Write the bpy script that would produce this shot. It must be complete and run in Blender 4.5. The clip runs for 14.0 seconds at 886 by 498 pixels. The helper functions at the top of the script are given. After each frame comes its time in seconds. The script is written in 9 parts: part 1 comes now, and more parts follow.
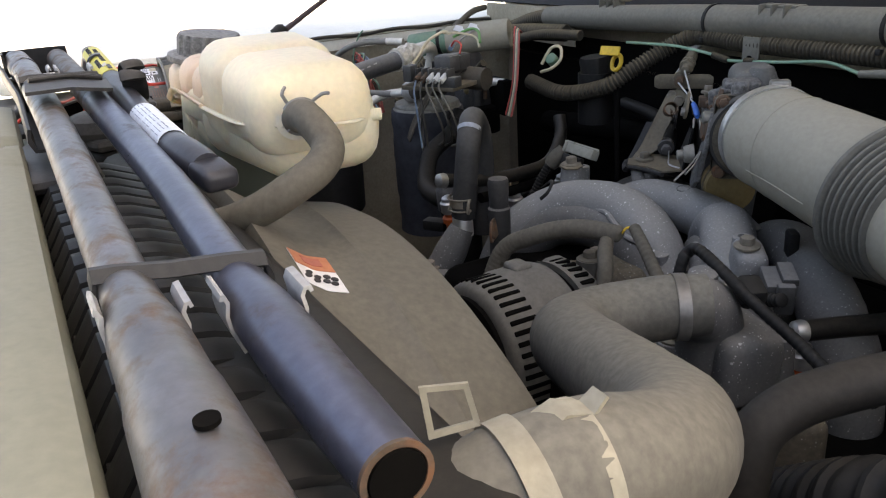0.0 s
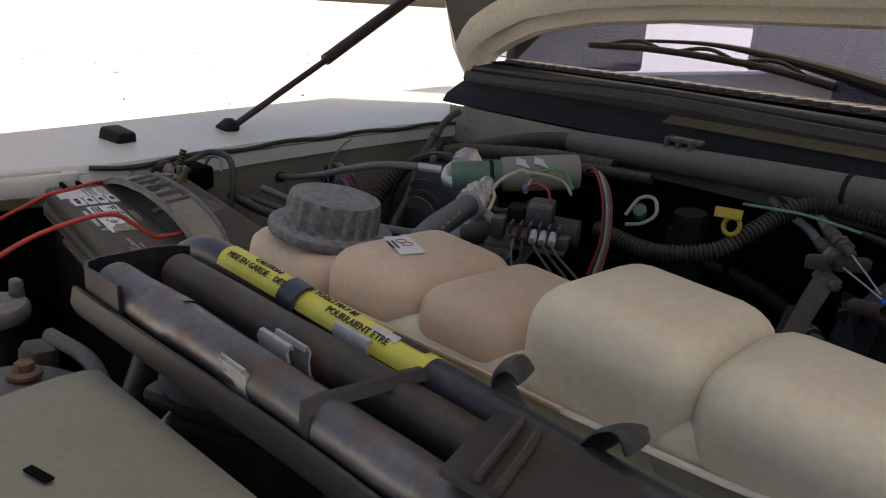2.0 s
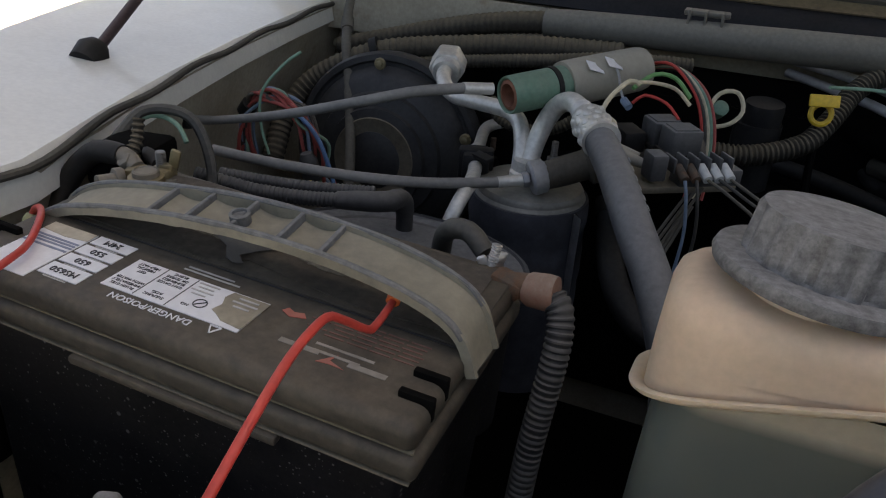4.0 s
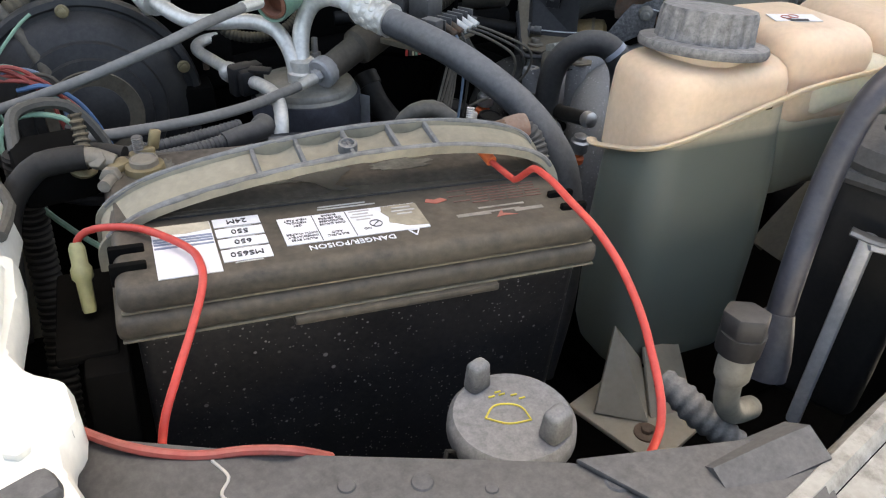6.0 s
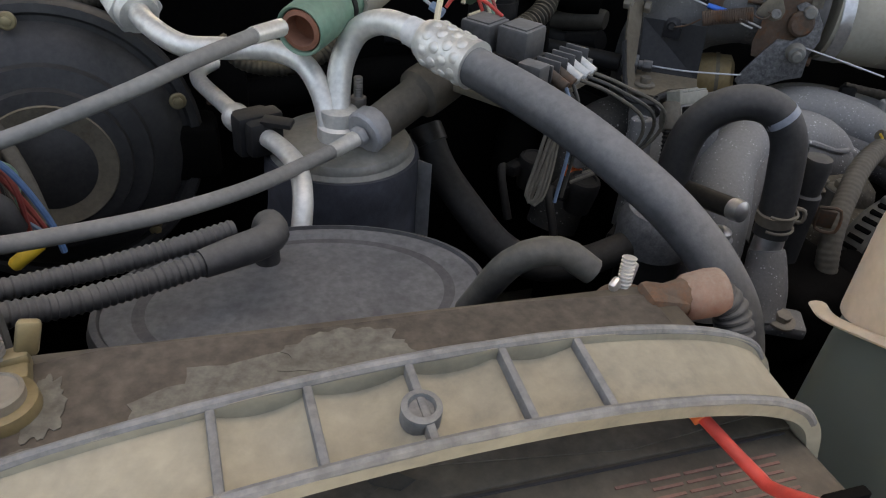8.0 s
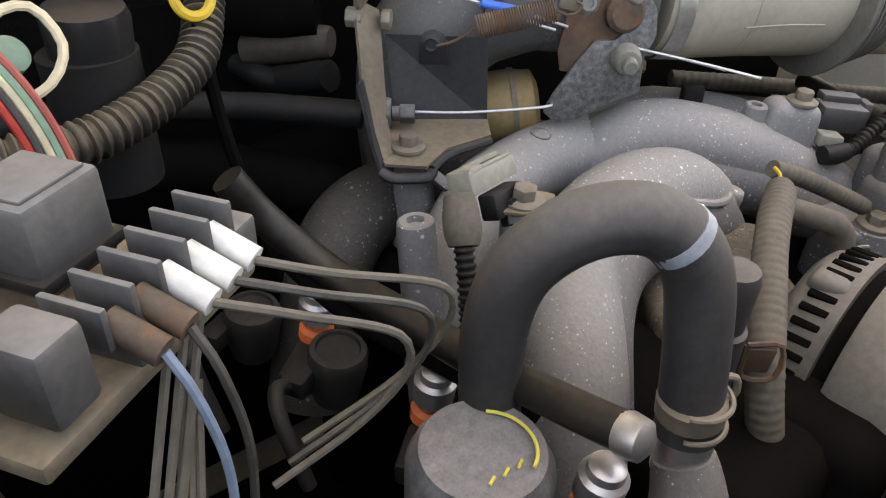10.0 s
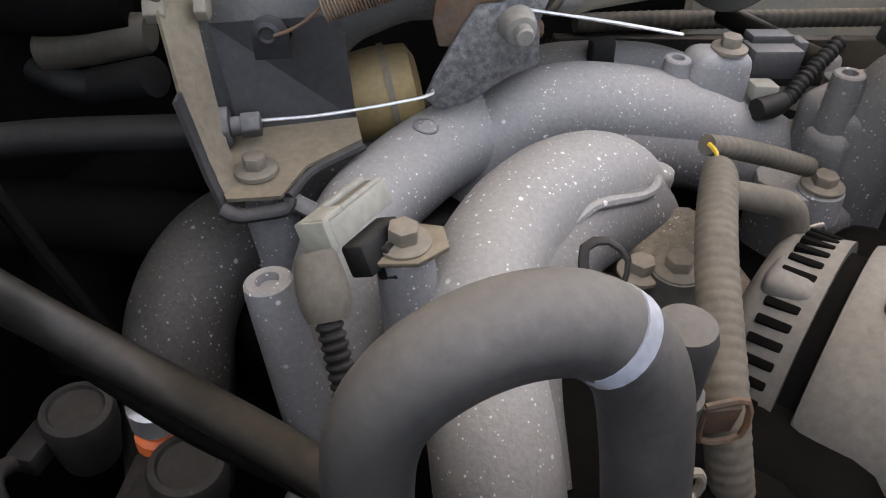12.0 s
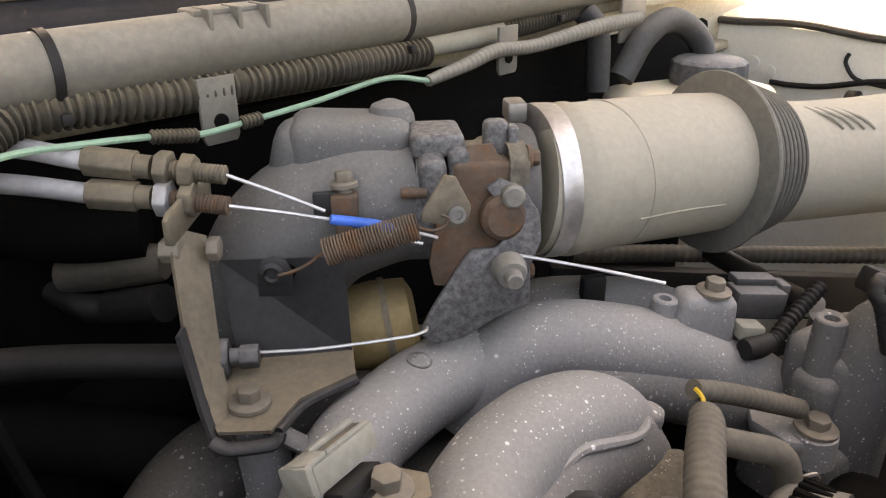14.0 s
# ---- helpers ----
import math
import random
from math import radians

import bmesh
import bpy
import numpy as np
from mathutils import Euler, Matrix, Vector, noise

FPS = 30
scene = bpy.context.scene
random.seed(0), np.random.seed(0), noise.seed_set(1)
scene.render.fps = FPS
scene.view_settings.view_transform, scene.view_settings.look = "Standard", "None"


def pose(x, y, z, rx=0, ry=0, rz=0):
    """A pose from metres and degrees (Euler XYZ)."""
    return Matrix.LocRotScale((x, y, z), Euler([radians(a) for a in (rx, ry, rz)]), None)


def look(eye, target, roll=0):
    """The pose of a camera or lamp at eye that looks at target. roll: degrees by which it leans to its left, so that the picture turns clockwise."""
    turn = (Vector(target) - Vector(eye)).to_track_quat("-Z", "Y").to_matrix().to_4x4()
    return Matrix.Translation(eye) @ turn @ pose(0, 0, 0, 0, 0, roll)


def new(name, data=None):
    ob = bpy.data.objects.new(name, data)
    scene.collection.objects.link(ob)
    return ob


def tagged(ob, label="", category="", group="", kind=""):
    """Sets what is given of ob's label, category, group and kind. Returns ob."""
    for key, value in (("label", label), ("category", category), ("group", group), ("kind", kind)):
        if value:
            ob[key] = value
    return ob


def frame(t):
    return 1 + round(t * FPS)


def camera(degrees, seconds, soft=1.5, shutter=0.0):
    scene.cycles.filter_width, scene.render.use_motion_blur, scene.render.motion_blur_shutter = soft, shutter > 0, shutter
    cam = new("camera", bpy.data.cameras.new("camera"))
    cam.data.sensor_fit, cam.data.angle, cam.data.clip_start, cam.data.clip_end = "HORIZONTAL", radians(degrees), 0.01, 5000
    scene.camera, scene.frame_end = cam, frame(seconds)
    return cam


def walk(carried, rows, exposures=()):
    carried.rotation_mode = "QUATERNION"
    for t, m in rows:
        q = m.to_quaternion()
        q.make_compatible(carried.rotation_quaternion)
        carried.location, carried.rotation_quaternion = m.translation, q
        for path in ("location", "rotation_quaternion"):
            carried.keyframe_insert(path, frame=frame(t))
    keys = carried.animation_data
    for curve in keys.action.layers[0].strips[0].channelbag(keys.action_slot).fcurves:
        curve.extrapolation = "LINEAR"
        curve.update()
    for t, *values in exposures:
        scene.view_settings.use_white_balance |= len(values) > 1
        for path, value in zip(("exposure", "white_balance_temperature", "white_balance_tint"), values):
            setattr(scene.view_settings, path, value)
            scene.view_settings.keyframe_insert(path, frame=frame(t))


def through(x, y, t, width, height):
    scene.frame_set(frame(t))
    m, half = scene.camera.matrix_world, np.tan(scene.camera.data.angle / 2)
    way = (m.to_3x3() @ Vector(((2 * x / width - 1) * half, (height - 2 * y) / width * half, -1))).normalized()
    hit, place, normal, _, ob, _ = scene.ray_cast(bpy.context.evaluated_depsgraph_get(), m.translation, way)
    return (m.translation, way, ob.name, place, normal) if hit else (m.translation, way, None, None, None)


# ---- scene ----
cam = camera(60.63, 14.0, 1.15)
PATH = [
    (0, (1.2932, 0.0143, 0.1365), (0.4245, 0.3512, -0.2268), -3.94),
    (0.5, (1.2441, -0.0075, 0.1415), (0.3742, 0.3209, -0.2264), -2.32),
    (0.8, (1.1899, -0.0590, 0.1724), (0.3597, 0.3630, -0.1917), 0.60),
    (1, (1.1582, -0.0796, 0.1701), (0.3573, 0.3991, -0.1895), 1.66),
    (1.2, (1.1093, -0.1273, 0.1861), (0.3341, 0.4121, -0.1426), 2.95),
    (1.5, (1.0477, -0.1711, 0.2096), (0.3042, 0.4170, -0.1087), 3.33),
    (2, (0.8525, -0.1806, 0.2058), (0.1316, 0.4414, -0.0998), 3.64),
    (2.5, (0.6780, -0.1689, 0.1981), (0.0242, 0.5097, -0.1366), 4.20),
    (2.7, (0.6280, -0.1783, 0.1974), (0.0074, 0.5214, -0.1565), 5.43),
    (4.8, (0.1831, -0.2416, 0.1910), (0.1876, 0.6243, -0.3091), 0.06),
    (5, (0.1391, -0.2508, 0.1993), (0.2376, 0.6053, -0.3081), -0.46),
    (5.5, (0.0568, -0.2772, 0.2026), (0.3037, 0.5268, -0.3382), 1.05),
    (6, (0.0247, -0.3138, 0.2117), (0.3618, 0.4533, -0.3341), 2.22),
    (6.5, (0.0134, -0.3218, 0.2164), (0.3930, 0.4196, -0.3370), 4.09),
    (7, (0.0124, -0.2881, 0.2129), (0.3918, 0.4536, -0.3403), 5.00),
    (7.5, (0.0481, -0.1764, 0.1917), (0.3694, 0.5924, -0.3613), 5.58),
    (8, (0.0824, -0.0625, 0.1675), (0.3843, 0.7129, -0.3871), 4.55),
    (8.5, (0.1188, 0.0313, 0.1518), (0.4460, 0.8076, -0.3869), 4.90),
    (9, (0.1854, 0.1089, 0.1317), (0.6055, 0.8395, -0.4065), 6.50),
    (9.2, (0.2109, 0.1356, 0.1231), (0.6558, 0.8467, -0.4213), 6.02),
    (11.3, (0.3853, 0.2880, 0.0902), (0.9310, 0.8682, -0.5144), -2.15),
    (11.5, (0.3891, 0.2887, 0.0899), (0.9266, 0.8551, -0.5348), -1.77),
    (12, (0.3900, 0.2898, 0.0878), (0.9274, 0.8470, -0.5453), -1.74),
    (12.5, (0.3910, 0.2901, 0.0908), (0.9416, 0.8576, -0.5214), -1.09),
    (13, (0.3900, 0.2877, 0.1094), (0.9970, 0.9479, -0.3330), -1.04),
    (13.5, (0.3950, 0.2871, 0.1127), (1.0167, 0.9538, -0.2985), -0.29),
    (14, (0.3976, 0.2837, 0.1108), (1.0236, 0.9454, -0.3020), -0.25),
]
EXPOSURES = [(0.0, 2.15, 8300, 10), (0.7, 2.08, 8300, 11), (1.0, 1.85, 8350, 11), (1.3, 1.38, 8400, 12), (2.0, 0.5, 8000, 13), (2.7, -0.1, 7600, 13), (4.8, 2.1, 8100, 8), (5.5, 2.72, 8000, 8), (6.0, 2.45, 8000, 7), (6.5, 2.9, 7900, 8), (7.0, 2.92, 8000, 9), (7.5, 2.35, 8400, 10), (8.1, 2.18, 8700, 10), (8.5, 3.1, 8500, 8), (9.0, 3.22, 10600, 12), (11.3, 3.68, 9700, 13), (12.0, 3.55, 9700, 14), (12.6, 3.15, 9900, 16), (13.2, 3.48, 11000, 17), (14.0, 3.3, 11000, 17)]
walk(cam, [(t, look(eye, target, roll)) for t, eye, target, roll in PATH], EXPOSURES)

# ---- light ----
SUN_ELEV, SUN_AZ = radians(62), radians(22)
world = bpy.data.worlds.new("sky")
scene.world = world
world.use_nodes = True
wn = world.node_tree.nodes
sky = wn.new("ShaderNodeTexSky")
sky.sky_type = "NISHITA"
sky.sun_disc = False
sky.sun_elevation, sky.sun_rotation = SUN_ELEV, SUN_AZ
sky.air_density, sky.dust_density = 0.7, 4.0
wn["Background"].inputs["Strength"].default_value = 0.15
world.node_tree.links.new(sky.outputs[0], wn["Background"].inputs["Color"])
sun = new("sun", bpy.data.lights.new("sun", "SUN"))
sun.data.energy, sun.data.angle, sun.data.color = 4.5, radians(0.6), (1.0, 0.95, 0.88)
sun.matrix_basis = look((0, 0, 0), (-math.sin(SUN_AZ) * math.cos(SUN_ELEV), -math.cos(SUN_AZ) * math.cos(SUN_ELEV), -math.sin(SUN_ELEV)))

# ---- mesh tools ----
def thing(name, at, label, category, group="", kind=""):
    """A top-level thing: an Empty at its base."""
    ob = new(name)
    ob.empty_display_size = 0.01
    ob.location = at
    return tagged(ob, label, category, group, kind)


def finish(ob, parent):
    if parent is not None:
        ob.parent = parent
        if parent.type == "EMPTY":
            ob.matrix_parent_inverse = Matrix.Translation(-Vector(parent.location))
    return ob


def part(name, bm, material, parent=None, label="", smooth=38):
    """Links a bmesh as one mesh object under a thing or a part."""
    me = bpy.data.meshes.new(name)
    bmesh.ops.recalc_face_normals(bm, faces=bm.faces)
    bm.to_mesh(me)
    bm.free()
    me.materials.append(material)
    if smooth:
        me.shade_smooth()
        me.set_sharp_from_angle(angle=radians(smooth))
    return tagged(finish(new(name, me), parent), label)


def solo(name, bm, material, label, category, group="", kind="", smooth=38):
    return tagged(part(name, bm, material, None, "", smooth), label, category, group, kind)


def join(*bms):
    out = bmesh.new()
    for b in bms:
        me = bpy.data.meshes.new("tmp")
        b.to_mesh(me)
        b.free()
        out.from_mesh(me)
        bpy.data.meshes.remove(me)
    return out


def spline(points, step):
    """Catmull-Rom samples through (x, y, z, r) rows, about step metres apart."""
    p = [np.array(q, float) for q in points]
    p = [2 * p[0] - p[1]] + p + [2 * p[-1] - p[-2]]
    out = []
    for a, b, c, d in zip(p, p[1:], p[2:], p[3:]):
        n = max(2, int(np.linalg.norm((c - b)[:3]) / step + 0.5))
        for k in range(n):
            t = k / n
            out.append(0.5 * (2 * b + (c - a) * t + (2 * a - 5 * b + 4 * c - d) * t * t + (3 * b - a - 3 * c + d) * t ** 3))
    out.append(p[-2])
    return out


def tube(points, r=None, n=14, step=0.006, caps=True, ridges=0.0, depth=0.12, flat=1.0, wobble=0.0, straight=False):
    """A round tube along points; r one radius, or rows carry their own. ridges: pitch of a corrugated conduit."""
    rows = [(*q, r) if len(q) == 3 else q for q in points]
    s = [np.array(q, float) for q in rows] if straight else spline(rows, ridges / 5 if ridges else step)
    bm = bmesh.new()
    pos = [Vector(q[:3]) for q in s]
    run, rings = 0.0, []
    tan = (pos[1] - pos[0]).normalized()
    side = tan.orthogonal().normalized()
    if abs(tan.z) < 0.9:
        side = tan.cross(Vector((0, 0, 1))).normalized()
    for i, q in enumerate(pos):
        t2 = (pos[min(i + 1, len(pos) - 1)] - pos[max(i - 1, 0)]).normalized()
        side = (side - t2 * side.dot(t2)).normalized()
        up = t2.cross(side)
        if i:
            run += (q - pos[i - 1]).length
        rad = s[i][3]
        if ridges:
            rad *= 1 - depth * (0.5 + 0.5 * math.tanh(3 * math.cos(2 * math.pi * run / ridges)))
        if wobble:
            rad *= 1 + wobble * noise.noise(q * 60)
        rings.append([bm.verts.new(q + (side * math.cos(a) + up * math.sin(a) * flat) * rad) for a in (2 * math.pi * k / n for k in range(n))])
    for a, b in zip(rings, rings[1:]):
        for k in range(n):
            bm.faces.new((a[k], a[(k + 1) % n], b[(k + 1) % n], b[k]))
    if caps:
        bm.faces.new(rings[0]), bm.faces.new(rings[-1])
    return bm


def frame_to(at, axis, spin=0.0):
    """A pose at a place whose z runs along axis."""
    return Matrix.Translation(at) @ Vector(axis).to_track_quat("Z", "Y").to_matrix().to_4x4() @ Matrix.Rotation(radians(spin), 4, "Z")


def lathe(profile, at, axis=(0, 0, 1), n=28, lobes=0, lobe=0.0):
    """Rows (radius, height) turned round an axis; lobes: grip ribs on rows of full radius."""
    bm = bmesh.new()
    rings = []
    for row in profile:
        rad, h = row[0], row[1]
        ribbed = len(row) > 2
        ring = []
        for k in range(n):
            a = 2 * math.pi * k / n
            rr = rad * (1 - (lobe * (0.5 + 0.5 * math.tanh(4 * math.cos(lobes * a))) if ribbed and lobes else 0))
            ring.append(bm.verts.new((rr * math.cos(a), rr * math.sin(a), h)))
        rings.append(ring)
    for a, b in zip(rings, rings[1:]):
        for k in range(n):
            bm.faces.new((a[k], a[(k + 1) % n], b[(k + 1) % n], b[k]))
    bm.faces.new(rings[0]), bm.faces.new(rings[-1])
    bm.transform(frame_to(at, axis))
    return bm


def rbox(at, size, bevel=0.002, turn=(0, 0, 0), seg=2, taper=1.0):
    """A box with rounded edges; taper scales its bottom."""
    bm = bmesh.new()
    bmesh.ops.create_cube(bm, size=1.0)
    for v in bm.verts:
        k = taper if v.co.z < 0 else 1.0
        v.co = Vector((v.co.x * size[0] * k, v.co.y * size[1] * k, v.co.z * size[2]))
    if bevel:
        bmesh.ops.bevel(bm, geom=bm.edges[:], offset=bevel, segments=seg, profile=0.5, affect="EDGES")
    bm.transform(pose(*at, *turn))
    return bm


def plate(outline, thick, m, bevel=0.0):
    """A flat outline in x, y made into a plate and set at the pose m."""
    bm = bmesh.new()
    bot = [bm.verts.new((x, y, 0)) for x, y in outline]
    f = bm.faces.new(bot)
    up = bmesh.ops.extrude_face_region(bm, geom=[f])
    for v in up["geom"]:
        if isinstance(v, bmesh.types.BMVert):
            v.co.z += thick
    if bevel:
        bmesh.ops.bevel(bm, geom=bm.edges[:], offset=bevel, segments=2, profile=0.5, affect="EDGES")
    bm.transform(m)
    return bm


def sweep(section, path, closed=True):
    """A section of (u, v) carried along a path of places; u is level, v upright."""
    bm = bmesh.new()
    rings = []
    for i, q in enumerate(path):
        q = Vector(q)
        t = (Vector(path[min(i + 1, len(path) - 1)]) - Vector(path[max(i - 1, 0)])).normalized()
        side = t.cross(Vector((0, 0, 1))).normalized()
        up = side.cross(t)
        rings.append([bm.verts.new(q + side * u + up * v) for u, v in section])
    n = len(section)
    for a, b in zip(rings, rings[1:]):
        for k in range(n if closed else n - 1):
            bm.faces.new((a[k], a[(k + 1) % n], b[(k + 1) % n], b[k]))
    if closed:
        bm.faces.new(rings[0]), bm.faces.new(rings[-1])
    return bm


def hexagon(r):
    return [(r * math.cos(radians(60 * k)), r * math.sin(radians(60 * k))) for k in range(6)]


def bolt(at, axis, r=0.006, h=0.005, washer=1.7, spin=10):
    """A flanged hex head with its washer."""
    head = plate(hexagon(r), h, frame_to(at, axis, spin) @ Matrix.Translation((0, 0, 0.0015)), r * 0.12)
    return join(head, lathe([(r * washer, -0.001), (r * washer, 0.001), (r * washer * 0.85, 0.002)], at, axis, 20))


def writing(text, size, m, material, parent, name="lettering", thick=0.0002):
    """Words in the built-in font as a thin mesh, set at the pose m, centred."""
    cu = bpy.data.curves.new("tmp", "FONT")
    cu.body, cu.size, cu.extrude = text, size, thick
    cu.align_x, cu.align_y = "CENTER", "CENTER"
    cu.resolution_u = 2
    tmp = bpy.data.objects.new("tmp", cu)
    me = bpy.data.meshes.new_from_object(tmp)
    me.name = name
    bpy.data.objects.remove(tmp)
    bpy.data.curves.remove(cu)
    me.transform(m)
    me.materials.clear()
    me.materials.append(material)
    return finish(new(name, me), parent)


def bars(rows, m, material, parent, name="print_bar", h=0.0016):
    """Unreadable lines as plain bars: rows of (x, y, length)."""
    bm = join(*[rbox((x, y, 0.0002), (w, h, 0.0003), 0) for x, y, w in rows])
    bm.transform(m)
    return part(name, bm, material, parent, smooth=0)

# ---- materials ----
DUST = (0.285, 0.262, 0.205)


def mat(name, color, rough=0.6, metal=0.0, var=0.25, dust=0.35, dust_color=DUST, scale=14.0, bump=0.15, fine=220.0, speck=0.0, rust=0.0, rust_color=(0.16, 0.055, 0.018), top=0.35, through=0.0, cut=0.52, coat=0.0, spec=0.35, grain=0.10):
    """A worn surface: colour with large and small variation, dust patches made paler on upward faces as under top
    light, specks and rust, with a fine relief.
    """
    m = bpy.data.materials.new(name)
    m.use_nodes = True
    nt = m.node_tree
    nodes, links = nt.nodes, nt.links
    bs = nodes["Principled BSDF"]
    at = nodes.new("ShaderNodeTexCoord").outputs["Object"]

    def tex(scale_, detail=4.0, rough_=0.55):
        t = nodes.new("ShaderNodeTexNoise")
        t.inputs["Scale"].default_value = scale_
        t.inputs["Detail"].default_value = detail
        t.inputs["Roughness"].default_value = rough_
        links.new(at, t.inputs["Vector"])
        return t.outputs["Fac"]

    def ramp(value, lo, hi):
        r = nodes.new("ShaderNodeMapRange")
        r.inputs["From Min"].default_value, r.inputs["From Max"].default_value = lo, hi
        links.new(value, r.inputs["Value"])
        return r.outputs["Result"]

    def calc(op, a, b):
        c = nodes.new("ShaderNodeMath")
        c.operation, c.use_clamp = op, True
        for i, v in enumerate((a, b)):
            if isinstance(v, (int, float)):
                c.inputs[i].default_value = v
            else:
                links.new(v, c.inputs[i])
        return c.outputs[0]

    def blend(fac, a, b):
        x = nodes.new("ShaderNodeMix")
        x.data_type = "RGBA"
        links.new(fac, x.inputs[0])
        for sock, v in ((x.inputs[6], a), (x.inputs[7], b)):
            if isinstance(v, tuple):
                sock.default_value = (*v, 1)
            else:
                links.new(v, sock)
        return x.outputs[2]

    big, small = tex(scale), tex(fine, 3)
    mid = tex(scale * 4.3, 8, 0.7)
    dark = tuple(c * (1 - var) for c in color)
    light = tuple(min(1, c * (1 + var)) for c in color)
    col = blend(ramp(big, 0.3, 0.7), dark, light)
    rgh = calc("ADD", rough - 0.1, calc("MULTIPLY", mid, 0.2))
    if rust:
        spots = ramp(tex(scale * 2.2, 8, 0.7), cut + 0.12 - rust * 0.2, cut + 0.2)
        col = blend(calc("MULTIPLY", spots, min(1, rust * 1.6)), col, rust_color)
        rgh = calc("ADD", rgh, calc("MULTIPLY", spots, 0.4))
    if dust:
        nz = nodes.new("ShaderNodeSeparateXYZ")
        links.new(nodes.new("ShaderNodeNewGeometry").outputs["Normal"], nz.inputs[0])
        # dust lies paler on upward faces; top light also put into this colour
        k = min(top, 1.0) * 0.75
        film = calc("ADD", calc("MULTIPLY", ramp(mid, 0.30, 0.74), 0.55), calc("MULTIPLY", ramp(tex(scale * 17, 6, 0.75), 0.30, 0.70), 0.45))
        dust_toplit = calc("MULTIPLY", ramp(nz.outputs[2], 0.0, 0.92), calc("ADD", 0.72, calc("MULTIPLY", film, 0.4)))
        layer = calc("MULTIPLY", calc("ADD", calc("MULTIPLY", film, 1 - k), calc("MULTIPLY", dust_toplit, k * 1.35)), dust)
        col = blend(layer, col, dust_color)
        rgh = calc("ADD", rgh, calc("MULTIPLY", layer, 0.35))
    if speck:
        dots = None
        for cells, power, far in ((560, 5.0, 0.44), (240, 10.0, 0.38)):
            v = nodes.new("ShaderNodeTexVoronoi")
            v.inputs["Scale"].default_value = cells
            links.new(at, v.inputs["Vector"])
            size = nodes.new("ShaderNodeSeparateColor")
            links.new(v.outputs["Color"], size.inputs[0])
            # each speck has its own size, and they come in drifts
            reach = calc("MULTIPLY", calc("POWER", size.outputs[0], power), far)
            near = calc("MULTIPLY", calc("SUBTRACT", reach, v.outputs["Distance"]), 10.0)
            one = calc("MULTIPLY", near, ramp(tex(30, 3), 0.34, 0.56))
            dots = one if dots is None else calc("MAXIMUM", dots, one)
        col = blend(calc("MULTIPLY", dots, speck), col, (0.70, 0.69, 0.66))
    if grain:
        g = nodes.new("ShaderNodeMapRange")
        g.inputs["From Min"].default_value, g.inputs["From Max"].default_value = 0.32, 0.68
        g.inputs["To Min"].default_value, g.inputs["To Max"].default_value = 1 - grain, 1 + grain
        links.new(small, g.inputs["Value"])
        x = nodes.new("ShaderNodeVectorMath")
        x.operation = "SCALE"
        links.new(col, x.inputs[0])
        links.new(g.outputs["Result"], x.inputs["Scale"])
        col = x.outputs[0]
    links.new(col, bs.inputs["Base Color"])
    links.new(rgh, bs.inputs["Roughness"])
    bs.inputs["Metallic"].default_value = metal
    bs.inputs["Specular IOR Level"].default_value = spec
    bs.inputs["Coat Weight"].default_value = coat
    if through:
        bs.inputs["Subsurface Weight"].default_value = through
        bs.inputs["Subsurface Radius"].default_value = (0.03, 0.02, 0.012)
        bs.inputs["Subsurface Scale"].default_value = 1.0
    if bump:
        b = nodes.new("ShaderNodeBump")
        b.inputs["Strength"].default_value = bump
        b.inputs["Distance"].default_value = 0.001
        links.new(calc("ADD", calc("MULTIPLY", small, 0.6), calc("MULTIPLY", mid, 0.4)), b.inputs["Height"])
        links.new(b.outputs[0], bs.inputs["Normal"])
    return m


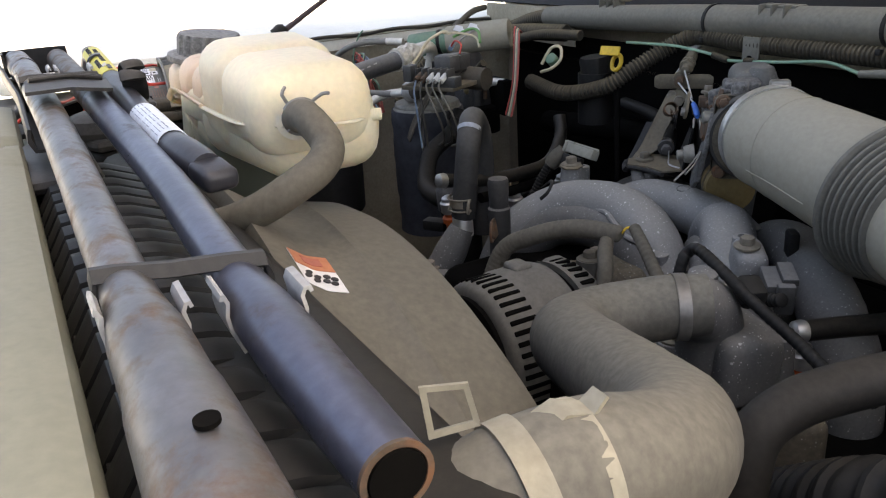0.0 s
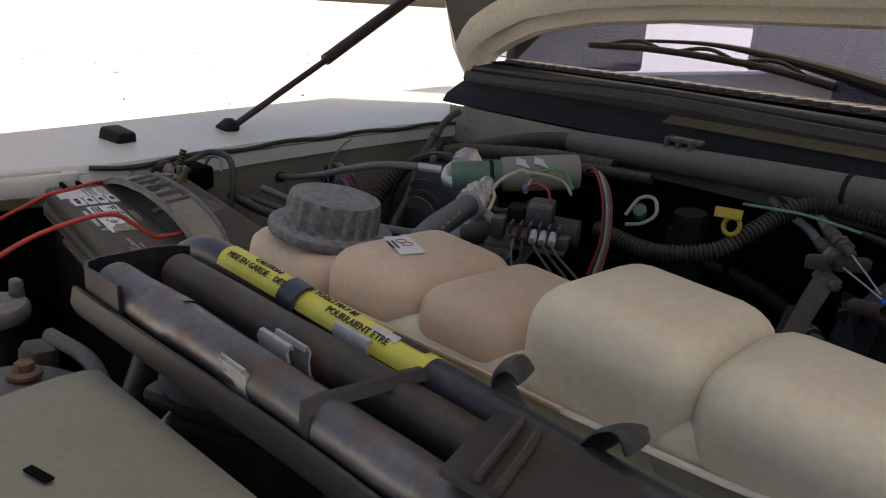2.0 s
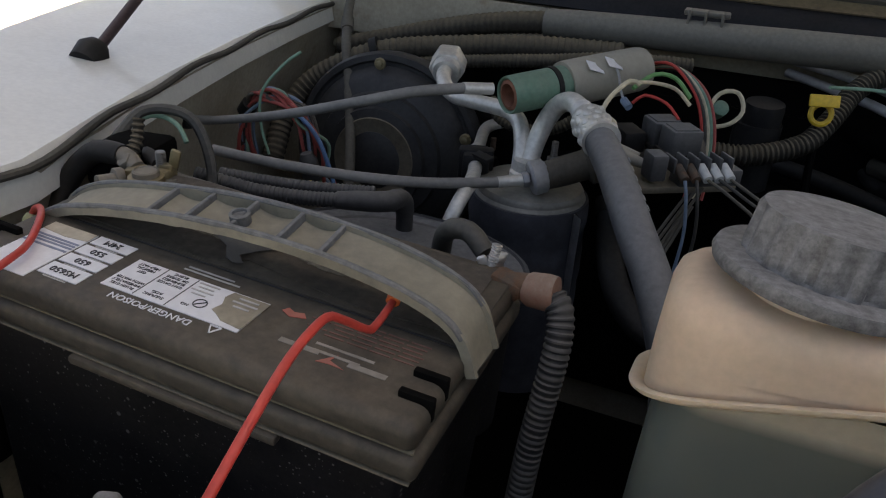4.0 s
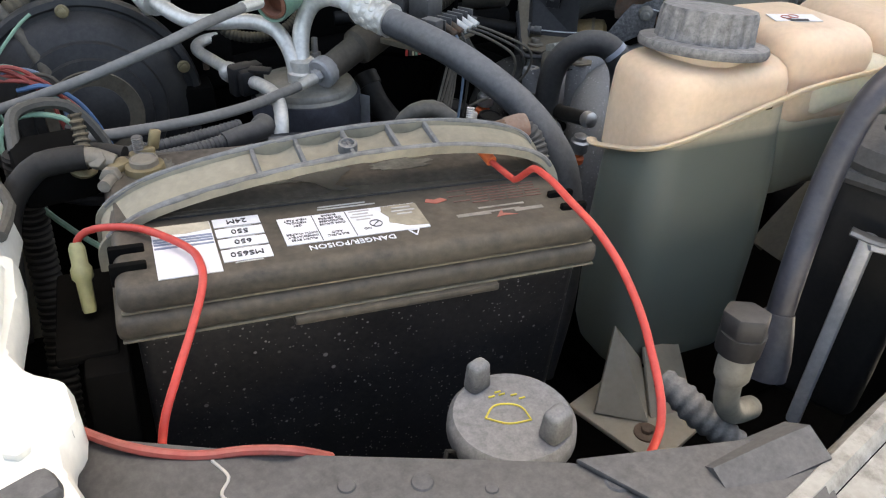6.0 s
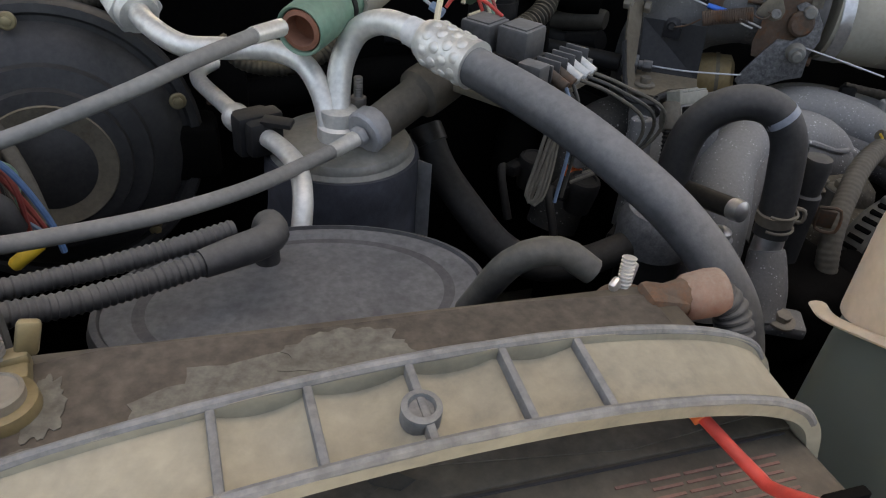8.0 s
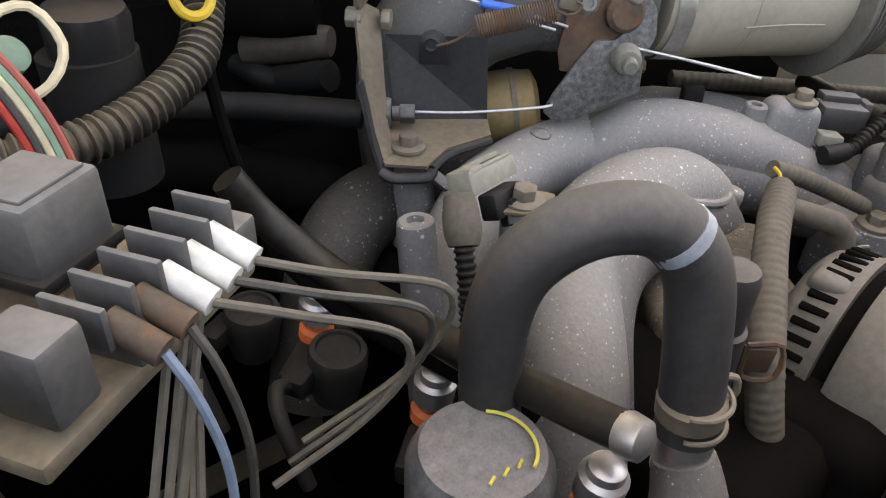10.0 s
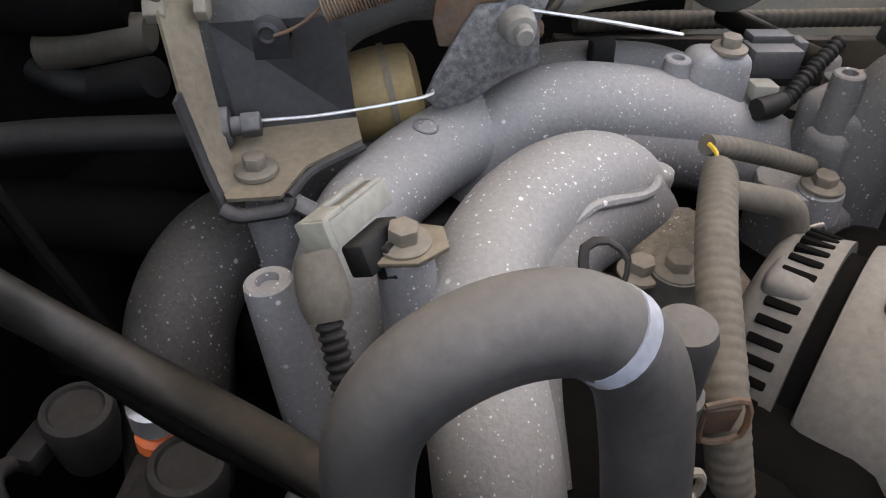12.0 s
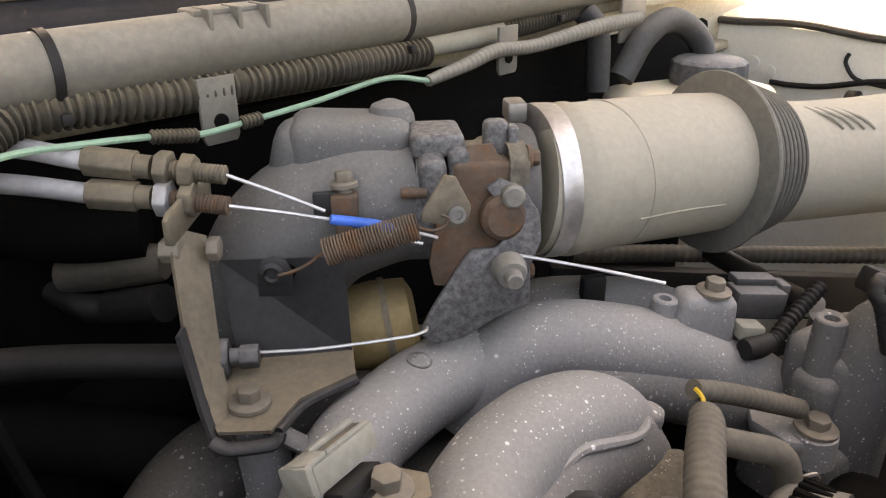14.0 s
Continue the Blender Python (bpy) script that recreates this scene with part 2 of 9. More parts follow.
M = {
    "black": mat("black_plastic", (0.008, 0.008, 0.009), 0.55, dust=0.08, top=0.6, spec=0.2),
    # near-black with little gloss; cavity shade is put into this colour
    "shadeblack": mat("bay_shade_black", (0.0035, 0.0033, 0.0032), 0.85, dust=0.015, spec=0.03),
    "rubber": mat("dusty_rubber", (0.022, 0.022, 0.023), 0.6, dust=0.38, dust_color=(0.28, 0.265, 0.235), var=0.25, scale=9, bump=0.3, top=0.95, spec=0.3, rust=0.1, rust_color=(0.12, 0.115, 0.105), grain=0.08),
    "hose": mat("refrigerant_hose_rubber", (0.030, 0.032, 0.036), 0.45, dust=0.56, dust_color=(0.31, 0.305, 0.29), var=0.3, scale=12, bump=0.3, top=0.9, rust=0.15, rust_color=(0.17, 0.17, 0.165), grain=0.08),
    "duct": mat("dusty_duct_rubber", (0.30, 0.28, 0.225), 0.7, dust=0.55, dust_color=(0.42, 0.39, 0.315), top=1.0, scale=2.6, spec=0.2, var=0.10, rust=0.10, rust_color=(0.07, 0.065, 0.055), grain=0.05),
    "conduit": mat("corrugated_conduit", (0.022, 0.021, 0.019), 0.65, dust=0.52, dust_color=(0.29, 0.235, 0.15), top=0.9, spec=0.2),
    "tape": mat("taped_harness", (0.085, 0.075, 0.06), 0.8, dust=0.35),
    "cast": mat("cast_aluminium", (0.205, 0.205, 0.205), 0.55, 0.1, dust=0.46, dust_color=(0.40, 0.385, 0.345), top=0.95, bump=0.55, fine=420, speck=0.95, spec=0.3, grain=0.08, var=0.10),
    # castmid and castlow: darker copies of cast, shade put into their colour
    "castmid": mat("midshade_cast_aluminium", (0.10, 0.10, 0.10), 0.58, 0.1, dust=0.5, dust_color=(0.29, 0.275, 0.245), top=0.9, bump=0.55, fine=420, speck=0.6, spec=0.3, grain=0.08, var=0.12),
    "bodym": mat("brown_dusty_throttle_casting", (0.075, 0.064, 0.05), 0.6, 0.15, dust=0.7, dust_color=(0.30, 0.265, 0.20), top=0.5, scale=24, bump=0.5, fine=300, grain=0.2, rust=0.35, rust_color=(0.12, 0.055, 0.025)),
    "castlow": mat("shaded_cast_aluminium", (0.022, 0.0215, 0.020), 0.55, 0.1, dust=0.24, dust_color=(0.22, 0.205, 0.175), top=0.8, bump=0.5, fine=420, speck=0.3, spec=0.25, grain=0.15),
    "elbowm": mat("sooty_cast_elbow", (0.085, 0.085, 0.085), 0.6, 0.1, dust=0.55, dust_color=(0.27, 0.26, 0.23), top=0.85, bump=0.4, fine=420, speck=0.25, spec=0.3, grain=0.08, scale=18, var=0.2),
    "castbrown": mat("brown_dusty_casting", (0.06, 0.052, 0.042), 0.6, 0.1, dust=0.7, dust_color=(0.24, 0.205, 0.15), top=0.7, bump=0.5, speck=0.5, spec=0.25, grain=0.2),
    "greyblue": mat("grey_blue_print", (0.22, 0.26, 0.34), 0.5, dust=0.1),
    "capworn": mat("worn_black_cap", (0.022, 0.023, 0.025), 0.5, dust=0.66, dust_color=(0.46, 0.455, 0.44), top=0.4, scale=26, bump=0.3, grain=0.2, var=0.3),
    "carrierm": mat("black_carrier_steel", (0.016, 0.016, 0.018), 0.45, 0.2, dust=0.25, dust_color=(0.22, 0.21, 0.19), top=0.9, spec=0.25),
    "clampm": mat("dusty_clamp_steel", (0.30, 0.28, 0.22), 0.5, 0.3, dust=0.5, dust_color=(0.42, 0.39, 0.30), top=0.6, scale=30),
    "sheath": mat("grey_cable_sheath", (0.18, 0.175, 0.16), 0.5, dust=0.35, dust_color=(0.33, 0.31, 0.27), top=0.7, scale=20, var=0.2),
    "sleevem": mat("brown_rubber_sleeve", (0.045, 0.038, 0.03), 0.6, dust=0.5, dust_color=(0.20, 0.17, 0.125), top=0.6, scale=18, var=0.3),
    "rhose": mat("scuffed_radiator_hose", (0.07, 0.066, 0.058), 0.65, dust=0.52, dust_color=(0.27, 0.255, 0.205), top=0.9, scale=5, var=0.2, grain=0.15, bump=0.3),
    "canm": mat("mottled_canister_lid", (0.035, 0.036, 0.040), 0.5, dust=0.6, dust_color=(0.26, 0.26, 0.25), top=0.5, scale=7, var=0.35, grain=0.15, rust=0.15, rust_color=(0.05, 0.055, 0.07)),
    "boosterm": mat("dusty_booster_shell", (0.014, 0.014, 0.015), 0.45, dust=0.25, dust_color=(0.20, 0.19, 0.17), top=0.4, scale=12),
    "ribm": mat("worn_strap_edge", (0.09, 0.095, 0.105), 0.55, dust=0.5, dust_color=(0.33, 0.315, 0.26), top=0.2, scale=40, var=0.4, grain=0.2),
    "alloy": mat("bright_aluminium_pipe", (0.74, 0.72, 0.66), 0.38, 0.5, dust=0.3, dust_color=(0.36, 0.33, 0.26), bump=0.25, var=0.12, scale=30),
    "dullalloy": mat("dull_dusty_aluminium", (0.22, 0.215, 0.195), 0.5, 0.35, dust=0.55, dust_color=(0.27, 0.255, 0.205), bump=0.3, var=0.3, scale=26, rust=0.2, rust_color=(0.11, 0.10, 0.08)),
    "darkrubber": mat("dark_hose_rubber", (0.012, 0.0115, 0.011), 0.6, dust=0.18, dust_color=(0.16, 0.14, 0.11), var=0.3, scale=10, bump=0.3, top=0.8, spec=0.25, grain=0.15),
    "steel": mat("grey_steel", (0.24, 0.23, 0.22), 0.42, 0.7, dust=0.35),
    "bare": mat("bright_steel_band", (0.60, 0.59, 0.57), 0.42, 0.9, dust=0.1, bump=0.05),
    "bracket": mat("dusty_bracket_steel", (0.10, 0.088, 0.068), 0.55, 0.2, dust=0.6, dust_color=(0.33, 0.27, 0.18), rust=0.3, rust_color=(0.06, 0.04, 0.028), top=0.6, scale=20),
    "darkplate": mat("dark_coated_steel", (0.03, 0.03, 0.032), 0.5, 0.2, dust=0.14, top=0.6, spec=0.25),
    "rusty": mat("rusty_steel", (0.10, 0.06, 0.04), 0.75, 0.2, dust=0.3, rust=0.75, rust_color=(0.20, 0.075, 0.028), scale=30, var=0.5),
    "brass": mat("tarnished_brass", (0.30, 0.24, 0.13), 0.5, 0.8, dust=0.4),
    "lead": mat("corroded_terminal", (0.23, 0.20, 0.16), 0.6, 0.5, dust=0.5),
    "pole": mat("worn_tool_steel", (0.135, 0.138, 0.150), 0.33, 0.6, dust=0.30, dust_color=(0.24, 0.21, 0.16), rust=0.75, rust_color=(0.17, 0.088, 0.038), scale=20, top=0.1, var=0.35, cut=0.52),
    "polebl": mat("blued_tool_steel", (0.085, 0.095, 0.14), 0.28, 0.65, dust=0.26, dust_color=(0.24, 0.235, 0.23), rust=0.4, rust_color=(0.12, 0.07, 0.035), scale=15, top=0.5, var=0.3),
    "poleblack": mat("black_tool_handle", (0.028, 0.031, 0.045), 0.36, 0.2, dust=0.15, scale=18),
    "leverm": mat("scuffed_lever_alloy", (0.04, 0.04, 0.042), 0.5, 0.3, dust=0.75, dust_color=(0.33, 0.325, 0.31), top=0.2, scale=95, bump=0.9, fine=260, grain=0.35, var=0.5),
    "bellowm": mat("grey_bellows_rubber", (0.10, 0.097, 0.085), 0.65, dust=0.6, dust_color=(0.27, 0.255, 0.21), top=0.6, scale=9),
    "grime": mat("grimy_rail_steel", (0.014, 0.013, 0.012), 0.42, 0.3, dust=0.12, dust_color=(0.18, 0.145, 0.095), top=0.85, scale=16, var=0.4, grain=0.2),
    "altm": mat("dusty_alternator_alloy", (0.09, 0.087, 0.078), 0.6, 0.2, dust=0.4, dust_color=(0.33, 0.31, 0.265), top=0.9, scale=25, bump=0.3),
    "clip": mat("grey_spring_clip", (0.42, 0.42, 0.42), 0.45, 0.3, dust=0.35),
    "cream": mat("cream_tank_plastic", (0.81, 0.71, 0.51), 0.42, dust=0.12, var=0.08, through=0.45, bump=0.05, scale=6, grain=0.05, rust=0.15, rust_color=(0.60, 0.47, 0.28)),
    "tan": mat("stained_tank_plastic", (0.63, 0.475, 0.335), 0.45, dust=0.10, dust_color=(0.48, 0.43, 0.35), var=0.14, through=0.35, bump=0.05, scale=7, grain=0.05, rust=0.2, rust_color=(0.45, 0.29, 0.17)),
    "milky": mat("pale_tank_bracket_plastic", (0.30, 0.27, 0.215), 0.5, dust=0.25, through=0.2, grain=0.04, dust_color=(0.26, 0.23, 0.17)),
    "cap": mat("dusty_black_cap", (0.022, 0.023, 0.025), 0.55, dust=0.6, dust_color=(0.36, 0.36, 0.35), top=0.55, scale=38, bump=0.3),
    "battery": mat("battery_case_black", (0.0065, 0.0065, 0.0085), 0.42, dust=0.05, scale=20, top=0.1, speck=0.2, rust=0.12, rust_color=(0.028, 0.028, 0.030), spec=0.13),
    "lid": mat("dusty_battery_lid", (0.024, 0.0215, 0.019), 0.5, dust=0.55, dust_color=(0.20, 0.165, 0.115), top=0.2, scale=8, rust=0.35, rust_color=(0.10, 0.082, 0.058), cut=0.50, var=0.35),
    "strap": mat("dusty_strap_plastic", (0.20, 0.185, 0.145), 0.6, dust=0.6, dust_color=(0.42, 0.375, 0.265), top=0.2, scale=11, var=0.4, rust=0.15, rust_color=(0.16, 0.14, 0.10), grain=0.06),
    "paper": mat("white_label_paper", (0.78, 0.78, 0.78), 0.45, dust=0.12, var=0.04, bump=0.03, scale=40, grain=0.04),
    "ink": mat("black_print", (0.02, 0.02, 0.025), 0.5, dust=0.1),
    "greyprint": mat("worn_white_print", (0.55, 0.53, 0.5), 0.6, dust=0.4),
    "redprint": mat("red_print", (0.45, 0.10, 0.07), 0.6, dust=0.35),
    "yellow": mat("yellow_label", (0.72, 0.66, 0.10), 0.45, dust=0.15, var=0.06, bump=0.03, grain=0.04),
    "amber": mat("yellow_plastic", (0.70, 0.45, 0.03), 0.4, dust=0.2, var=0.15),
    "orange": mat("orange_plastic", (0.75, 0.13, 0.02), 0.45, dust=0.35),
    "redwire": mat("red_wire", (0.52, 0.04, 0.03), 0.4, dust=0.15, var=0.15),
    "darkred": mat("dull_red_wire", (0.40, 0.06, 0.05), 0.5, dust=0.3),
    "greenwire": mat("pale_green_wire", (0.20, 0.36, 0.25), 0.5, dust=0.3),
    "bluewire": mat("grey_blue_wire", (0.18, 0.26, 0.36), 0.5, dust=0.25),
    "blue": mat("blue_connector", (0.02, 0.16, 0.62), 0.4, dust=0.1),
    "creamwire": mat("cream_wire", (0.65, 0.56, 0.38), 0.5, dust=0.25),
    "blackwire": mat("black_wire", (0.025, 0.025, 0.025), 0.5, dust=0.35),
    "strand": mat("steel_strand", (0.6, 0.6, 0.58), 0.4, 0.7, dust=0.1),
    "green": mat("green_sleeve_plastic", (0.10, 0.22, 0.15), 0.5, dust=0.45),
    "relay": mat("dusty_relay_plastic", (0.035, 0.035, 0.035), 0.5, dust=0.6, dust_color=(0.25, 0.245, 0.23), top=0.9),
    "fuse": mat("white_terminal", (0.62, 0.62, 0.58), 0.45, dust=0.2),
    "connector": mat("pale_grey_connector", (0.25, 0.25, 0.21), 0.5, dust=0.35),
    "paint": mat("cream_body_paint", (0.78, 0.765, 0.68), 0.35, dust=0.15, var=0.06, bump=0.03, scale=5, coat=0.3, top=0.2, grain=0.04),
    "innerpaint": mat("dusty_inner_panel", (0.40, 0.36, 0.275), 0.65, dust=0.45, dust_color=(0.24, 0.18, 0.11), var=0.2, scale=7, top=0.2, rust=0.25),
    "panel": mat("olive_grey_panel", (0.165, 0.17, 0.13), 0.5, dust=0.45, dust_color=(0.31, 0.305, 0.245), var=0.08, scale=5, top=0.5, rust=0.15, rust_color=(0.10, 0.10, 0.08), grain=0.05),
    "shield": mat("dusty_black_shield", (0.024, 0.024, 0.025), 0.6, dust=0.48, dust_color=(0.20, 0.197, 0.19), top=0.6, scale=30, var=0.3, grain=0.12),
    "shroud": mat("fan_shroud_plastic", (0.06, 0.056, 0.046), 0.5, dust=0.6, dust_color=(0.21, 0.195, 0.155), top=0.7, scale=8, bump=0.1),
    "fin": mat("black_fin", (0.011, 0.0115, 0.013), 0.5, dust=0.05, spec=0.25, top=0.9),
    "cowl": mat("black_cowl_plastic", (0.009, 0.0095, 0.014), 0.55, dust=0.08, scale=12, spec=0.18),
    "seal": mat("rubber_seal", (0.03, 0.028, 0.025), 0.65, dust=0.3),
    "pipegrey": mat("grey_rail_plastic", (0.11, 0.105, 0.09), 0.55, dust=0.55, dust_color=(0.33, 0.305, 0.245), top=1.0, scale=10, spec=0.25, var=0.12),
    "wiper": mat("wiper_black", (0.006, 0.006, 0.007), 0.6, dust=0.06, spec=0.08),
    "hoodin": mat("hood_inner_paint", (0.55, 0.52, 0.44), 0.5, dust=0.4, var=0.08, scale=5),
    "strut": mat("dark_strut", (0.05, 0.03, 0.035), 0.4, 0.3, dust=0.15),
    "ground": mat("pale_gravel_ground", (0.72, 0.71, 0.68), 0.9, dust=0.2, dust_color=(0.55, 0.53, 0.48), var=0.15, scale=3, fine=40, bump=0.6, top=0.0),
}

# ---- setting: body, ground and panels ----
gm = bpy.data.materials.new("window_glass")
gm.use_nodes = True
gb = gm.node_tree.nodes["Principled BSDF"]
gb.inputs["Base Color"].default_value = (0.42, 0.45, 0.62, 1)
gb.inputs["Roughness"].default_value = 0.0
gb.inputs["IOR"].default_value = 1.27
gb.inputs["Transmission Weight"].default_value = 0.9

g = bmesh.new()
bmesh.ops.create_grid(g, x_segments=40, y_segments=40, size=300)
for v in g.verts:
    v.co.z = -1.15 + 0.02 * noise.noise(v.co * 0.2)
solo("ground", g, M["ground"], "pale sunlit gravel ground round the truck", "ground", kind="structure")


random.seed(11)
bits = bmesh.new()
for k in range(46):
    d = random.uniform(6.5, 22)
    a = radians(random.uniform(205, 262)) if k % 5 else radians(random.uniform(180, 300))
    at_ = Vector((0.55 + d * math.sin(a), -0.2 - d * math.cos(a) * 0.75, -1.135))
    w, ln = random.uniform(0.012, 0.028), random.uniform(0.04, 0.16) * (d / 12)
    t0 = random.uniform(0, math.pi)
    u, v = Vector((math.cos(t0), math.sin(t0), 0)), Vector((-math.sin(t0), math.cos(t0), 0))
    ring = [bits.verts.new(at_ + u * ln * 0.5 * math.cos(q) * random.uniform(0.6, 1.2) + v * w * math.sin(q) * random.uniform(0.6, 1.3) + Vector((0, 0, random.uniform(0, 0.02)))) for q in np.linspace(0, 2 * math.pi, 7, endpoint=False)]
    tip = bits.verts.new(at_ + Vector((0, 0, 0.035)))
    for p0, p1 in zip(ring, ring[1:] + ring[:1]):
        bits.faces.new((p0, p1, tip))
solo("ground_litter", bits, mat("dry_leaf_litter", (0.10, 0.08, 0.05), 0.9, dust=0.2), "scattered dry leaves and twigs on the pale ground", "leaf litter", kind="stuff")


def loft(rows):
    """A sheet through rows of places, all with the same count."""
    bm = bmesh.new()
    vs = [[bm.verts.new(q) for q in row] for row in rows]
    for a, b in zip(vs, vs[1:]):
        for k in range(len(a) - 1):
            bm.faces.new((a[k], a[k + 1], b[k + 1], b[k]))
    return bm


def thicken(bm, d):
    bmesh.ops.recalc_face_normals(bm, faces=bm.faces)
    bmesh.ops.solidify(bm, geom=bm.faces[:], thickness=d)
    return bm


# fender beside the battery: crowned top, rolled inner lip and a wall down into the bay
def fender_row(y):
    xi = float(np.interp(y, [-0.10, 0.0, 0.10, 0.20, 0.30, 0.45, 0.60, 0.75, 1.05], [-0.075, -0.055, -0.050, -0.084, -0.113, -0.149, -0.177, -0.200, -0.245]))
    xo = -0.205 - 0.37 * y
    return [(xi + 0.003, y, -0.020), (xi, y, 0.002), (xi - 0.004, y, 0.008), (xi - 0.03, y, 0.010), (xi * 0.6 + xo * 0.4, y, 0.017), (xi * 0.25 + xo * 0.75, y, 0.022), (xi * 0.1 + xo * 0.9, y, 0.026), (xo, y, 0.014), (xo - 0.03, y, -0.03), (xo - 0.05, y, -0.12), (xo - 0.06, y, -0.75)]


fl = part("fender_panel", thicken(loft([fender_row(y) for y in np.linspace(-0.08, 1.20, 30)]), 0.0015), M["paint"])
tagged(fl, "cream painted front fender with a rolled inner lip", "fender", kind="structure")
wall = part("inner_fender", thicken(loft([[(fender_row(y)[0][0] - 0.004, y, 0.0), (fender_row(y)[0][0] - 0.03, y, -0.10), (fender_row(y)[0][0] - 0.05, y, -0.60)] for y in np.linspace(0.05, 0.80, 14)]), 0.002), M["innerpaint"])
tagged(wall, "dusty beige inner fender wall of the engine bay", "inner fender", kind="structure")
solo("lip_seal", tube([(fender_row(y)[1][0] + 0.002, y, 0.004 + 0.002 * math.sin(40 * y)) for y in np.linspace(0.06, 0.74, 20)], 0.0032, 8, 0.02), M["seal"], "black rubber strip along the fender lip", "rubber seal", kind="structure")
# opposite fender with its inner wall
def fender_far(y):
    xi = 1.30 + 0.10 * y
    return [(xi, y, -0.50), (xi + 0.005, y, -0.12), (xi + 0.01, y, -0.03), (xi + 0.018, y, -0.022), (xi + 0.07, y, -0.015), (xi + 0.19, y, -0.02), (xi + 0.23, y, -0.06), (xi + 0.25, y, -0.75)]


fr = part("fender_panel", thicken(loft([fender_far(y) for y in np.linspace(0.12, 1.05, 18)]), 0.0015), M["paint"])
tagged(fr, "white painted front fender and inner wall beyond the air duct", "fender", kind="structure")

# firewall, cowl and windscreen
fw = thing("firewall", (0.55, 0.80, -0.4), "dusty beige firewall panel at the back of the engine bay", "firewall", kind="structure")
part("panel", rbox((0.61, 0.80, -0.28), (1.70, 0.02, 0.64), 0.004), M["innerpaint"], fw)
# mat kept near-black, the firewall's shade put into its colour
part("insulation_mat", rbox((0.58, 0.780, -0.275), (1.5, 0.016, 0.51), 0.008), M["shadeblack"], fw, "black insulation mat, bay shade put into its colour")
part("upper_flange", rbox((0.59, 0.775, 0.018), (1.62, 0.05, 0.016), 0.005), M["innerpaint"], fw)
part("corner_panel", thicken(loft([[(x, 0.738, -0.03), (x, 0.736, 0.0), (x, 0.738, 0.034)] for x in np.linspace(-0.215, 0.13, 8)]), 0.002), M["innerpaint"], fw, "cream painted corner panel with rusty edges")
part("stiffener", rbox((0.59, 0.782, -0.06), (1.62, 0.02, 0.012), 0.004), M["innerpaint"], fw)
cowl = thing("cowl_panel", (0.5, 0.85, 0.03), "black plastic cowl panel with slotted grille below the windscreen", "cowl", kind="structure")
XS = np.linspace(-0.24, 1.34, 24)
part("lower_face", thicken(loft([[(x, 0.740, 0.036), (x, 0.748, 0.049), (x, 0.77, 0.062), (x, 0.79, 0.072)] for x in XS]), 0.003), M["cowl"], cowl)
part("weather_strip", sweep([(-0.010, -0.010), (0.008, -0.012), (0.012, 0.0), (0.006, 0.012), (-0.008, 0.012)], [(x, 0.797, 0.083 + 0.004 * math.sin(9 * x)) for x in XS]), M["seal"], cowl, "ribbed black rubber weather strip")
part("upper_face", thicken(loft([[(x, 0.80, 0.092), (x, 0.815, 0.100), (x, 0.86, 0.106), (x, 0.97, 0.110)] for x in XS]), 0.003), M["cowl"], cowl)
SLATM = mat("grey_cowl_slats", (0.055, 0.055, 0.058), 0.5, dust=0.45, dust_color=(0.24, 0.23, 0.21), top=0.7)
for k in range(52):
    x = -0.20 + k * 0.026
    part("slat", rbox((x, 0.876 - 0.06 * max(0.0, x - 0.15), 0.1125), (0.010, 0.034, 0.007), 0.001, (0, 0, -32)), SLATM, cowl)
# strip painted black as the shade between the slats
part("slot_bed", thicken(loft([[(x, 0.854 - 0.06 * max(0.0, x - 0.15), 0.1085), (x, 0.898 - 0.06 * max(0.0, x - 0.15), 0.1105)] for x in XS]), 0.002), M["shadeblack"], cowl, "black strip for the shade in the grille slots")
part("dusty_ledge", thicken(loft([[(x, 0.7645, 0.0640), (x, 0.7745 + 0.003 * min(1.0, x), 0.0688), (x, 0.7840, 0.0735)] for x in np.linspace(0.22, 1.33, 14)]), 0.002), mat("brown_dusted_ledge", (0.05, 0.042, 0.03), 0.8, dust=0.8, dust_color=(0.20, 0.155, 0.085), top=0.5, scale=12, var=0.3), cowl, "brown dust along the ledge")
part("second_bead", tube([(x, 0.811, 0.0985 + 0.003 * math.sin(9 * x)) for x in XS], 0.0055, 10), M["seal"], cowl, "upper bead of the weather strip")
glass = thing("windscreen", (0.5, 1.0, 0.11), "raked windscreen glass behind the wiper", "windscreen", kind="structure")
part("pane", thicken(loft([[(-0.55, 1.10, 0.10), (-0.2, 1.03, 0.10), (0.5, 1.0, 0.10), (1.3, 1.03, 0.10), (1.65, 1.10, 0.10)], [(-0.35, 1.80, 0.65), (-0.1, 1.72, 0.65), (0.5, 1.69, 0.65), (1.2, 1.72, 0.65), (1.45, 1.80, 0.65)]]), 0.005), gm, glass)
for x in (-0.56, 1.66):
    part("pillar", tube([(x, 1.10, 0.09, 0.022), (x + (0.2 if x < 0 else -0.2), 1.80, 0.66, 0.024)], n=10), M["wiper"], glass, "black edge of the windscreen")
cab = thing("cab", (0.55, 2.0, -0.2), "cream truck cab with dark interior behind the windscreen", "truck cab", kind="structure")
# unseen roof and rear wall, added to shut daylight out of the cab
part("roof", rbox((0.55, 2.45, 0.68), (1.75, 1.45, 0.05), 0.02), M["paint"], cab)
part("rear_wall", rbox((0.55, 3.1, 0.1), (1.95, 0.05, 1.1), 0.01), M["cowl"], cab)
part("dashboard", rbox((0.55, 1.50, -0.07), (2.0, 0.70, 0.20), 0.03), M["cowl"], cab, "black dashboard")
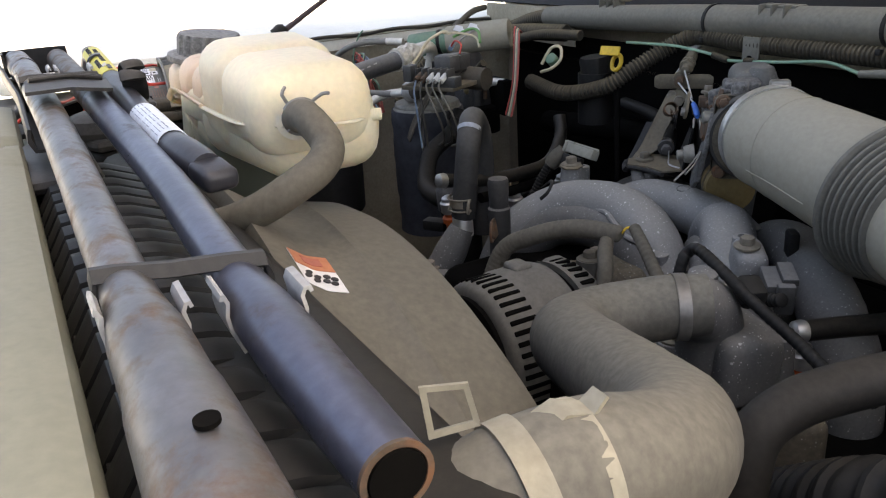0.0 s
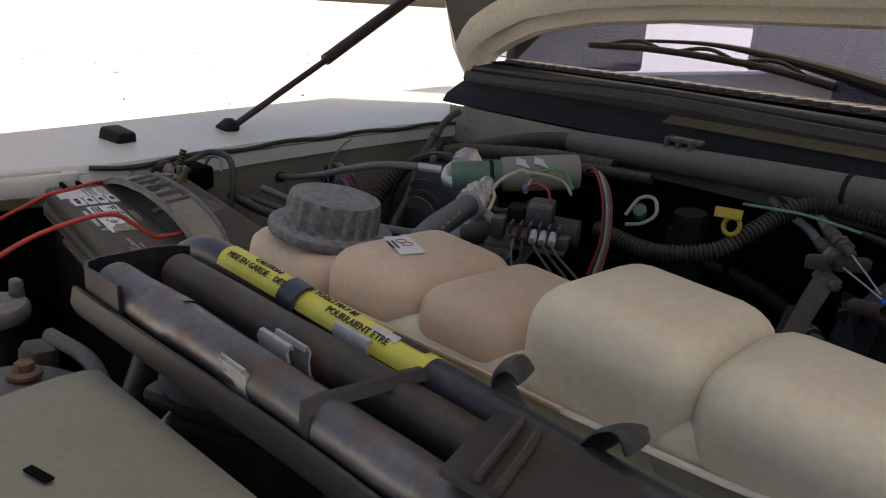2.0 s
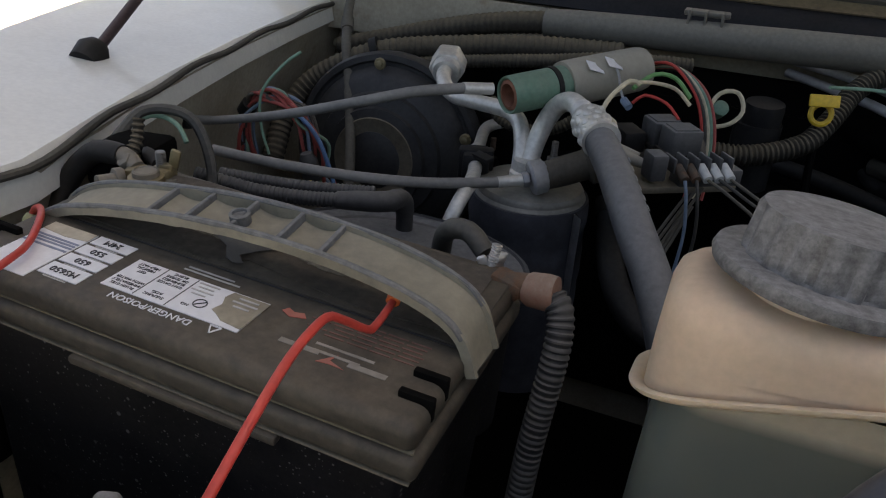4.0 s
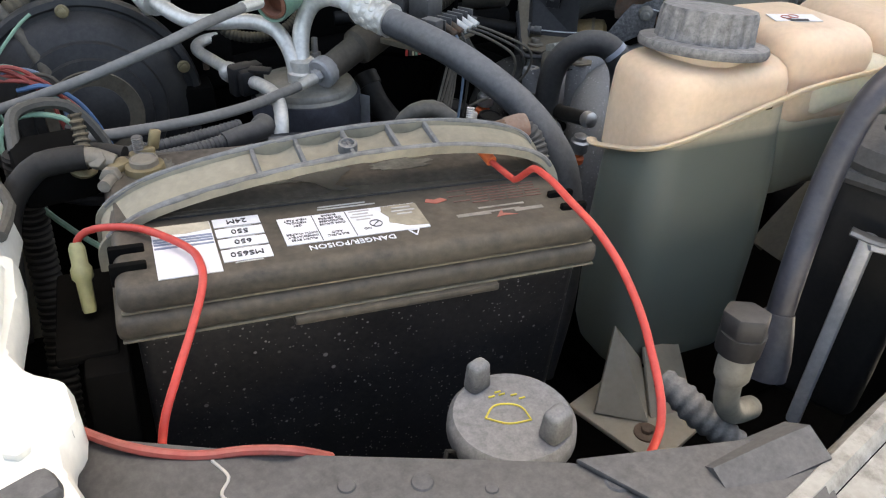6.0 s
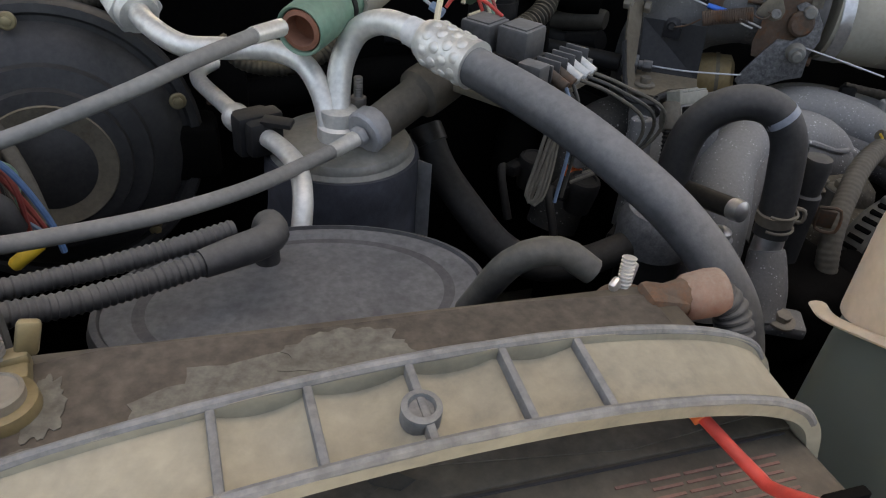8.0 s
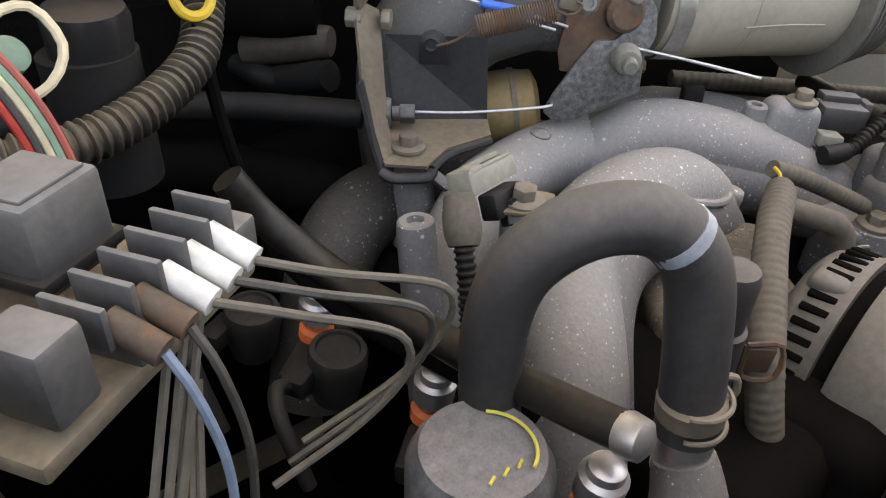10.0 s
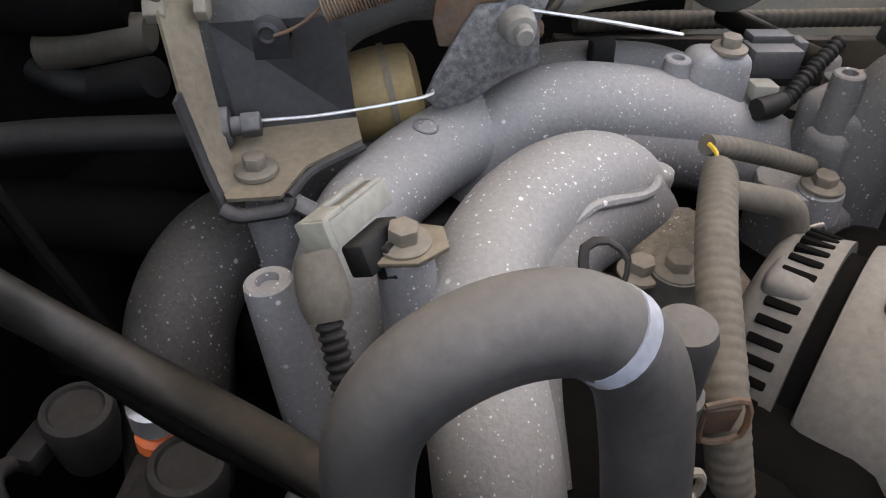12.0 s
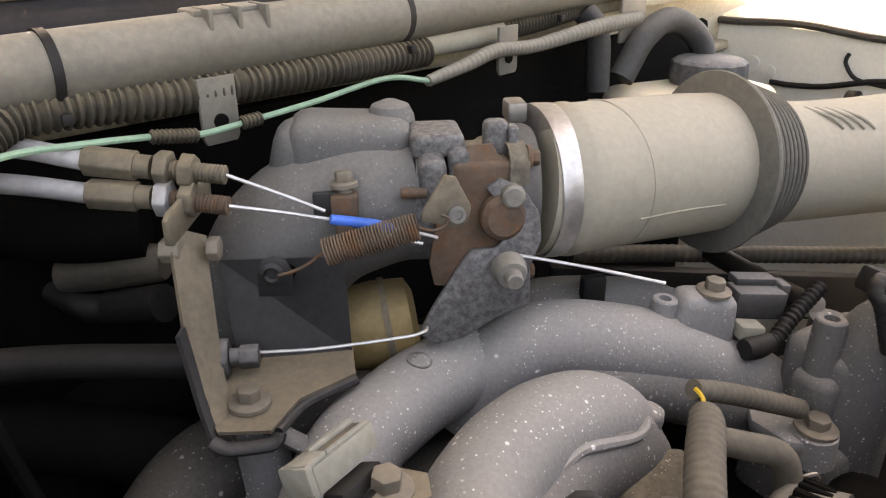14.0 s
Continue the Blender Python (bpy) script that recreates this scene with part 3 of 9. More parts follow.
for x in (-0.45, 1.55):
    part("door", rbox((x, 2.15, -0.38), (0.06, 2.0, 0.88), 0.02), M["paint"], cab)
    part("front_pillar", rbox((x * 0.94 + 0.033, 1.29, 0.37), (0.03, 0.48, 0.60), 0.01), M["cowl"], cab, "dark front pillar trim")
    part("quarter_panel", rbox((x * 0.94 + 0.033, 2.60, 0.37), (0.03, 1.00, 0.60), 0.01), M["cowl"], cab, "dark quarter panel")
    part("seat", rbox((0.55 + (x - 0.55) * 0.5, 2.3, 0.05), (0.5, 0.14, 0.75), 0.06, (-12, 0, 0), 3), M["seal"], cab, "dark cloth seat")

mir = thing("door_mirror", (-0.75, 1.60, 0.05), "black door mirror beyond the windscreen pillar", "door mirror")
part("housing", rbox((-0.745, 1.60, 0.115), (0.13, 0.07, 0.13), 0.03, (0, 0, 15), 4), M["wiper"], mir)
part("mirror_arm", tube([(-0.72, 1.60, 0.05), (-0.62, 1.60, 0.04), (-0.50, 1.60, 0.03)], 0.015), M["wiper"], mir)

wip = thing("wiper", (0.45, 0.97, 0.11), "black windscreen wiper resting on the glass", "wiper")
part("wiper_arm", tube([(0.600, 0.975, 0.106, 0.026), (0.521, 0.998, 0.118, 0.024), (0.424, 1.010, 0.129, 0.019), (0.328, 1.031, 0.145, 0.014), (0.208, 1.052, 0.160, 0.0095), (0.080, 1.066, 0.169, 0.0055), (-0.077, 1.061, 0.164, 0.0045)], n=10, flat=0.7), M["wiper"], wip)
part("pivot", lathe([(0.026, 0), (0.026, 0.034), (0.020, 0.042)], (0.605, 0.965, 0.088)), M["wiper"], wip)
BLADE = [(-0.158, 1.043, 0.149), (-0.03, 1.046, 0.152), (0.106, 1.041, 0.148), (0.227, 1.031, 0.140), (0.345, 1.012, 0.124)]
part("blade", tube([(*q, 0.0062) for q in BLADE], n=8), M["wiper"], wip)
for a, b in ((-0.13, 0.02), (0.03, 0.17), (0.16, 0.31)):
    ends = [Vector([float(np.interp(x, [q[0] for q in BLADE], [q[k] for q in BLADE])) for k in range(3)]) for x in (a, (a + b) / 2, b)]
    part("bridge", tube([tuple(ends[0]), tuple(ends[1] + Vector((0, 0.006, 0.013))), tuple(ends[2])], 0.0036, 8), M["wiper"], wip)


# raised hood: outer skin with an inner frame
hd = thing("hood", (0.5, 0.80, 0.22), "raised cream engine hood seen from below", "hood", kind="structure")
EDGE_X = [-0.285, -0.256, -0.197, -0.128, 0.0, 0.20, 0.55, 0.90, 1.10, 1.228, 1.297, 1.356, 1.385]
EDGE_Z = [0.070, 0.112, 0.143, 0.170, 0.192, 0.207, 0.214, 0.207, 0.192, 0.170, 0.143, 0.112, 0.070]


def hood_row(x, back):
    """Up the inside of the hood at x: rolled rear edge, channel, ridge, then the flat inner panel."""
    z = float(np.interp(x, EDGE_X, EDGE_Z))
    return [(x, 0.875 + back, z + 0.004), (x, 0.868 + back, z), (x, 0.855 + back, z + 0.004), (x, 0.850 + back, z + 0.018), (x, 0.838 + back, z + 0.026), (x, 0.822 + back, z + 0.024), (x, 0.812 + back, z + 0.036), (x, 0.80 + back, z + 0.07), (x, 0.60 + back, 0.62), (x, 0.33 + back, 1.20)]


HX = np.concatenate([np.linspace(-0.285, 0.0, 16), np.linspace(0.03, 1.07, 16), np.linspace(1.10, 1.385, 16)])
part("inner_frame", thicken(loft([hood_row(x, 0.0)[:8] for x in HX]), 0.002), M["hoodin"], hd, "pressed inner frame")
# flat of the hood is out of view; dark colour added to cut bounce
part("inner_panel", thicken(loft([[q for q in hood_row(x, 0.0)[7:]] for x in HX]), 0.002), M["shield"], hd, "unseen inner panel, darkened to cut bounced light")
part("outer_skin", thicken(loft([[(x, 0.885, float(np.interp(x, EDGE_X, EDGE_Z)) + 0.004), (x, 0.86, 0.26), (x, 0.66, 0.66), (x, 0.38, 1.21)] for x in HX]), 0.002), M["paint"], hd)
for x, s in ((-0.287, -1), (1.387, 1)):
    part("side_flange", thicken(loft([[(x, 0.872, 0.072), (x, 0.845, 0.12), (x, 0.80, 0.25), (x, 0.60, 0.64), (x, 0.33, 1.20)], [(x + 0.035 * s, 0.860, 0.080), (x + 0.045 * s, 0.835, 0.13), (x + 0.05 * s, 0.80, 0.26), (x + 0.05 * s, 0.61, 0.65), (x + 0.05 * s, 0.34, 1.21)]]), 0.003), M["hoodin"], hd)
    part("hinge", join(plate([(-0.010, -0.02), (0.014, -0.02), (0.030, 0.07), (0.052, 0.15), (0.050, 0.21), (0.034, 0.21), (0.026, 0.15)], 0.004, pose(x + 0.008 * s, 0.86, 0.03, 90, 0, -80), 0.001), lathe([(0.008, 0), (0.008, 0.006)], (x + 0.006, 0.80, 0.20), (1, -0.4, 0), 16)), M["hoodin"], hd)
st = thing("hood_strut", (-0.188, 0.293, 0.013), "dark gas strut holding the hood up from the fender", "gas strut")
part("rod", tube([(-0.188, 0.293, 0.016), (-0.204, 0.467, 0.115)], 0.005, 10), M["strut"], st)
part("cylinder", tube([(-0.204, 0.462, 0.113), (-0.237, 0.80, 0.310)], 0.0095, 12), M["strut"], st)
part("ball_end", join(lathe([(0.004, -0.012), (0.014, -0.010), (0.015, 0.006), (0.010, 0.014)], (-0.188, 0.290, 0.016), (-0.09, 0.85, 0.5)), lathe([(0.016, 0), (0.012, 0.006)], (-0.188, 0.291, 0.006))), M["black"], st)
bp = rbox((-0.150, 0.123, 0.010), (0.036, 0.028, 0.044), 0.004, (0, 10, 20), 3, 1.25)
solo("hood_bumper", join(bp, rbox((-0.148, 0.12, -0.002), (0.05, 0.03, 0.006), 0.002, (0, 0, 20))), M["black"], "black rubber hood bumper on the fender", "rubber bumper")

# added floor and wall fillers and the engine block, black for the bay's shade
solo("bay_floor_filler", rbox((0.55, 0.30, -0.60), (1.9, 1.3, 0.02), 0.003), M["shadeblack"], "black filler floor added for the dark depth of the engine bay", "bay floor", kind="structure")
solo("side_filler", rbox((-0.105, -0.08, -0.33), (0.02, 0.32, 0.56), 0.003), M["shadeblack"], "black filler panel added beside the battery for the dark gap", "bay panel", kind="structure")
solo("front_filler", rbox((0.5, -0.24, -0.36), (1.7, 0.02, 0.52), 0.003), M["shadeblack"], "black filler panel added to close the front of the bay", "bay panel", kind="structure")
blk = thing("engine_block", (0.75, 0.45, -0.58), "engine block below the intake manifold, shade put into its black colour", "engine")
part("block", rbox((0.80, 0.52, -0.42), (0.48, 0.50, 0.34), 0.02, (0, 0, 6), 3), M["shadeblack"], blk)
part("valve_cover", rbox((0.57, 0.50, -0.235), (0.10, 0.40, 0.08), 0.02, (0, 0, 6), 3), M["shadeblack"], blk)
part("front_cover", rbox((0.72, 0.335, -0.30), (0.22, 0.08, 0.22), 0.02, (0, 0, 6), 3), M["shadeblack"], blk)

# ---- front of the bay: panel, radiator, tool poles ----
AX = Vector((0.992, 0.125, 0.0)).normalized()      # run of the radiator and the tools
AY = Vector((-AX.y, AX.x, 0))


def along(s, d, z):
    """A place s metres along the tools from their left end, d towards the cabin."""
    q = Vector((0.47, -0.072, 0)) + AX * s + AY * d
    return (q.x, q.y, z)


fp = thing("grille_panel", along(0.4, -0.12, -0.1), "olive-grey radiator cover panel with an embossed oval", "front panel")


def fold(s, d):
    """A pressed V fold across the panel, deepest at its rear edge, with a raised corner beyond it."""
    c, a, b = 0.196 + 0.43 * (-0.037 - d), 0.231 + 0.52 * (-0.022 - d), 0.260 + 0.42 * (-0.020 - d)
    deep = 0.017 * max(0.0, min(1.0, (d + 0.108) / 0.075))
    lip = 0.007 * max(0.0, min(1.0, (d + 0.070) / 0.050)) * max(0.0, 1 - abs(s - b) / 0.035)
    if s <= c or s >= b:
        return lip if s >= b else 0.0
    return -deep * (s - c) / (a - c) if s < a else -deep + (deep + lip) * (s - a) / (b - a)


rows = []
for s in np.concatenate([np.linspace(0.03, 0.18, 8), np.linspace(0.186, 0.31, 63), np.linspace(0.32, 0.86, 36)]):
    run = [(d, z + fold(s, d)) for d, z in ((-0.0205, 0.027), (-0.0225, 0.0305), (-0.030, 0.0325), (-0.040, 0.033), (-0.050, 0.0325), (-0.060, 0.032), (-0.072, 0.031), (-0.085, 0.030), (-0.098, 0.029))]
    rows.append([along(s, -0.0195, -0.04), *[along(s, d, z) for d, z in run], along(s, -0.125, 0.027), along(s, -0.17, 0.020), along(s, -0.20, 0.006), along(s, -0.21, -0.08)])
part("cover", thicken(loft(rows), 0.003), M["panel"], fp)
part("oval_emboss", tube([along(0.413 + 0.034 * math.cos(a), -0.076 + 0.018 * math.sin(a), 0.0315) for a in np.linspace(0, 2 * math.pi, 40)], 0.0013, 8, 0.003, False), M["panel"], fp, "raised oval outline")
part("oval_mark", join(*[tube([along(0.413 + x0, -0.076 + y0, 0.0315), along(0.413 + x1, -0.076 + y1, 0.0318), along(0.413 + x2, -0.076 + y2, 0.0315)], 0.001, 6, 0.002) for x0, y0, x1, y1, x2, y2 in ((-0.02, -0.006, -0.012, 0.006, -0.004, 0.006), (-0.016, 0.0, -0.010, 0.001, -0.006, 0.0), (0.0, -0.005, 0.004, 0.003, 0.0, 0.005), (0.008, -0.005, 0.012, 0.004, 0.018, 0.002))]), M["panel"], fp, "worn embossed emblem strokes")
part("push_pin", lathe([(0.0085, 0), (0.0088, 0.002), (0.0068, 0.0035), (0.003, 0.0028), (0.001, 0.0030)], along(0.477, -0.063, 0.0310)), M["shield"], fp)
part("push_pin", lathe([(0.0095, 0), (0.0098, 0.002), (0.0075, 0.0036), (0.003, 0.0028), (0.001, 0.003)], along(0.312, -0.067, 0.0315)), M["shield"], fp)
part("slot_hole", rbox(along(0.10, -0.075, 0.0325), (0.014, 0.004, 0.0012), 0.0005, (0, 0, 20)), M["shadeblack"], fp)

# flat shoulder of the panel nearer the battery
sh = thing("radiator_support", along(-0.02, -0.05, -0.1), "grey radiator support member with a flanged bolt", "radiator support")
part("member", sweep([(-0.05, 0.0), (-0.045, 0.012), (0.0, 0.016), (0.045, 0.010), (0.05, -0.004), (0.05, -0.06), (-0.05, -0.06)], [along(s, -0.052, -0.016) for s in np.linspace(-0.02, 0.19, 8)]), M["panel"], sh)
part("rib", tube([(0.424, -0.094, 0.019), (0.473, -0.087, 0.022), (0.522, -0.093, 0.024), (0.563, -0.106, 0.024)], 0.0042, 10), M["shield"], sh)
part("cradle", join(rbox(along(0.26, -0.002, 0.020), (0.13, 0.045, 0.010), 0.005, (0, 0, 7)), lathe([(0.024, -0.02), (0.023, 0.004), (0.014, 0.010)], along(0.20, -0.012, 0.010))), M["carrierm"], sh)
# hole shown by a black disc, its shade put into colour
part("cradle_hole", lathe([(0.0085, 0), (0.0085, 0.0008)], along(0.232, 0.0085, 0.0252)), M["shadeblack"], sh)
part("wing", lathe([(0.037, -0.020), (0.035, -0.007), (0.025, -0.0025), (0.002, -0.002)], (0.461, -0.1186, 0.0124), (0.05, 0.1, 1), 32), M["shield"], sh)
part("bolt", bolt((0.452, -0.113, 0.013), (0, 0, 1), 0.005, 0.005), M["rusty"], sh)

# radiator: black fins in a trough
rad = thing("radiator", along(0.45, 0.03, -0.4), "black finned radiator below the tool poles", "radiator")
part("core", rbox(along(0.46, 0.045, -0.24), (0.66, 0.045, 0.40), 0.004, (0, 0, 7.2)), M["fin"], rad)
for k in range(24):
    s0 = 0.268 + k * 0.0238
    rib = []
    for ds, du in ((0.0, -0.0022), (0.0016, 0.0008), (0.008, 0.0026), (0.016, 0.0030), (0.0225, 0.0020), (0.0235, -0.0014)):
        rib.append([along(s0 + ds - 0.006, -0.026 - du * 0.3, -0.05), along(s0 + ds - 0.003, -0.0195 - du * 0.6, 0.006), along(s0 + ds, -0.012, 0.0185 + du), along(s0 + ds + 0.002, 0.004, 0.0205 + du), along(s0 + ds + 0.004, 0.024, 0.0175 + du), along(s0 + ds + 0.004, 0.045, 0.009 + du), along(s0 + ds + 0.004, 0.060, -0.008)])
    part("fin", loft(rib), M["fin"], rad)
part("top_cover", thicken(loft([[along(s, -0.026, -0.05), along(s, -0.019, 0.008), along(s, 0.0, 0.0130), along(s, 0.03, 0.010), along(s, 0.06, -0.014)] for s in (0.27, 0.84)]), 0.002), M["fin"], rad)
part("top_tank", rbox(along(0.47, 0.055, -0.02), (0.62, 0.05, 0.045), 0.012, (0, 0, 7.2), 3), M["black"], rad)

# three tool poles with their bands
jp = thing("jack_tool_poles", along(0.3, 0, 0.05), "worn steel jack handle tubes banded together over the radiator", "jack handle")


def pole_z(s):
    return 0.070 - 0.054 * s


def on_pole(s, d, up=0.0, r=None):
    q = along(s, d, pole_z(s) + up)
    return q if r is None else (*q, r)


RUSTPOLE = mat("rust_browned_steel", (0.060, 0.054, 0.050), 0.40, 0.35, dust=0.25, dust_color=(0.20, 0.17, 0.13), rust=0.75, rust_color=(0.13, 0.070, 0.034), scale=22, top=0.1, var=0.4)
part("pole", tube([on_pole(s, min(0.0, (s - 0.175) * 0.05), 0.0, r) for s, r in ((0.022, 0.0108), (0.05, 0.0108), (0.080, 0.0116), (0.10, 0.0102), (0.30, 0.0098), (0.53, 0.0094), (0.580, 0.0092), (0.600, 0.0104), (0.612, 0.0116), (0.64, 0.0122), (0.66, 0.0134), (0.72, 0.0142), (0.76, 0.0142))], n=28, step=0.008, wobble=0.025), M["pole"], jp, "worn steel tube with rust along its underside")
part("pole", tube([on_pole(s, d, -0.002, r) for s, d, r in ((0.020, 0.026, 0.0098), (0.10, 0.028, 0.0098), (0.175, 0.030, 0.0098), (0.246, 0.0315, 0.0097))], n=28, step=0.008, wobble=0.02, caps=False), RUSTPOLE, jp, "rust-brown end of the steel tube")
part("pole", tube([on_pole(s, d, -0.002, r) for s, d, r in ((0.244, 0.0315, 0.0096), (0.30, 0.033, 0.0096), (0.45, 0.036, 0.0092), (0.54, 0.0350, 0.0090), (0.59, 0.0340, 0.0090), (0.62, 0.0345, 0.0104), (0.66, 0.0350, 0.0100), (0.700, 0.036, 0.0090))], n=28, step=0.008, wobble=0.025, caps=False), M["polebl"], jp, "blued steel tube with an open rusty end")
part("pole_mouth", lathe([(0.0090, -0.001), (0.0092, 0.001), (0.0076, 0.001), (0.0068, -0.02)], on_pole(0.700, 0.036, -0.002), AX), M["rusty"], jp, "rusty open end of the tube")
# bore and hole are black discs painted for the shade inside the tubes
part("pole_bore", lathe([(0.0072, 0.0006), (0.0070, 0.0013), (0.001, 0.0013)], on_pole(0.700, 0.036, -0.002), AX), M["shadeblack"], jp, "black disc for the shade in the tube's bore")
part("pole_hole", lathe([(0.0030, 0), (0.0030, 0.0012)], on_pole(0.682, 0.002, 0.0142), (0.05, -0.02, 1)), M["shadeblack"], jp)
# bent carrier strip under the poles, its left end rolled round them
part("carrier", sweep([(0.0135, -0.002), (0.0155, -0.002), (0.0170, -0.010), (0.014, -0.017), (-0.008, -0.0185), (-0.008, -0.0165), (0.0125, -0.015), (0.0145, -0.008)], [on_pole(s, min(0.0, (s - 0.175) * 0.05)) for s in np.linspace(0.01, 0.30, 14)]), M["carrierm"], jp, "bent sheet-metal carrier strip")
part("end_hook", thicken(loft([[along(s + 0.02, d - 0.007, z) for z in (0.055, 0.066, 0.0785)] for s, d in ((0.03, -0.0125), (-0.002, -0.0135), (-0.010, -0.010), (-0.0135, -0.002), (-0.0135, 0.012), (-0.013, 0.026), (-0.010, 0.036), (-0.004, 0.042))]), 0.0018), M["carrierm"], jp, "sheet-metal end rolled round the tubes")
for s, lean, prof in ((0.175, 0.10, ((-0.0122, -0.012), (-0.0125, 0.004), (-0.0118, 0.0106), (-0.004, 0.0116), (0.014, 0.0105), (0.032, 0.0100), (0.042, 0.0090), (0.0435, 0.005), (0.0430, -0.004))), (0.574, 0.28, ((-0.0106, -0.003), (-0.0108, 0.006), (-0.0098, 0.0100), (-0.002, 0.0102), (0.014, 0.0090), (0.032, 0.0092), (0.0435, 0.0088), (0.0448, 0.005), (0.0445, -0.002)))):
    part("band", thicken(loft([[on_pole(s + 0.0026 * k + lean * d, d, u - (0.004 if k == 2 else 0.0)) for k in (0, 1, 2)] for d, u in prof]), 0.0018), M["darkplate"], jp, "dark pressed steel band")
sad = part("saddle_plate", thicken(loft([[(0.707, -0.051, 0.0745), (0.731, -0.049, 0.0750), (0.768, -0.046, 0.0740)], [(0.695, -0.025, 0.0735), (0.720, -0.023, 0.0740), (0.757, -0.021, 0.0730)], [(0.684, -0.002, 0.0680), (0.706, 0.000, 0.0685), (0.742, 0.003, 0.0675)]]), 0.0022), M["darkplate"], jp, "ribbed dark saddle plate")
part("saddle_rib", tube([(0.727, -0.047, 0.0765), (0.716, -0.023, 0.0755), (0.704, -0.004, 0.0705)], 0.0016, 8), M["darkplate"], sad)
part("saddle_rib", tube([(0.719, -0.047, 0.0765), (0.708, -0.023, 0.0755), (0.696, -0.004, 0.0705)], 0.0016, 8), M["darkplate"], sad)


def prong(s, ln, d, r, side, low=-0.010, lip=0.0035):
    """One leg of a spring clip hugging a tube, its top edge curled away."""
    prof = [(r * 0.75, low), (r + 0.0006, -0.004), (r + 0.0012, 0.001), (r + 0.0004, 0.0055), (r + 0.0016, 0.0082), (r + lip, 0.0086), (r + lip + 0.0006, 0.0066)]
    return part("spring_clip", thicken(loft([[on_pole(s + ln * k / 4 + 0.1 * (d + side * q) - (0.0015 if k == 4 else 0), d + side * q, u) for k in range(5)] for q, u in prof]), 0.0012), M["clip"], jp, "grey spring clip")


prong(0.126, 0.018, -0.002, 0.0100, -1, -0.011, 0.0006)
prong(0.114, 0.022, -0.001, 0.0102, 1)
prong(0.118, 0.022, 0.029, 0.0098, -1)
prong(0.124, 0.024, 0.029, 0.0098, 1)
prong(0.587, 0.017, 0.0, 0.0094, -1, -0.014, 0.0026)
prong(0.593, 0.018, 0.0005, 0.0098, 1, -0.012)
prong(0.594, 0.018, 0.0345, 0.0096, -1, -0.012, 0.0028)
prong(0.600, 0.018, 0.0345, 0.0092, 1, -0.010, 0.0040)
part("tray_lip", thicken(loft([[on_pole(s, -0.0110 - 0.0012 * math.sin(70 * s) * (s < 0.64), u) for u in (-0.017, -0.011, -0.006 + 0.002 * math.sin(60 * s))] for s in np.linspace(0.585, 0.755, 24)]), 0.0022), M["clip"], jp, "scalloped steel tray edge")
part("tray", thicken(loft([[on_pole(s, -0.0112, -0.017), on_pole(s, 0.0, -0.0185), on_pole(s, 0.020, -0.0185), on_pole(s, 0.040, -0.017)] for s in np.linspace(0.60, 0.755, 8)]), 0.002), M["darkplate"], jp, "dark steel tray under the tubes")
# hook clip beyond the saddle
part("hook_clip", tube([along(0.236 + (q - 0.2365) * 1.45, 0.060 + (d - 0.0625) * 1.3, 0.064 + (z - 0.056) * 1.45) for q, d, z in ((0.222, 0.066, 0.061), (0.219, 0.065, 0.064), (0.2155, 0.064, 0.061), (0.217, 0.064, 0.055), (0.225, 0.063, 0.050), (0.236, 0.062, 0.049), (0.246, 0.061, 0.053), (0.252, 0.060, 0.060), (0.257, 0.059, 0.063), (0.259, 0.059, 0.060))], 0.0085, 14, 0.002, flat=0.3), M["carrierm"], jp, "curled black retaining clip")
part("clip_base", rbox(along(0.232, 0.056, 0.050), (0.050, 0.026, 0.004), 0.0015, (0, 0, 7.2)), M["darkplate"], jp)

# crank handle with the yellow caution label
ch = thing("crank_handle", (0.36, -0.06, -0.10), "black bent crank handle with yellow and white labels", "crank handle")
CR = [(0.372, -0.056, -0.120), (0.377, -0.048, -0.088), (0.386, -0.040, -0.052), (0.400, -0.030, -0.008), (0.412, -0.025, 0.028), (0.427, -0.021, 0.050), (0.446, -0.018, 0.0620), (0.462, -0.016, 0.0662), (0.480, -0.0140, 0.0664), (0.58, -0.0043, 0.0625), (0.64, 0.0016, 0.0600), (0.68, 0.006, 0.0580), (0.774, 0.018, 0.0515), (0.853, 0.029, 0.0475)]
part("handle", tube([(*q, 0.0085) for q in CR] + [(0.872, 0.0325, 0.0460, 0.0098), (0.890, 0.0375, 0.0440, 0.0098), (0.903, 0.0415, 0.0425, 0.0086)], n=18), M["poleblack"], ch)
part("flattened_end", join(rbox((0.909, 0.0435, 0.0410), (0.022, 0.019, 0.0115), 0.004, (0, 12, 18), 3)), M["poleblack"], ch)


def sleeve(a, b, r, wide, material, label):
    """A label wrapped over the upper half of the handle between two places."""
    a, b = Vector(a), Vector(b)
    t = (b - a).normalized()
    side = t.cross(Vector((0, 0, 1))).normalized()
    up = side.cross(t)
    bm = bmesh.new()
    rings = [[bm.verts.new(q + (side * math.sin(w) + up * math.cos(w)) * r) for w in np.linspace(-wide, wide, 12)] for q in (a.lerp(b, k / 8) for k in range(9))]
    for u, v in zip(rings, rings[1:]):
        for k in range(11):
            bm.faces.new((u[k], u[k + 1], v[k + 1], v[k]))
    return part("label", thicken(bm, 0.0003), material, ch, label)


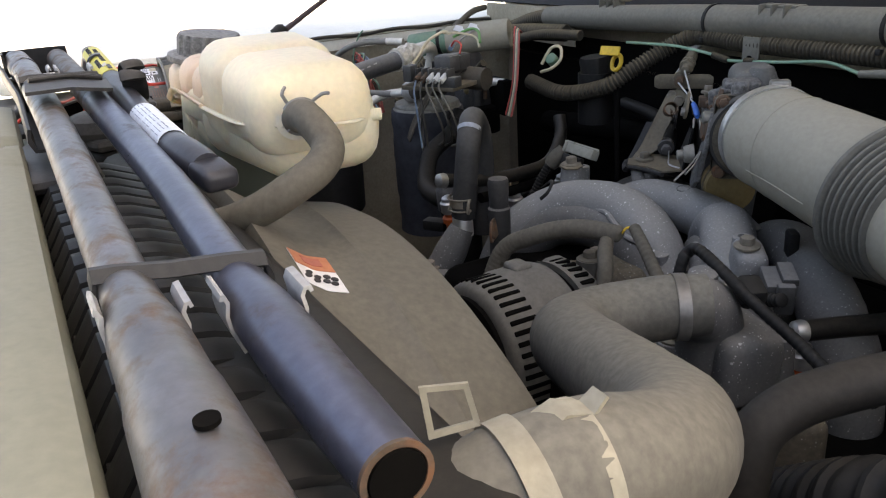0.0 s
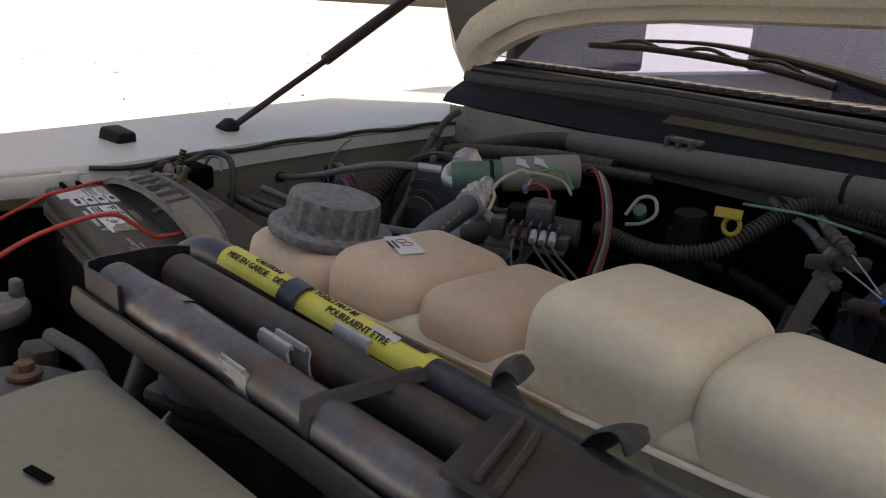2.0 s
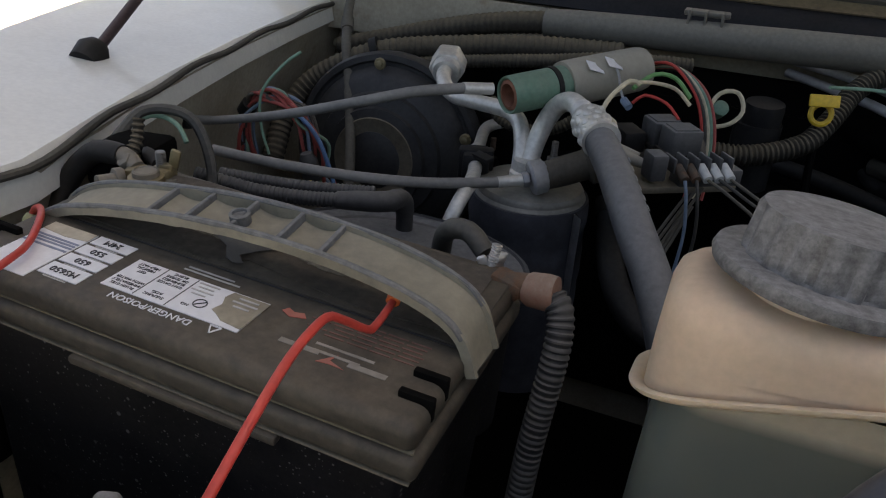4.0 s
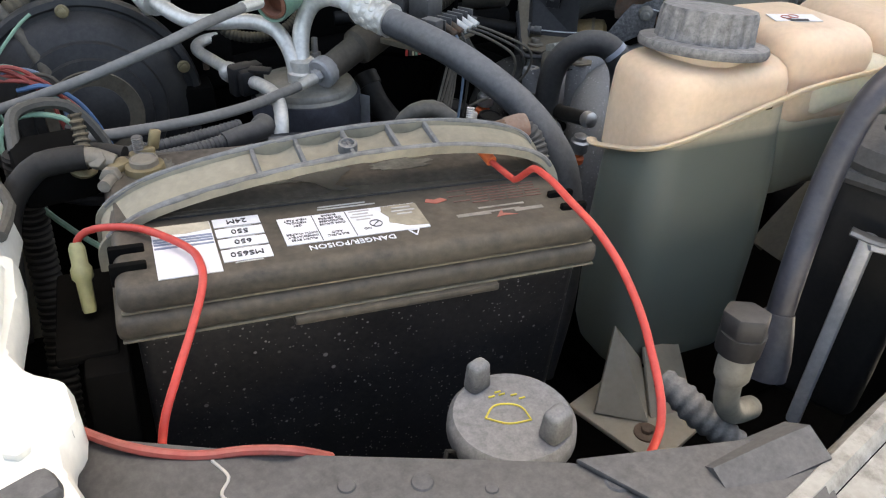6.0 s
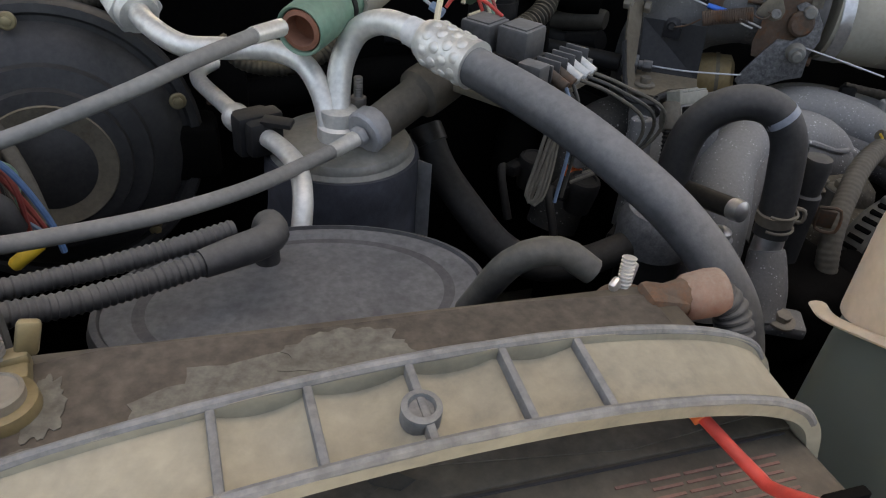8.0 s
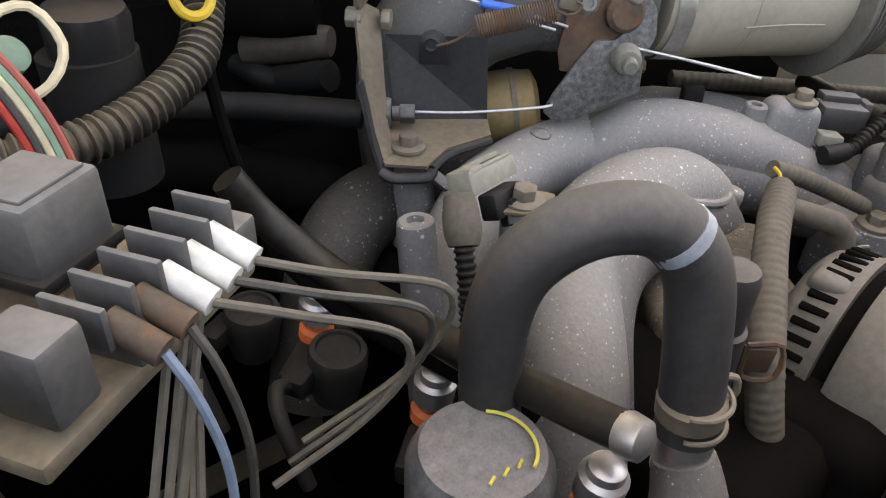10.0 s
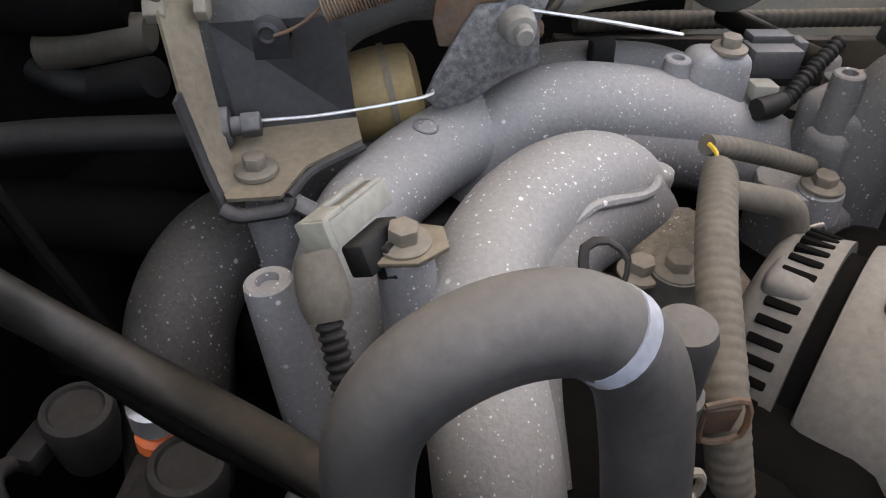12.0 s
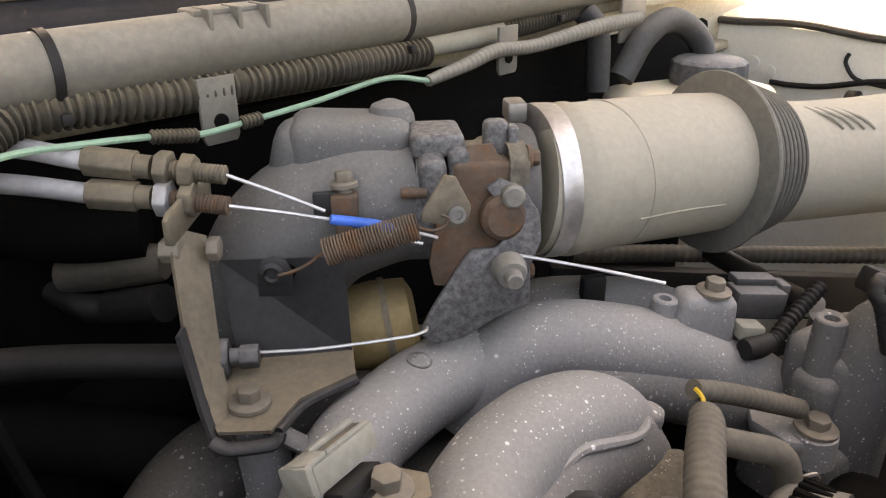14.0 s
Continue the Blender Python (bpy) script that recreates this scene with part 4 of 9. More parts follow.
LA, LB = (0.484, -0.0137, 0.0664), (0.640, 0.0016, 0.0600)
yl = sleeve(LA, LB, 0.0090, 1.45, M["yellow"], "yellow caution label with black print")
wlab = sleeve((0.776, 0.0183, 0.0514), (0.858, 0.0297, 0.0473), 0.0093, 1.5, mat("pale_blue_label", (0.70, 0.76, 0.84), 0.45, dust=0.12, var=0.05, bump=0.03), "pale blue-white instruction label")
part("torn_patch", rbox((0.612, -0.0030, 0.0703), (0.018, 0.004, 0.0004), 0, (28, 0, 4)), M["greyprint"], yl, "torn pale patch")
t = (Vector(LB) - Vector(LA)).normalized()
side = Vector((0, 0, 1)).cross(t).normalized()


def on_label(k, w):
    """A writing pose on the label: k along it from 0 to 1, turned w radians round it."""
    up = t.cross(side) * -1
    up = Vector((0, 0, 1)) * math.cos(w) - side * math.sin(w)
    across = up.cross(t)
    q = Vector(LA).lerp(Vector(LB), k) + up * 0.0094
    m = Matrix((t, across, up)).transposed().to_4x4()
    m.translation = q
    return m


writing("MISE EN GARDE :", 0.0052, on_label(0.165, 0.55), M["ink"], yl)
writing("DES ELE", 0.0050, on_label(0.365, 0.55), M["ink"], yl)
writing("CAUTION:", 0.0050, on_label(0.235, -0.02), M["ink"], yl)
writing("JACK TOOLS MAY BE", 0.0046, on_label(0.55, -0.02), M["ink"], yl)
writing("POURRAIENT ETRE", 0.0050, on_label(0.72, 0.55), M["ink"], yl)
bars([(0.0, 0.0, 0.022)], on_label(0.90, -0.10), M["ink"], yl, h=0.003)
part("retainer", thicken(loft([[(0.542 + x, -0.0080 + 0.0104 * math.sin(w), 0.0640 + 0.0104 * math.cos(w)) for w in np.linspace(-2.2, 0.25, 12)] for x in (0.0, 0.015)]), 0.0016), M["poleblack"], ch, "black plastic retainer")
wt = (Vector((0.858, 0.0297, 0.0468)) - Vector((0.776, 0.0183, 0.0499))).normalized()
for w in (0.85, 0.60, 0.35, 0.10):
    ws = Vector((0, 0, 1)).cross(wt).normalized()
    up = Vector((0, 0, 1)) * math.cos(w) - ws * math.sin(w)
    m = Matrix((wt, up.cross(wt), up)).transposed().to_4x4()
    m.translation = Vector((0.817, 0.0240, 0.04935)) + up * 0.0097
    bars([(-0.036 + 0.012 * k + 0.002 * (k % 2), 0, 0.006 + 0.003 * (k % 2)) for k in range(7)], m, M["greyblue"], wlab, h=0.00045)

# ---- battery ----
BT = pose(0, 0, 0, 0, 3.08, 0)


def on_top(x, y, z=0.0, spin=180):
    return BT @ pose(x, y, z, 0, 0, spin)


def bat(bm):
    bm.transform(BT)
    return bm


ba = thing("car_battery", (0.13, 0.085, -0.235), "black lead-acid battery with dusty lid, labels and a strap handle", "battery")
part("case", bat(rbox((0.131, 0.0735, -0.128), (0.252, 0.138, 0.196), 0.006, (0, 0, 0), 3, 0.96)), M["battery"], ba)
lid = part("lid", bat(join(rbox((0.131, 0.0735, -0.0075), (0.264, 0.147, 0.016), 0.006, (0, 0, 0), 4), rbox((0.131, 0.0735, -0.022), (0.268, 0.151, 0.013), 0.004, (0, 0, 0), 3), rbox((0.131, 0.1040, 0.0003), (0.258, 0.0820, 0.0022), 0.001))), M["lid"], ba)
part("front_rib", bat(rbox((0.140, -0.0020, -0.0315), (0.118, 0.006, 0.0048), 0.0015)), M["lid"], ba, "moulded lifting rib")
LEDGE = mat("tan_ledge_line", (0.10, 0.085, 0.06), 0.8, dust=0.7, dust_color=(0.27, 0.235, 0.165), scale=40, top=0.2, var=0.4)
part("tan_line", bat(rbox((0.131, 0.0035, -0.0146), (0.262, 0.0030, 0.0016), 0.0006)), LEDGE, lid, "tan line along the step")
part("tan_line", bat(rbox((0.131, -0.0005, -0.0284), (0.264, 0.0030, 0.0012), 0.0004)), LEDGE, lid, "tan line along the step")
part("lid_groove", bat(rbox((0.131, 0.0615, 0.0003), (0.25, 0.0008, 0.0014), 0)), M["ink"], lid)
for x in (0.006, 0.255):
    for y in (0.018, 0.034):
        part("lid_notch", bat(rbox((x, y, -0.002), (0.017, 0.004, 0.012), 0.001)), M["shadeblack"], lid)
# stained dust on the rear half of the lid
part("dust_patch", bat(plate([(0.02, 0.066), (0.11, 0.064), (0.13, 0.075), (0.20, 0.066), (0.25, 0.07), (0.25, 0.138), (0.19, 0.143), (0.12, 0.141), (0.05, 0.143), (0.015, 0.137)], 0.0004, pose(0, 0, 0.0015))), mat("brown_lid_dust", (0.048, 0.038, 0.030), 0.8, dust=0.55, dust_color=(0.17, 0.15, 0.115), scale=8, var=0.5, top=0.0, grain=0.2), lid, "brown dust stain")
CHALK = mat("chalky_lid_dust", (0.08, 0.073, 0.057), 0.9, dust=0.85, dust_color=(0.21, 0.20, 0.165), scale=16, var=0.4, top=0.0, grain=0.2)
for k, (cx, cy, rx, ry, lift) in enumerate(((0.098, 0.108, 0.042, 0.022, 0.0021), (0.070, 0.096, 0.026, 0.011, 0.0024), (0.125, 0.126, 0.022, 0.012, 0.0024), (0.030, 0.098, 0.010, 0.006, 0.0021), (0.033, 0.120, 0.006, 0.013, 0.0021), (0.172, 0.094, 0.020, 0.007, 0.0021))):
    rim = []
    for a in np.linspace(0, 2 * math.pi, 56, endpoint=False):
        e = 1 + 0.34 * noise.noise(Vector((3 * math.cos(a), 3 * math.sin(a), k * 7.3))) + 0.12 * noise.noise(Vector((11 * math.cos(a), 11 * math.sin(a), k * 3.1)))
        rim.append((cx + rx * e * math.cos(a), cy + ry * e * math.sin(a)))
    part("chalk_patch", bat(plate(rim, 0.0003, pose(0, 0, lift))), CHALK, lid, "chalky dust crust")

lab = part("stripe_label", bat(rbox((0.0335, 0.0290, 0.0007), (0.030, 0.0490, 0.0006), 0)), M["paper"], lid, "white label with grey stripes", smooth=0)
bars([(0, y, 0.029) for y in (0.0, -0.0035, -0.0060, -0.0085)], on_top(0.0335, 0.0315, 0.001), M["greyblue"], lab, h=0.0014)
part("aged_band", bat(plate([(0.0188, 0.0532), (0.0482, 0.0532), (0.0482, 0.0455), (0.035, 0.0435), (0.0188, 0.0450)], 0.0003, pose(0, 0, 0.0010))), mat("aged_label_paper", (0.56, 0.50, 0.38), 0.6, dust=0.3, scale=40), lab, "aged tan end of the label")
for word, y in (("24M", 0.0500), ("550", 0.0393), ("650", 0.0288), ("MS650", 0.0170)):
    hh = 0.0085 if word != "MS650" else 0.011
    box = part("code_label", bat(rbox((0.0622, y, 0.0007), (0.0245, hh, 0.0006), 0)), M["paper"], lid, "white label with printed code", smooth=0)
    writing(word, 0.0062, on_top(0.0622, y, 0.0013), M["ink"], box)
    bars([(0, 0, 0.014)], on_top(0.0622, y - hh / 2 - 0.0013, 0.0006), M["greyprint"], lid, h=0.0007)
warn = part("warning_label", bat(rbox((0.123, 0.0325, 0.0007), (0.080, 0.0275, 0.0006), 0)), M["paper"], lid, "white warning panel with print and symbols", smooth=0)
part("torn_print", bat(plate([(0.1425, 0.0455), (0.141, 0.040), (0.1435, 0.034), (0.142, 0.028), (0.146, 0.026), (0.151, 0.0225), (0.1632, 0.021), (0.1635, 0.0455)], 0.0003, pose(0, 0, 0.0010))), mat("scuffed_tan_label", (0.27, 0.235, 0.17), 0.7, dust=0.5, dust_color=(0.34, 0.30, 0.22), scale=60, var=0.4), warn, "scuffed tan end of the panel")
for words, x, y in ((("GET", "MEDICAL", "HELP FAST"), 0.0925, 0.0400), (("FLUSH EYES", "IMMEDIATELY", "WITH WATER"), 0.0930, 0.0255), (("CAN CAUSE", "BLINDNESS", "OR SEVERE", "BURNS"), 0.1115, 0.0395), (("SULFURIC", "ACID"), 0.1115, 0.0245), (("NO",), 0.1285, 0.0250)):
    for k, word in enumerate(words):
        writing(word, 0.0027, on_top(x, y - 0.0030 * (k - (len(words) - 1) / 2) * -1, 0.0011), M["ink"], warn)
bars([(0, 0.0031 * k, w) for k, w in enumerate((0.012, 0.009, 0.013, 0.008))], on_top(0.1290, 0.0440, 0.0011), M["greyprint"], warn, h=0.0009)
bars([(0, 0.0035 * k, w) for k, w in enumerate((0.011, 0.014, 0.009))], on_top(0.1535, 0.0420, 0.0014), M["greyprint"], warn, h=0.0013)
part("symbol", bat(join(tube([(0.1345 + 0.0034 * math.cos(a), 0.0290 + 0.0034 * math.sin(a), 0.0012) for a in np.linspace(0, 6.283, 20)], 0.0003, 6, 0.002, False), tube([(0.1321, 0.0266, 0.0012), (0.1369, 0.0314, 0.0012)], 0.0003, 6))), M["ink"], warn, "prohibition symbol")
part("divider", bat(rbox((0.1022, 0.0325, 0.0011), (0.0004, 0.0265, 0.0003), 0)), M["ink"], warn, smooth=0)
part("divider", bat(rbox((0.1210, 0.0325, 0.0011), (0.0004, 0.0265, 0.0003), 0)), M["ink"], warn, smooth=0)
bars([(0, 0, 0.034), (0.002, -0.0028, 0.028)], on_top(0.1240, 0.0515, 0.0006), M["greyprint"], lid, h=0.0011)
writing("DANGER/POISON", 0.0060, on_top(0.1170, 0.0140, 0.0008), M["paper"], lid)
part("warning_triangle", bat(join(*[tube([(0.1525 + x0, 0.0150 + y0, 0.001), (0.1525 + x1, 0.0150 + y1, 0.001)], 0.0004, 6) for x0, y0, x1, y1 in ((-0.003, 0.0025, 0.003, 0.0025), (-0.003, 0.0025, 0, -0.003), (0.003, 0.0025, 0, -0.003))])), M["paper"], lid)
part("maker_mark", bat(plate([(0.170, 0.0455), (0.176, 0.0425), (0.184, 0.0450), (0.181, 0.0485), (0.176, 0.0470), (0.172, 0.0490)], 0.0003, pose(0, 0, 0.0006))), M["redprint"], lid, "faded red maker's mark")
part("maker_mark", bat(plate([(0.2045, 0.0190), (0.2115, 0.0275), (0.2100, 0.0225), (0.2185, 0.0195), (0.2105, 0.0200)], 0.0003, pose(0, 0, 0.0006))), M["redprint"], lid, "faded red maker's mark")
FADED = mat("faded_pale_print", (0.26, 0.235, 0.20), 0.6, dust=0.3, scale=60, var=0.4)
bars([(-0.0190, 0, 0.019), (0.0165, -0.001, 0.021)], on_top(0.2090, 0.0240, 0.0006), FADED, lid, h=0.0034)
bars([(0, 0, 0.030), (0.002, 0.005, 0.024)], on_top(0.2130, 0.0310, 0.0006), FADED, lid, h=0.0017)
DULLRED = mat("dull_red_print", (0.13, 0.045, 0.035), 0.7, dust=0.35, scale=60)
for k in range(6):
    bars([(-0.024 + 0.012 * j, 0, 0.0105) for j in range(4 + k % 2)], on_top(0.215 + 0.001 * (k % 3), 0.0385 + 0.0032 * k, 0.0006), DULLRED, lid, h=0.0010)
part("dark_stain", bat(plate([(0.094, 0.103), (0.090, 0.094), (0.101, 0.086), (0.112, 0.080), (0.119, 0.070), (0.126, 0.0665), (0.131, 0.069), (0.124, 0.075), (0.131, 0.085), (0.140, 0.094), (0.128, 0.101), (0.112, 0.106)], 0.0003, pose(0, 0, 0.0029))), mat("oily_dark_stain", (0.020, 0.020, 0.021), 0.45, dust=0.15, scale=50), lid, "dark oily stain")

# arched strap handle, ribbed between two raised edges
sp = thing("strap_handle", (0.13, 0.075, 0.0), "dusty ribbed plastic carrying strap arched over the battery", "strap handle")
ARC = [(-0.0060, 0.0740, -0.0240), (-0.0040, 0.0730, -0.0088), (0.0060, 0.0730, -0.0004), (0.0240, 0.0730, 0.0072), (0.0550, 0.0720, 0.0140), (0.0950, 0.0715, 0.0190), (0.1350, 0.0710, 0.0215), (0.1800, 0.0710, 0.0200), (0.2150, 0.0710, 0.0150), (0.2420, 0.0710, 0.0072), (0.2580, 0.0710, -0.0037), (0.2660, 0.0710, -0.0240)]
arc = [Vector(q[:3]) for q in spline([(*q, 0) for q in ARC], 0.003)]
tilt = 0.14
bm = bmesh.new()
rings = []
RIBS = (0.080, 0.104, 0.131, 0.158, 0.182)


def hollow(x):
    """How far the web sinks between two ribs."""
    for a, b in zip(RIBS, RIBS[1:]):
        if a < x < b:
            return 0.0042 * math.sin(math.pi * (x - a) / (b - a)) ** 0.7
    return 0.0


for i, q in enumerate(arc):
    tt = (arc[min(i + 1, len(arc) - 1)] - arc[max(i - 1, 0)]).normalized()
    sd = Vector((0, math.cos(tilt), math.sin(tilt)))
    sd = (sd - tt * sd.dot(tt)).normalized()
    upv = tt.cross(sd)
    e = 0.0006 * noise.noise(q * 90)
    h = hollow(q.x)
    SEC = [(-0.0150 + e, 0.0035), (-0.0128, 0.0037 + e), (-0.0124, 0.001 - h), (0.0124, 0.001 - h), (0.0128, 0.0037 - e), (0.0150 + e, 0.0035), (0.0152, -0.0018), (0.010, -0.0022 - h), (-0.010, -0.0022 - h), (-0.0152, -0.0018)]
    rings.append([bm.verts.new(q + sd * u + upv * v) for u, v in SEC])
for a, b in zip(rings, rings[1:]):
    for k in range(len(SEC)):
        bm.faces.new((a[k], a[(k + 1) % len(SEC)], b[(k + 1) % len(SEC)], b[k]))
bm.faces.new(rings[0]), bm.faces.new(rings[-1])
part("strap", bm, M["strap"], sp)
for u in (-0.0139, 0.0139):
    part("rim", tube([(q.x, q.y + u * math.cos(tilt), q.z + 0.0034 + u * math.sin(tilt)) for q in arc[6:-6:2]], 0.0017, 8, 0.004, wobble=0.15), M["ribm"], sp, "dark worn edge")
for k, x in enumerate(RIBS):
    q = min(arc, key=lambda p: abs(p.x - x))
    part("rib", rbox((q.x, q.y, q.z + 0.0008), (0.0026, 0.026, 0.0060), 0.0008, (math.degrees(tilt), 0, 0)), M["ribm"], sp)
part("centre_boss", lathe([(0.0055, -0.001), (0.0055, 0.0045), (0.0038, 0.0050), (0.0034, 0.0034)], (0.131, 0.0690, 0.0210), (0, -math.sin(tilt), math.cos(tilt))), M["ribm"], sp)

# terminals
tl = thing("battery_terminal", (0.018, 0.14, -0.004), "corroded brass battery clamp with a wing nut and black cables", "battery terminal", "battery terminals")
part("post", lathe([(0.0085, -0.008), (0.0082, 0.0060), (0.0070, 0.0068), (0.0066, 0.0060), (0.001, 0.0058)], (0.022, 0.121, 0.002)), M["lead"], tl)
part("clamp", join(lathe([(0.0112, -0.003), (0.0116, 0.0), (0.0110, 0.0045), (0.0088, 0.0050)], (0.022, 0.121, 0.0)), rbox((0.022, 0.135, 0.001), (0.015, 0.014, 0.009), 0.002, (0, 0, 6)), rbox((0.008, 0.128, 0.001), (0.013, 0.011, 0.009), 0.002, (0, -6, 24))), M["brass"], tl)
part("stud", tube([(0.0205, 0.137, 0.004), (0.0205, 0.137, 0.0155)], 0.0034, 12, ridges=0.0014, depth=0.2), M["steel"], tl)
part("wing_nut", join(rbox((0.0300, 0.139, 0.0115), (0.0070, 0.0034, 0.0130), 0.0016, (0, 16, 10)), rbox((0.0245, 0.1375, 0.0055), (0.0100, 0.0060, 0.0050), 0.0016, (0, 0, 10))), M["brass"], tl)
part("clamp_bolt", join(plate(hexagon(0.0062), 0.006, frame_to((0.0040, 0.1200, 0.001), (-0.35, -0.9, 0.1)), 0.0008), lathe([(0.0036, 0), (0.0036, 0.012)], (0.0030, 0.1150, 0.001), (-0.35, -0.9, 0.1), 12)), M["lead"], tl)
part("clamp_bolt", plate(hexagon(0.0058), 0.006, frame_to((-0.0020, 0.133, 0.004), (-0.3, -0.6, 0.7)), 0.0008), M["lead"], tl)
part("cable_lug", tube([(0.006, 0.131, 0.003, 0.0052), (-0.004, 0.1345, 0.0065, 0.0060), (-0.012, 0.1355, 0.0080, 0.0060)], n=12), M["lead"], tl)
part("cable", tube([(-0.009, 0.135, 0.0075, 0.0072), (-0.022, 0.136, 0.007, 0.0078), (-0.040, 0.138, 0.001, 0.0078), (-0.058, 0.128, -0.025, 0.0075), (-0.066, 0.10, -0.09, 0.0075)], n=12), M["darkrubber"], tl)
part("cable", tube([(0.012, 0.144, 0.002, 0.005), (-0.006, 0.155, 0.002, 0.005), (-0.03, 0.175, -0.010, 0.005), (-0.05, 0.20, -0.05, 0.005)], n=10), M["darkrubber"], tl)
part("frayed_sleeve", tube([(-0.010, 0.142, 0.004, 0.0055), (-0.010, 0.150, 0.014, 0.0048), (-0.011, 0.155, 0.027, 0.0042)], n=9, ridges=0.004, depth=0.25), M["conduit"], tl)

tr = thing("battery_terminal", (0.262, 0.145, -0.02), "corroded brown clamp with a wing nut and a red-capped cable", "battery terminal", "battery terminals")
part("clamp", join(lathe([(0.014, -0.008), (0.014, 0.004), (0.011, 0.005)], (0.241, 0.136, -0.017)), rbox((0.257, 0.137, -0.016), (0.020, 0.016, 0.012), 0.004, (0, 12, -6))), M["rusty"], tr)
part("stud", tube([(0.243, 0.145, -0.018), (0.2455, 0.1485, 0.0005)], 0.0032, 10, ridges=0.0016, depth=0.2), M["bare"], tr)
part("wing_nut", join(rbox((0.248, 0.149, -0.009), (0.006, 0.0035, 0.011), 0.0016, (0, 18, 30)), rbox((0.239, 0.145, -0.011), (0.006, 0.0035, 0.009), 0.0016, (0, -24, 30))), M["bare"], tr)
part("cap", lathe([(0.0080, 0), (0.0098, 0.003), (0.0104, 0.013), (0.0098, 0.018)], (0.267, 0.1375, -0.0165), (1, -0.06, 0.10)), mat("faded_red_cap", (0.26, 0.10, 0.06), 0.7, dust=0.8, dust_color=(0.31, 0.27, 0.21), rust=0.45, rust_color=(0.11, 0.075, 0.05), scale=25, top=0.5), tr, "faded red cable cap")
part("cable_lug", tube([(0.250, 0.137, -0.017, 0.007), (0.268, 0.1375, -0.0155, 0.008)], n=12), M["rusty"], tr)
part("conduit", tube([(0.283, 0.136, -0.0155, 0.0080), (0.290, 0.131, -0.024, 0.0080), (0.292, 0.122, -0.045, 0.0080), (0.288, 0.11, -0.10, 0.0080), (0.286, 0.10, -0.16, 0.0080)], n=14, ridges=0.0040), M["rubber"], tr)
part("cable", tube([(0.236, 0.158, -0.012, 0.006), (0.222, 0.165, -0.004, 0.0065), (0.205, 0.172, -0.012, 0.0065), (0.195, 0.19, -0.05, 0.0065)], n=10), M["blackwire"], tr)

# loose red leads
rl = thing("red_lead", (0.21, -0.02, -0.02), "bright red wire running from the battery over its front edge", "wire", "red leads")
part("wire", tube([(0.219, 0.073, 0.004), (0.221, 0.062, 0.0015), (0.223, 0.040, 0.0015), (0.2225, 0.033, 0.004), (0.220, 0.016, 0.018), (0.2185, 0.006, 0.0245), (0.2190, -0.010, 0.0255), (0.220, -0.028, 0.023), (0.223, -0.054, 0.017), (0.224, -0.079, 0.006), (0.222, -0.105, -0.012), (0.214, -0.132, -0.036), (0.205, -0.13, -0.08)], 0.0020, 10, 0.004), M["redwire"], rl)
part("crimp", tube([(0.2185, 0.076, 0.006), (0.221, 0.063, 0.0016)], 0.0036, 10), M["orange"], rl, "orange-red crimp sleeve")
r2 = thing("red_lead", (0.02, -0.02, -0.03), "red wire looping from a fuse holder over the battery edge", "wire", "red leads")
part("wire", tube([(-0.019, 0.068, -0.020), (-0.018, 0.069, -0.009), (-0.008, 0.066, -0.002), (0.014, 0.048, 0.004), (0.034, 0.022, 0.0045), (0.0385, 0.006, 0.0035), (0.037, -0.008, 0.0), (0.029, -0.024, -0.010), (0.019, -0.041, -0.021), (0.010, -0.055, -0.034), (0.004, -0.06, -0.06)], 0.0020, 10, 0.004), M["redwire"], r2)
part("fuse_holder", lathe([(0.0028, 0), (0.0042, 0.003), (0.0042, 0.012), (0.0055, 0.014), (0.0055, 0.019), (0.0040, 0.021), (0.0036, 0.036), (0.0030, 0.038)], (-0.019, 0.069, -0.010), (0.0, -0.45, -0.85)), mat("clear_fuse_holder", (0.34, 0.34, 0.16), 0.35, dust=0.3), r2, "yellowed clear fuse holder")
r3 = thing("red_lead", (0.02, -0.07, -0.05), "dusty dull red wire lying along the shield edge", "wire", "red leads")
part("wire", tube([(-0.06, -0.02, -0.01), (-0.03, -0.045, -0.028), (-0.005, -0.066, -0.032), (0.02, -0.078, -0.0345), (0.04, -0.084, -0.033), (0.058, -0.092, -0.032), (0.075, -0.085, -0.05)], 0.0022, 8), M["darkred"], r3)
tray = thing("battery_tray", (0.1, 0.06, -0.24), "dark battery tray and side bracket", "battery tray")
part("tray", rbox((0.13, 0.085, -0.235), (0.28, 0.20, 0.012), 0.004), M["shadeblack"], tray)
part("side_bracket", join(rbox((-0.017, 0.02, -0.10), (0.022, 0.03, 0.10), 0.003, (0, 4, 0)), rbox((-0.022, 0.06, -0.05), (0.03, 0.08, 0.006), 0.002)), M["shadeblack"], tray)

# ---- coolant and washer reservoir ----
tk = thing("reservoir_tank", (0.56, 0.11, -0.17), "translucent cream plastic reservoir with stained lobes and dark cap", "reservoir tank")


def seam_z(x, y):
    """Height of the tank's moulded parting line."""
    return -0.003 + 0.25 * (x - 0.352) - 0.35 * (y - 0.054)


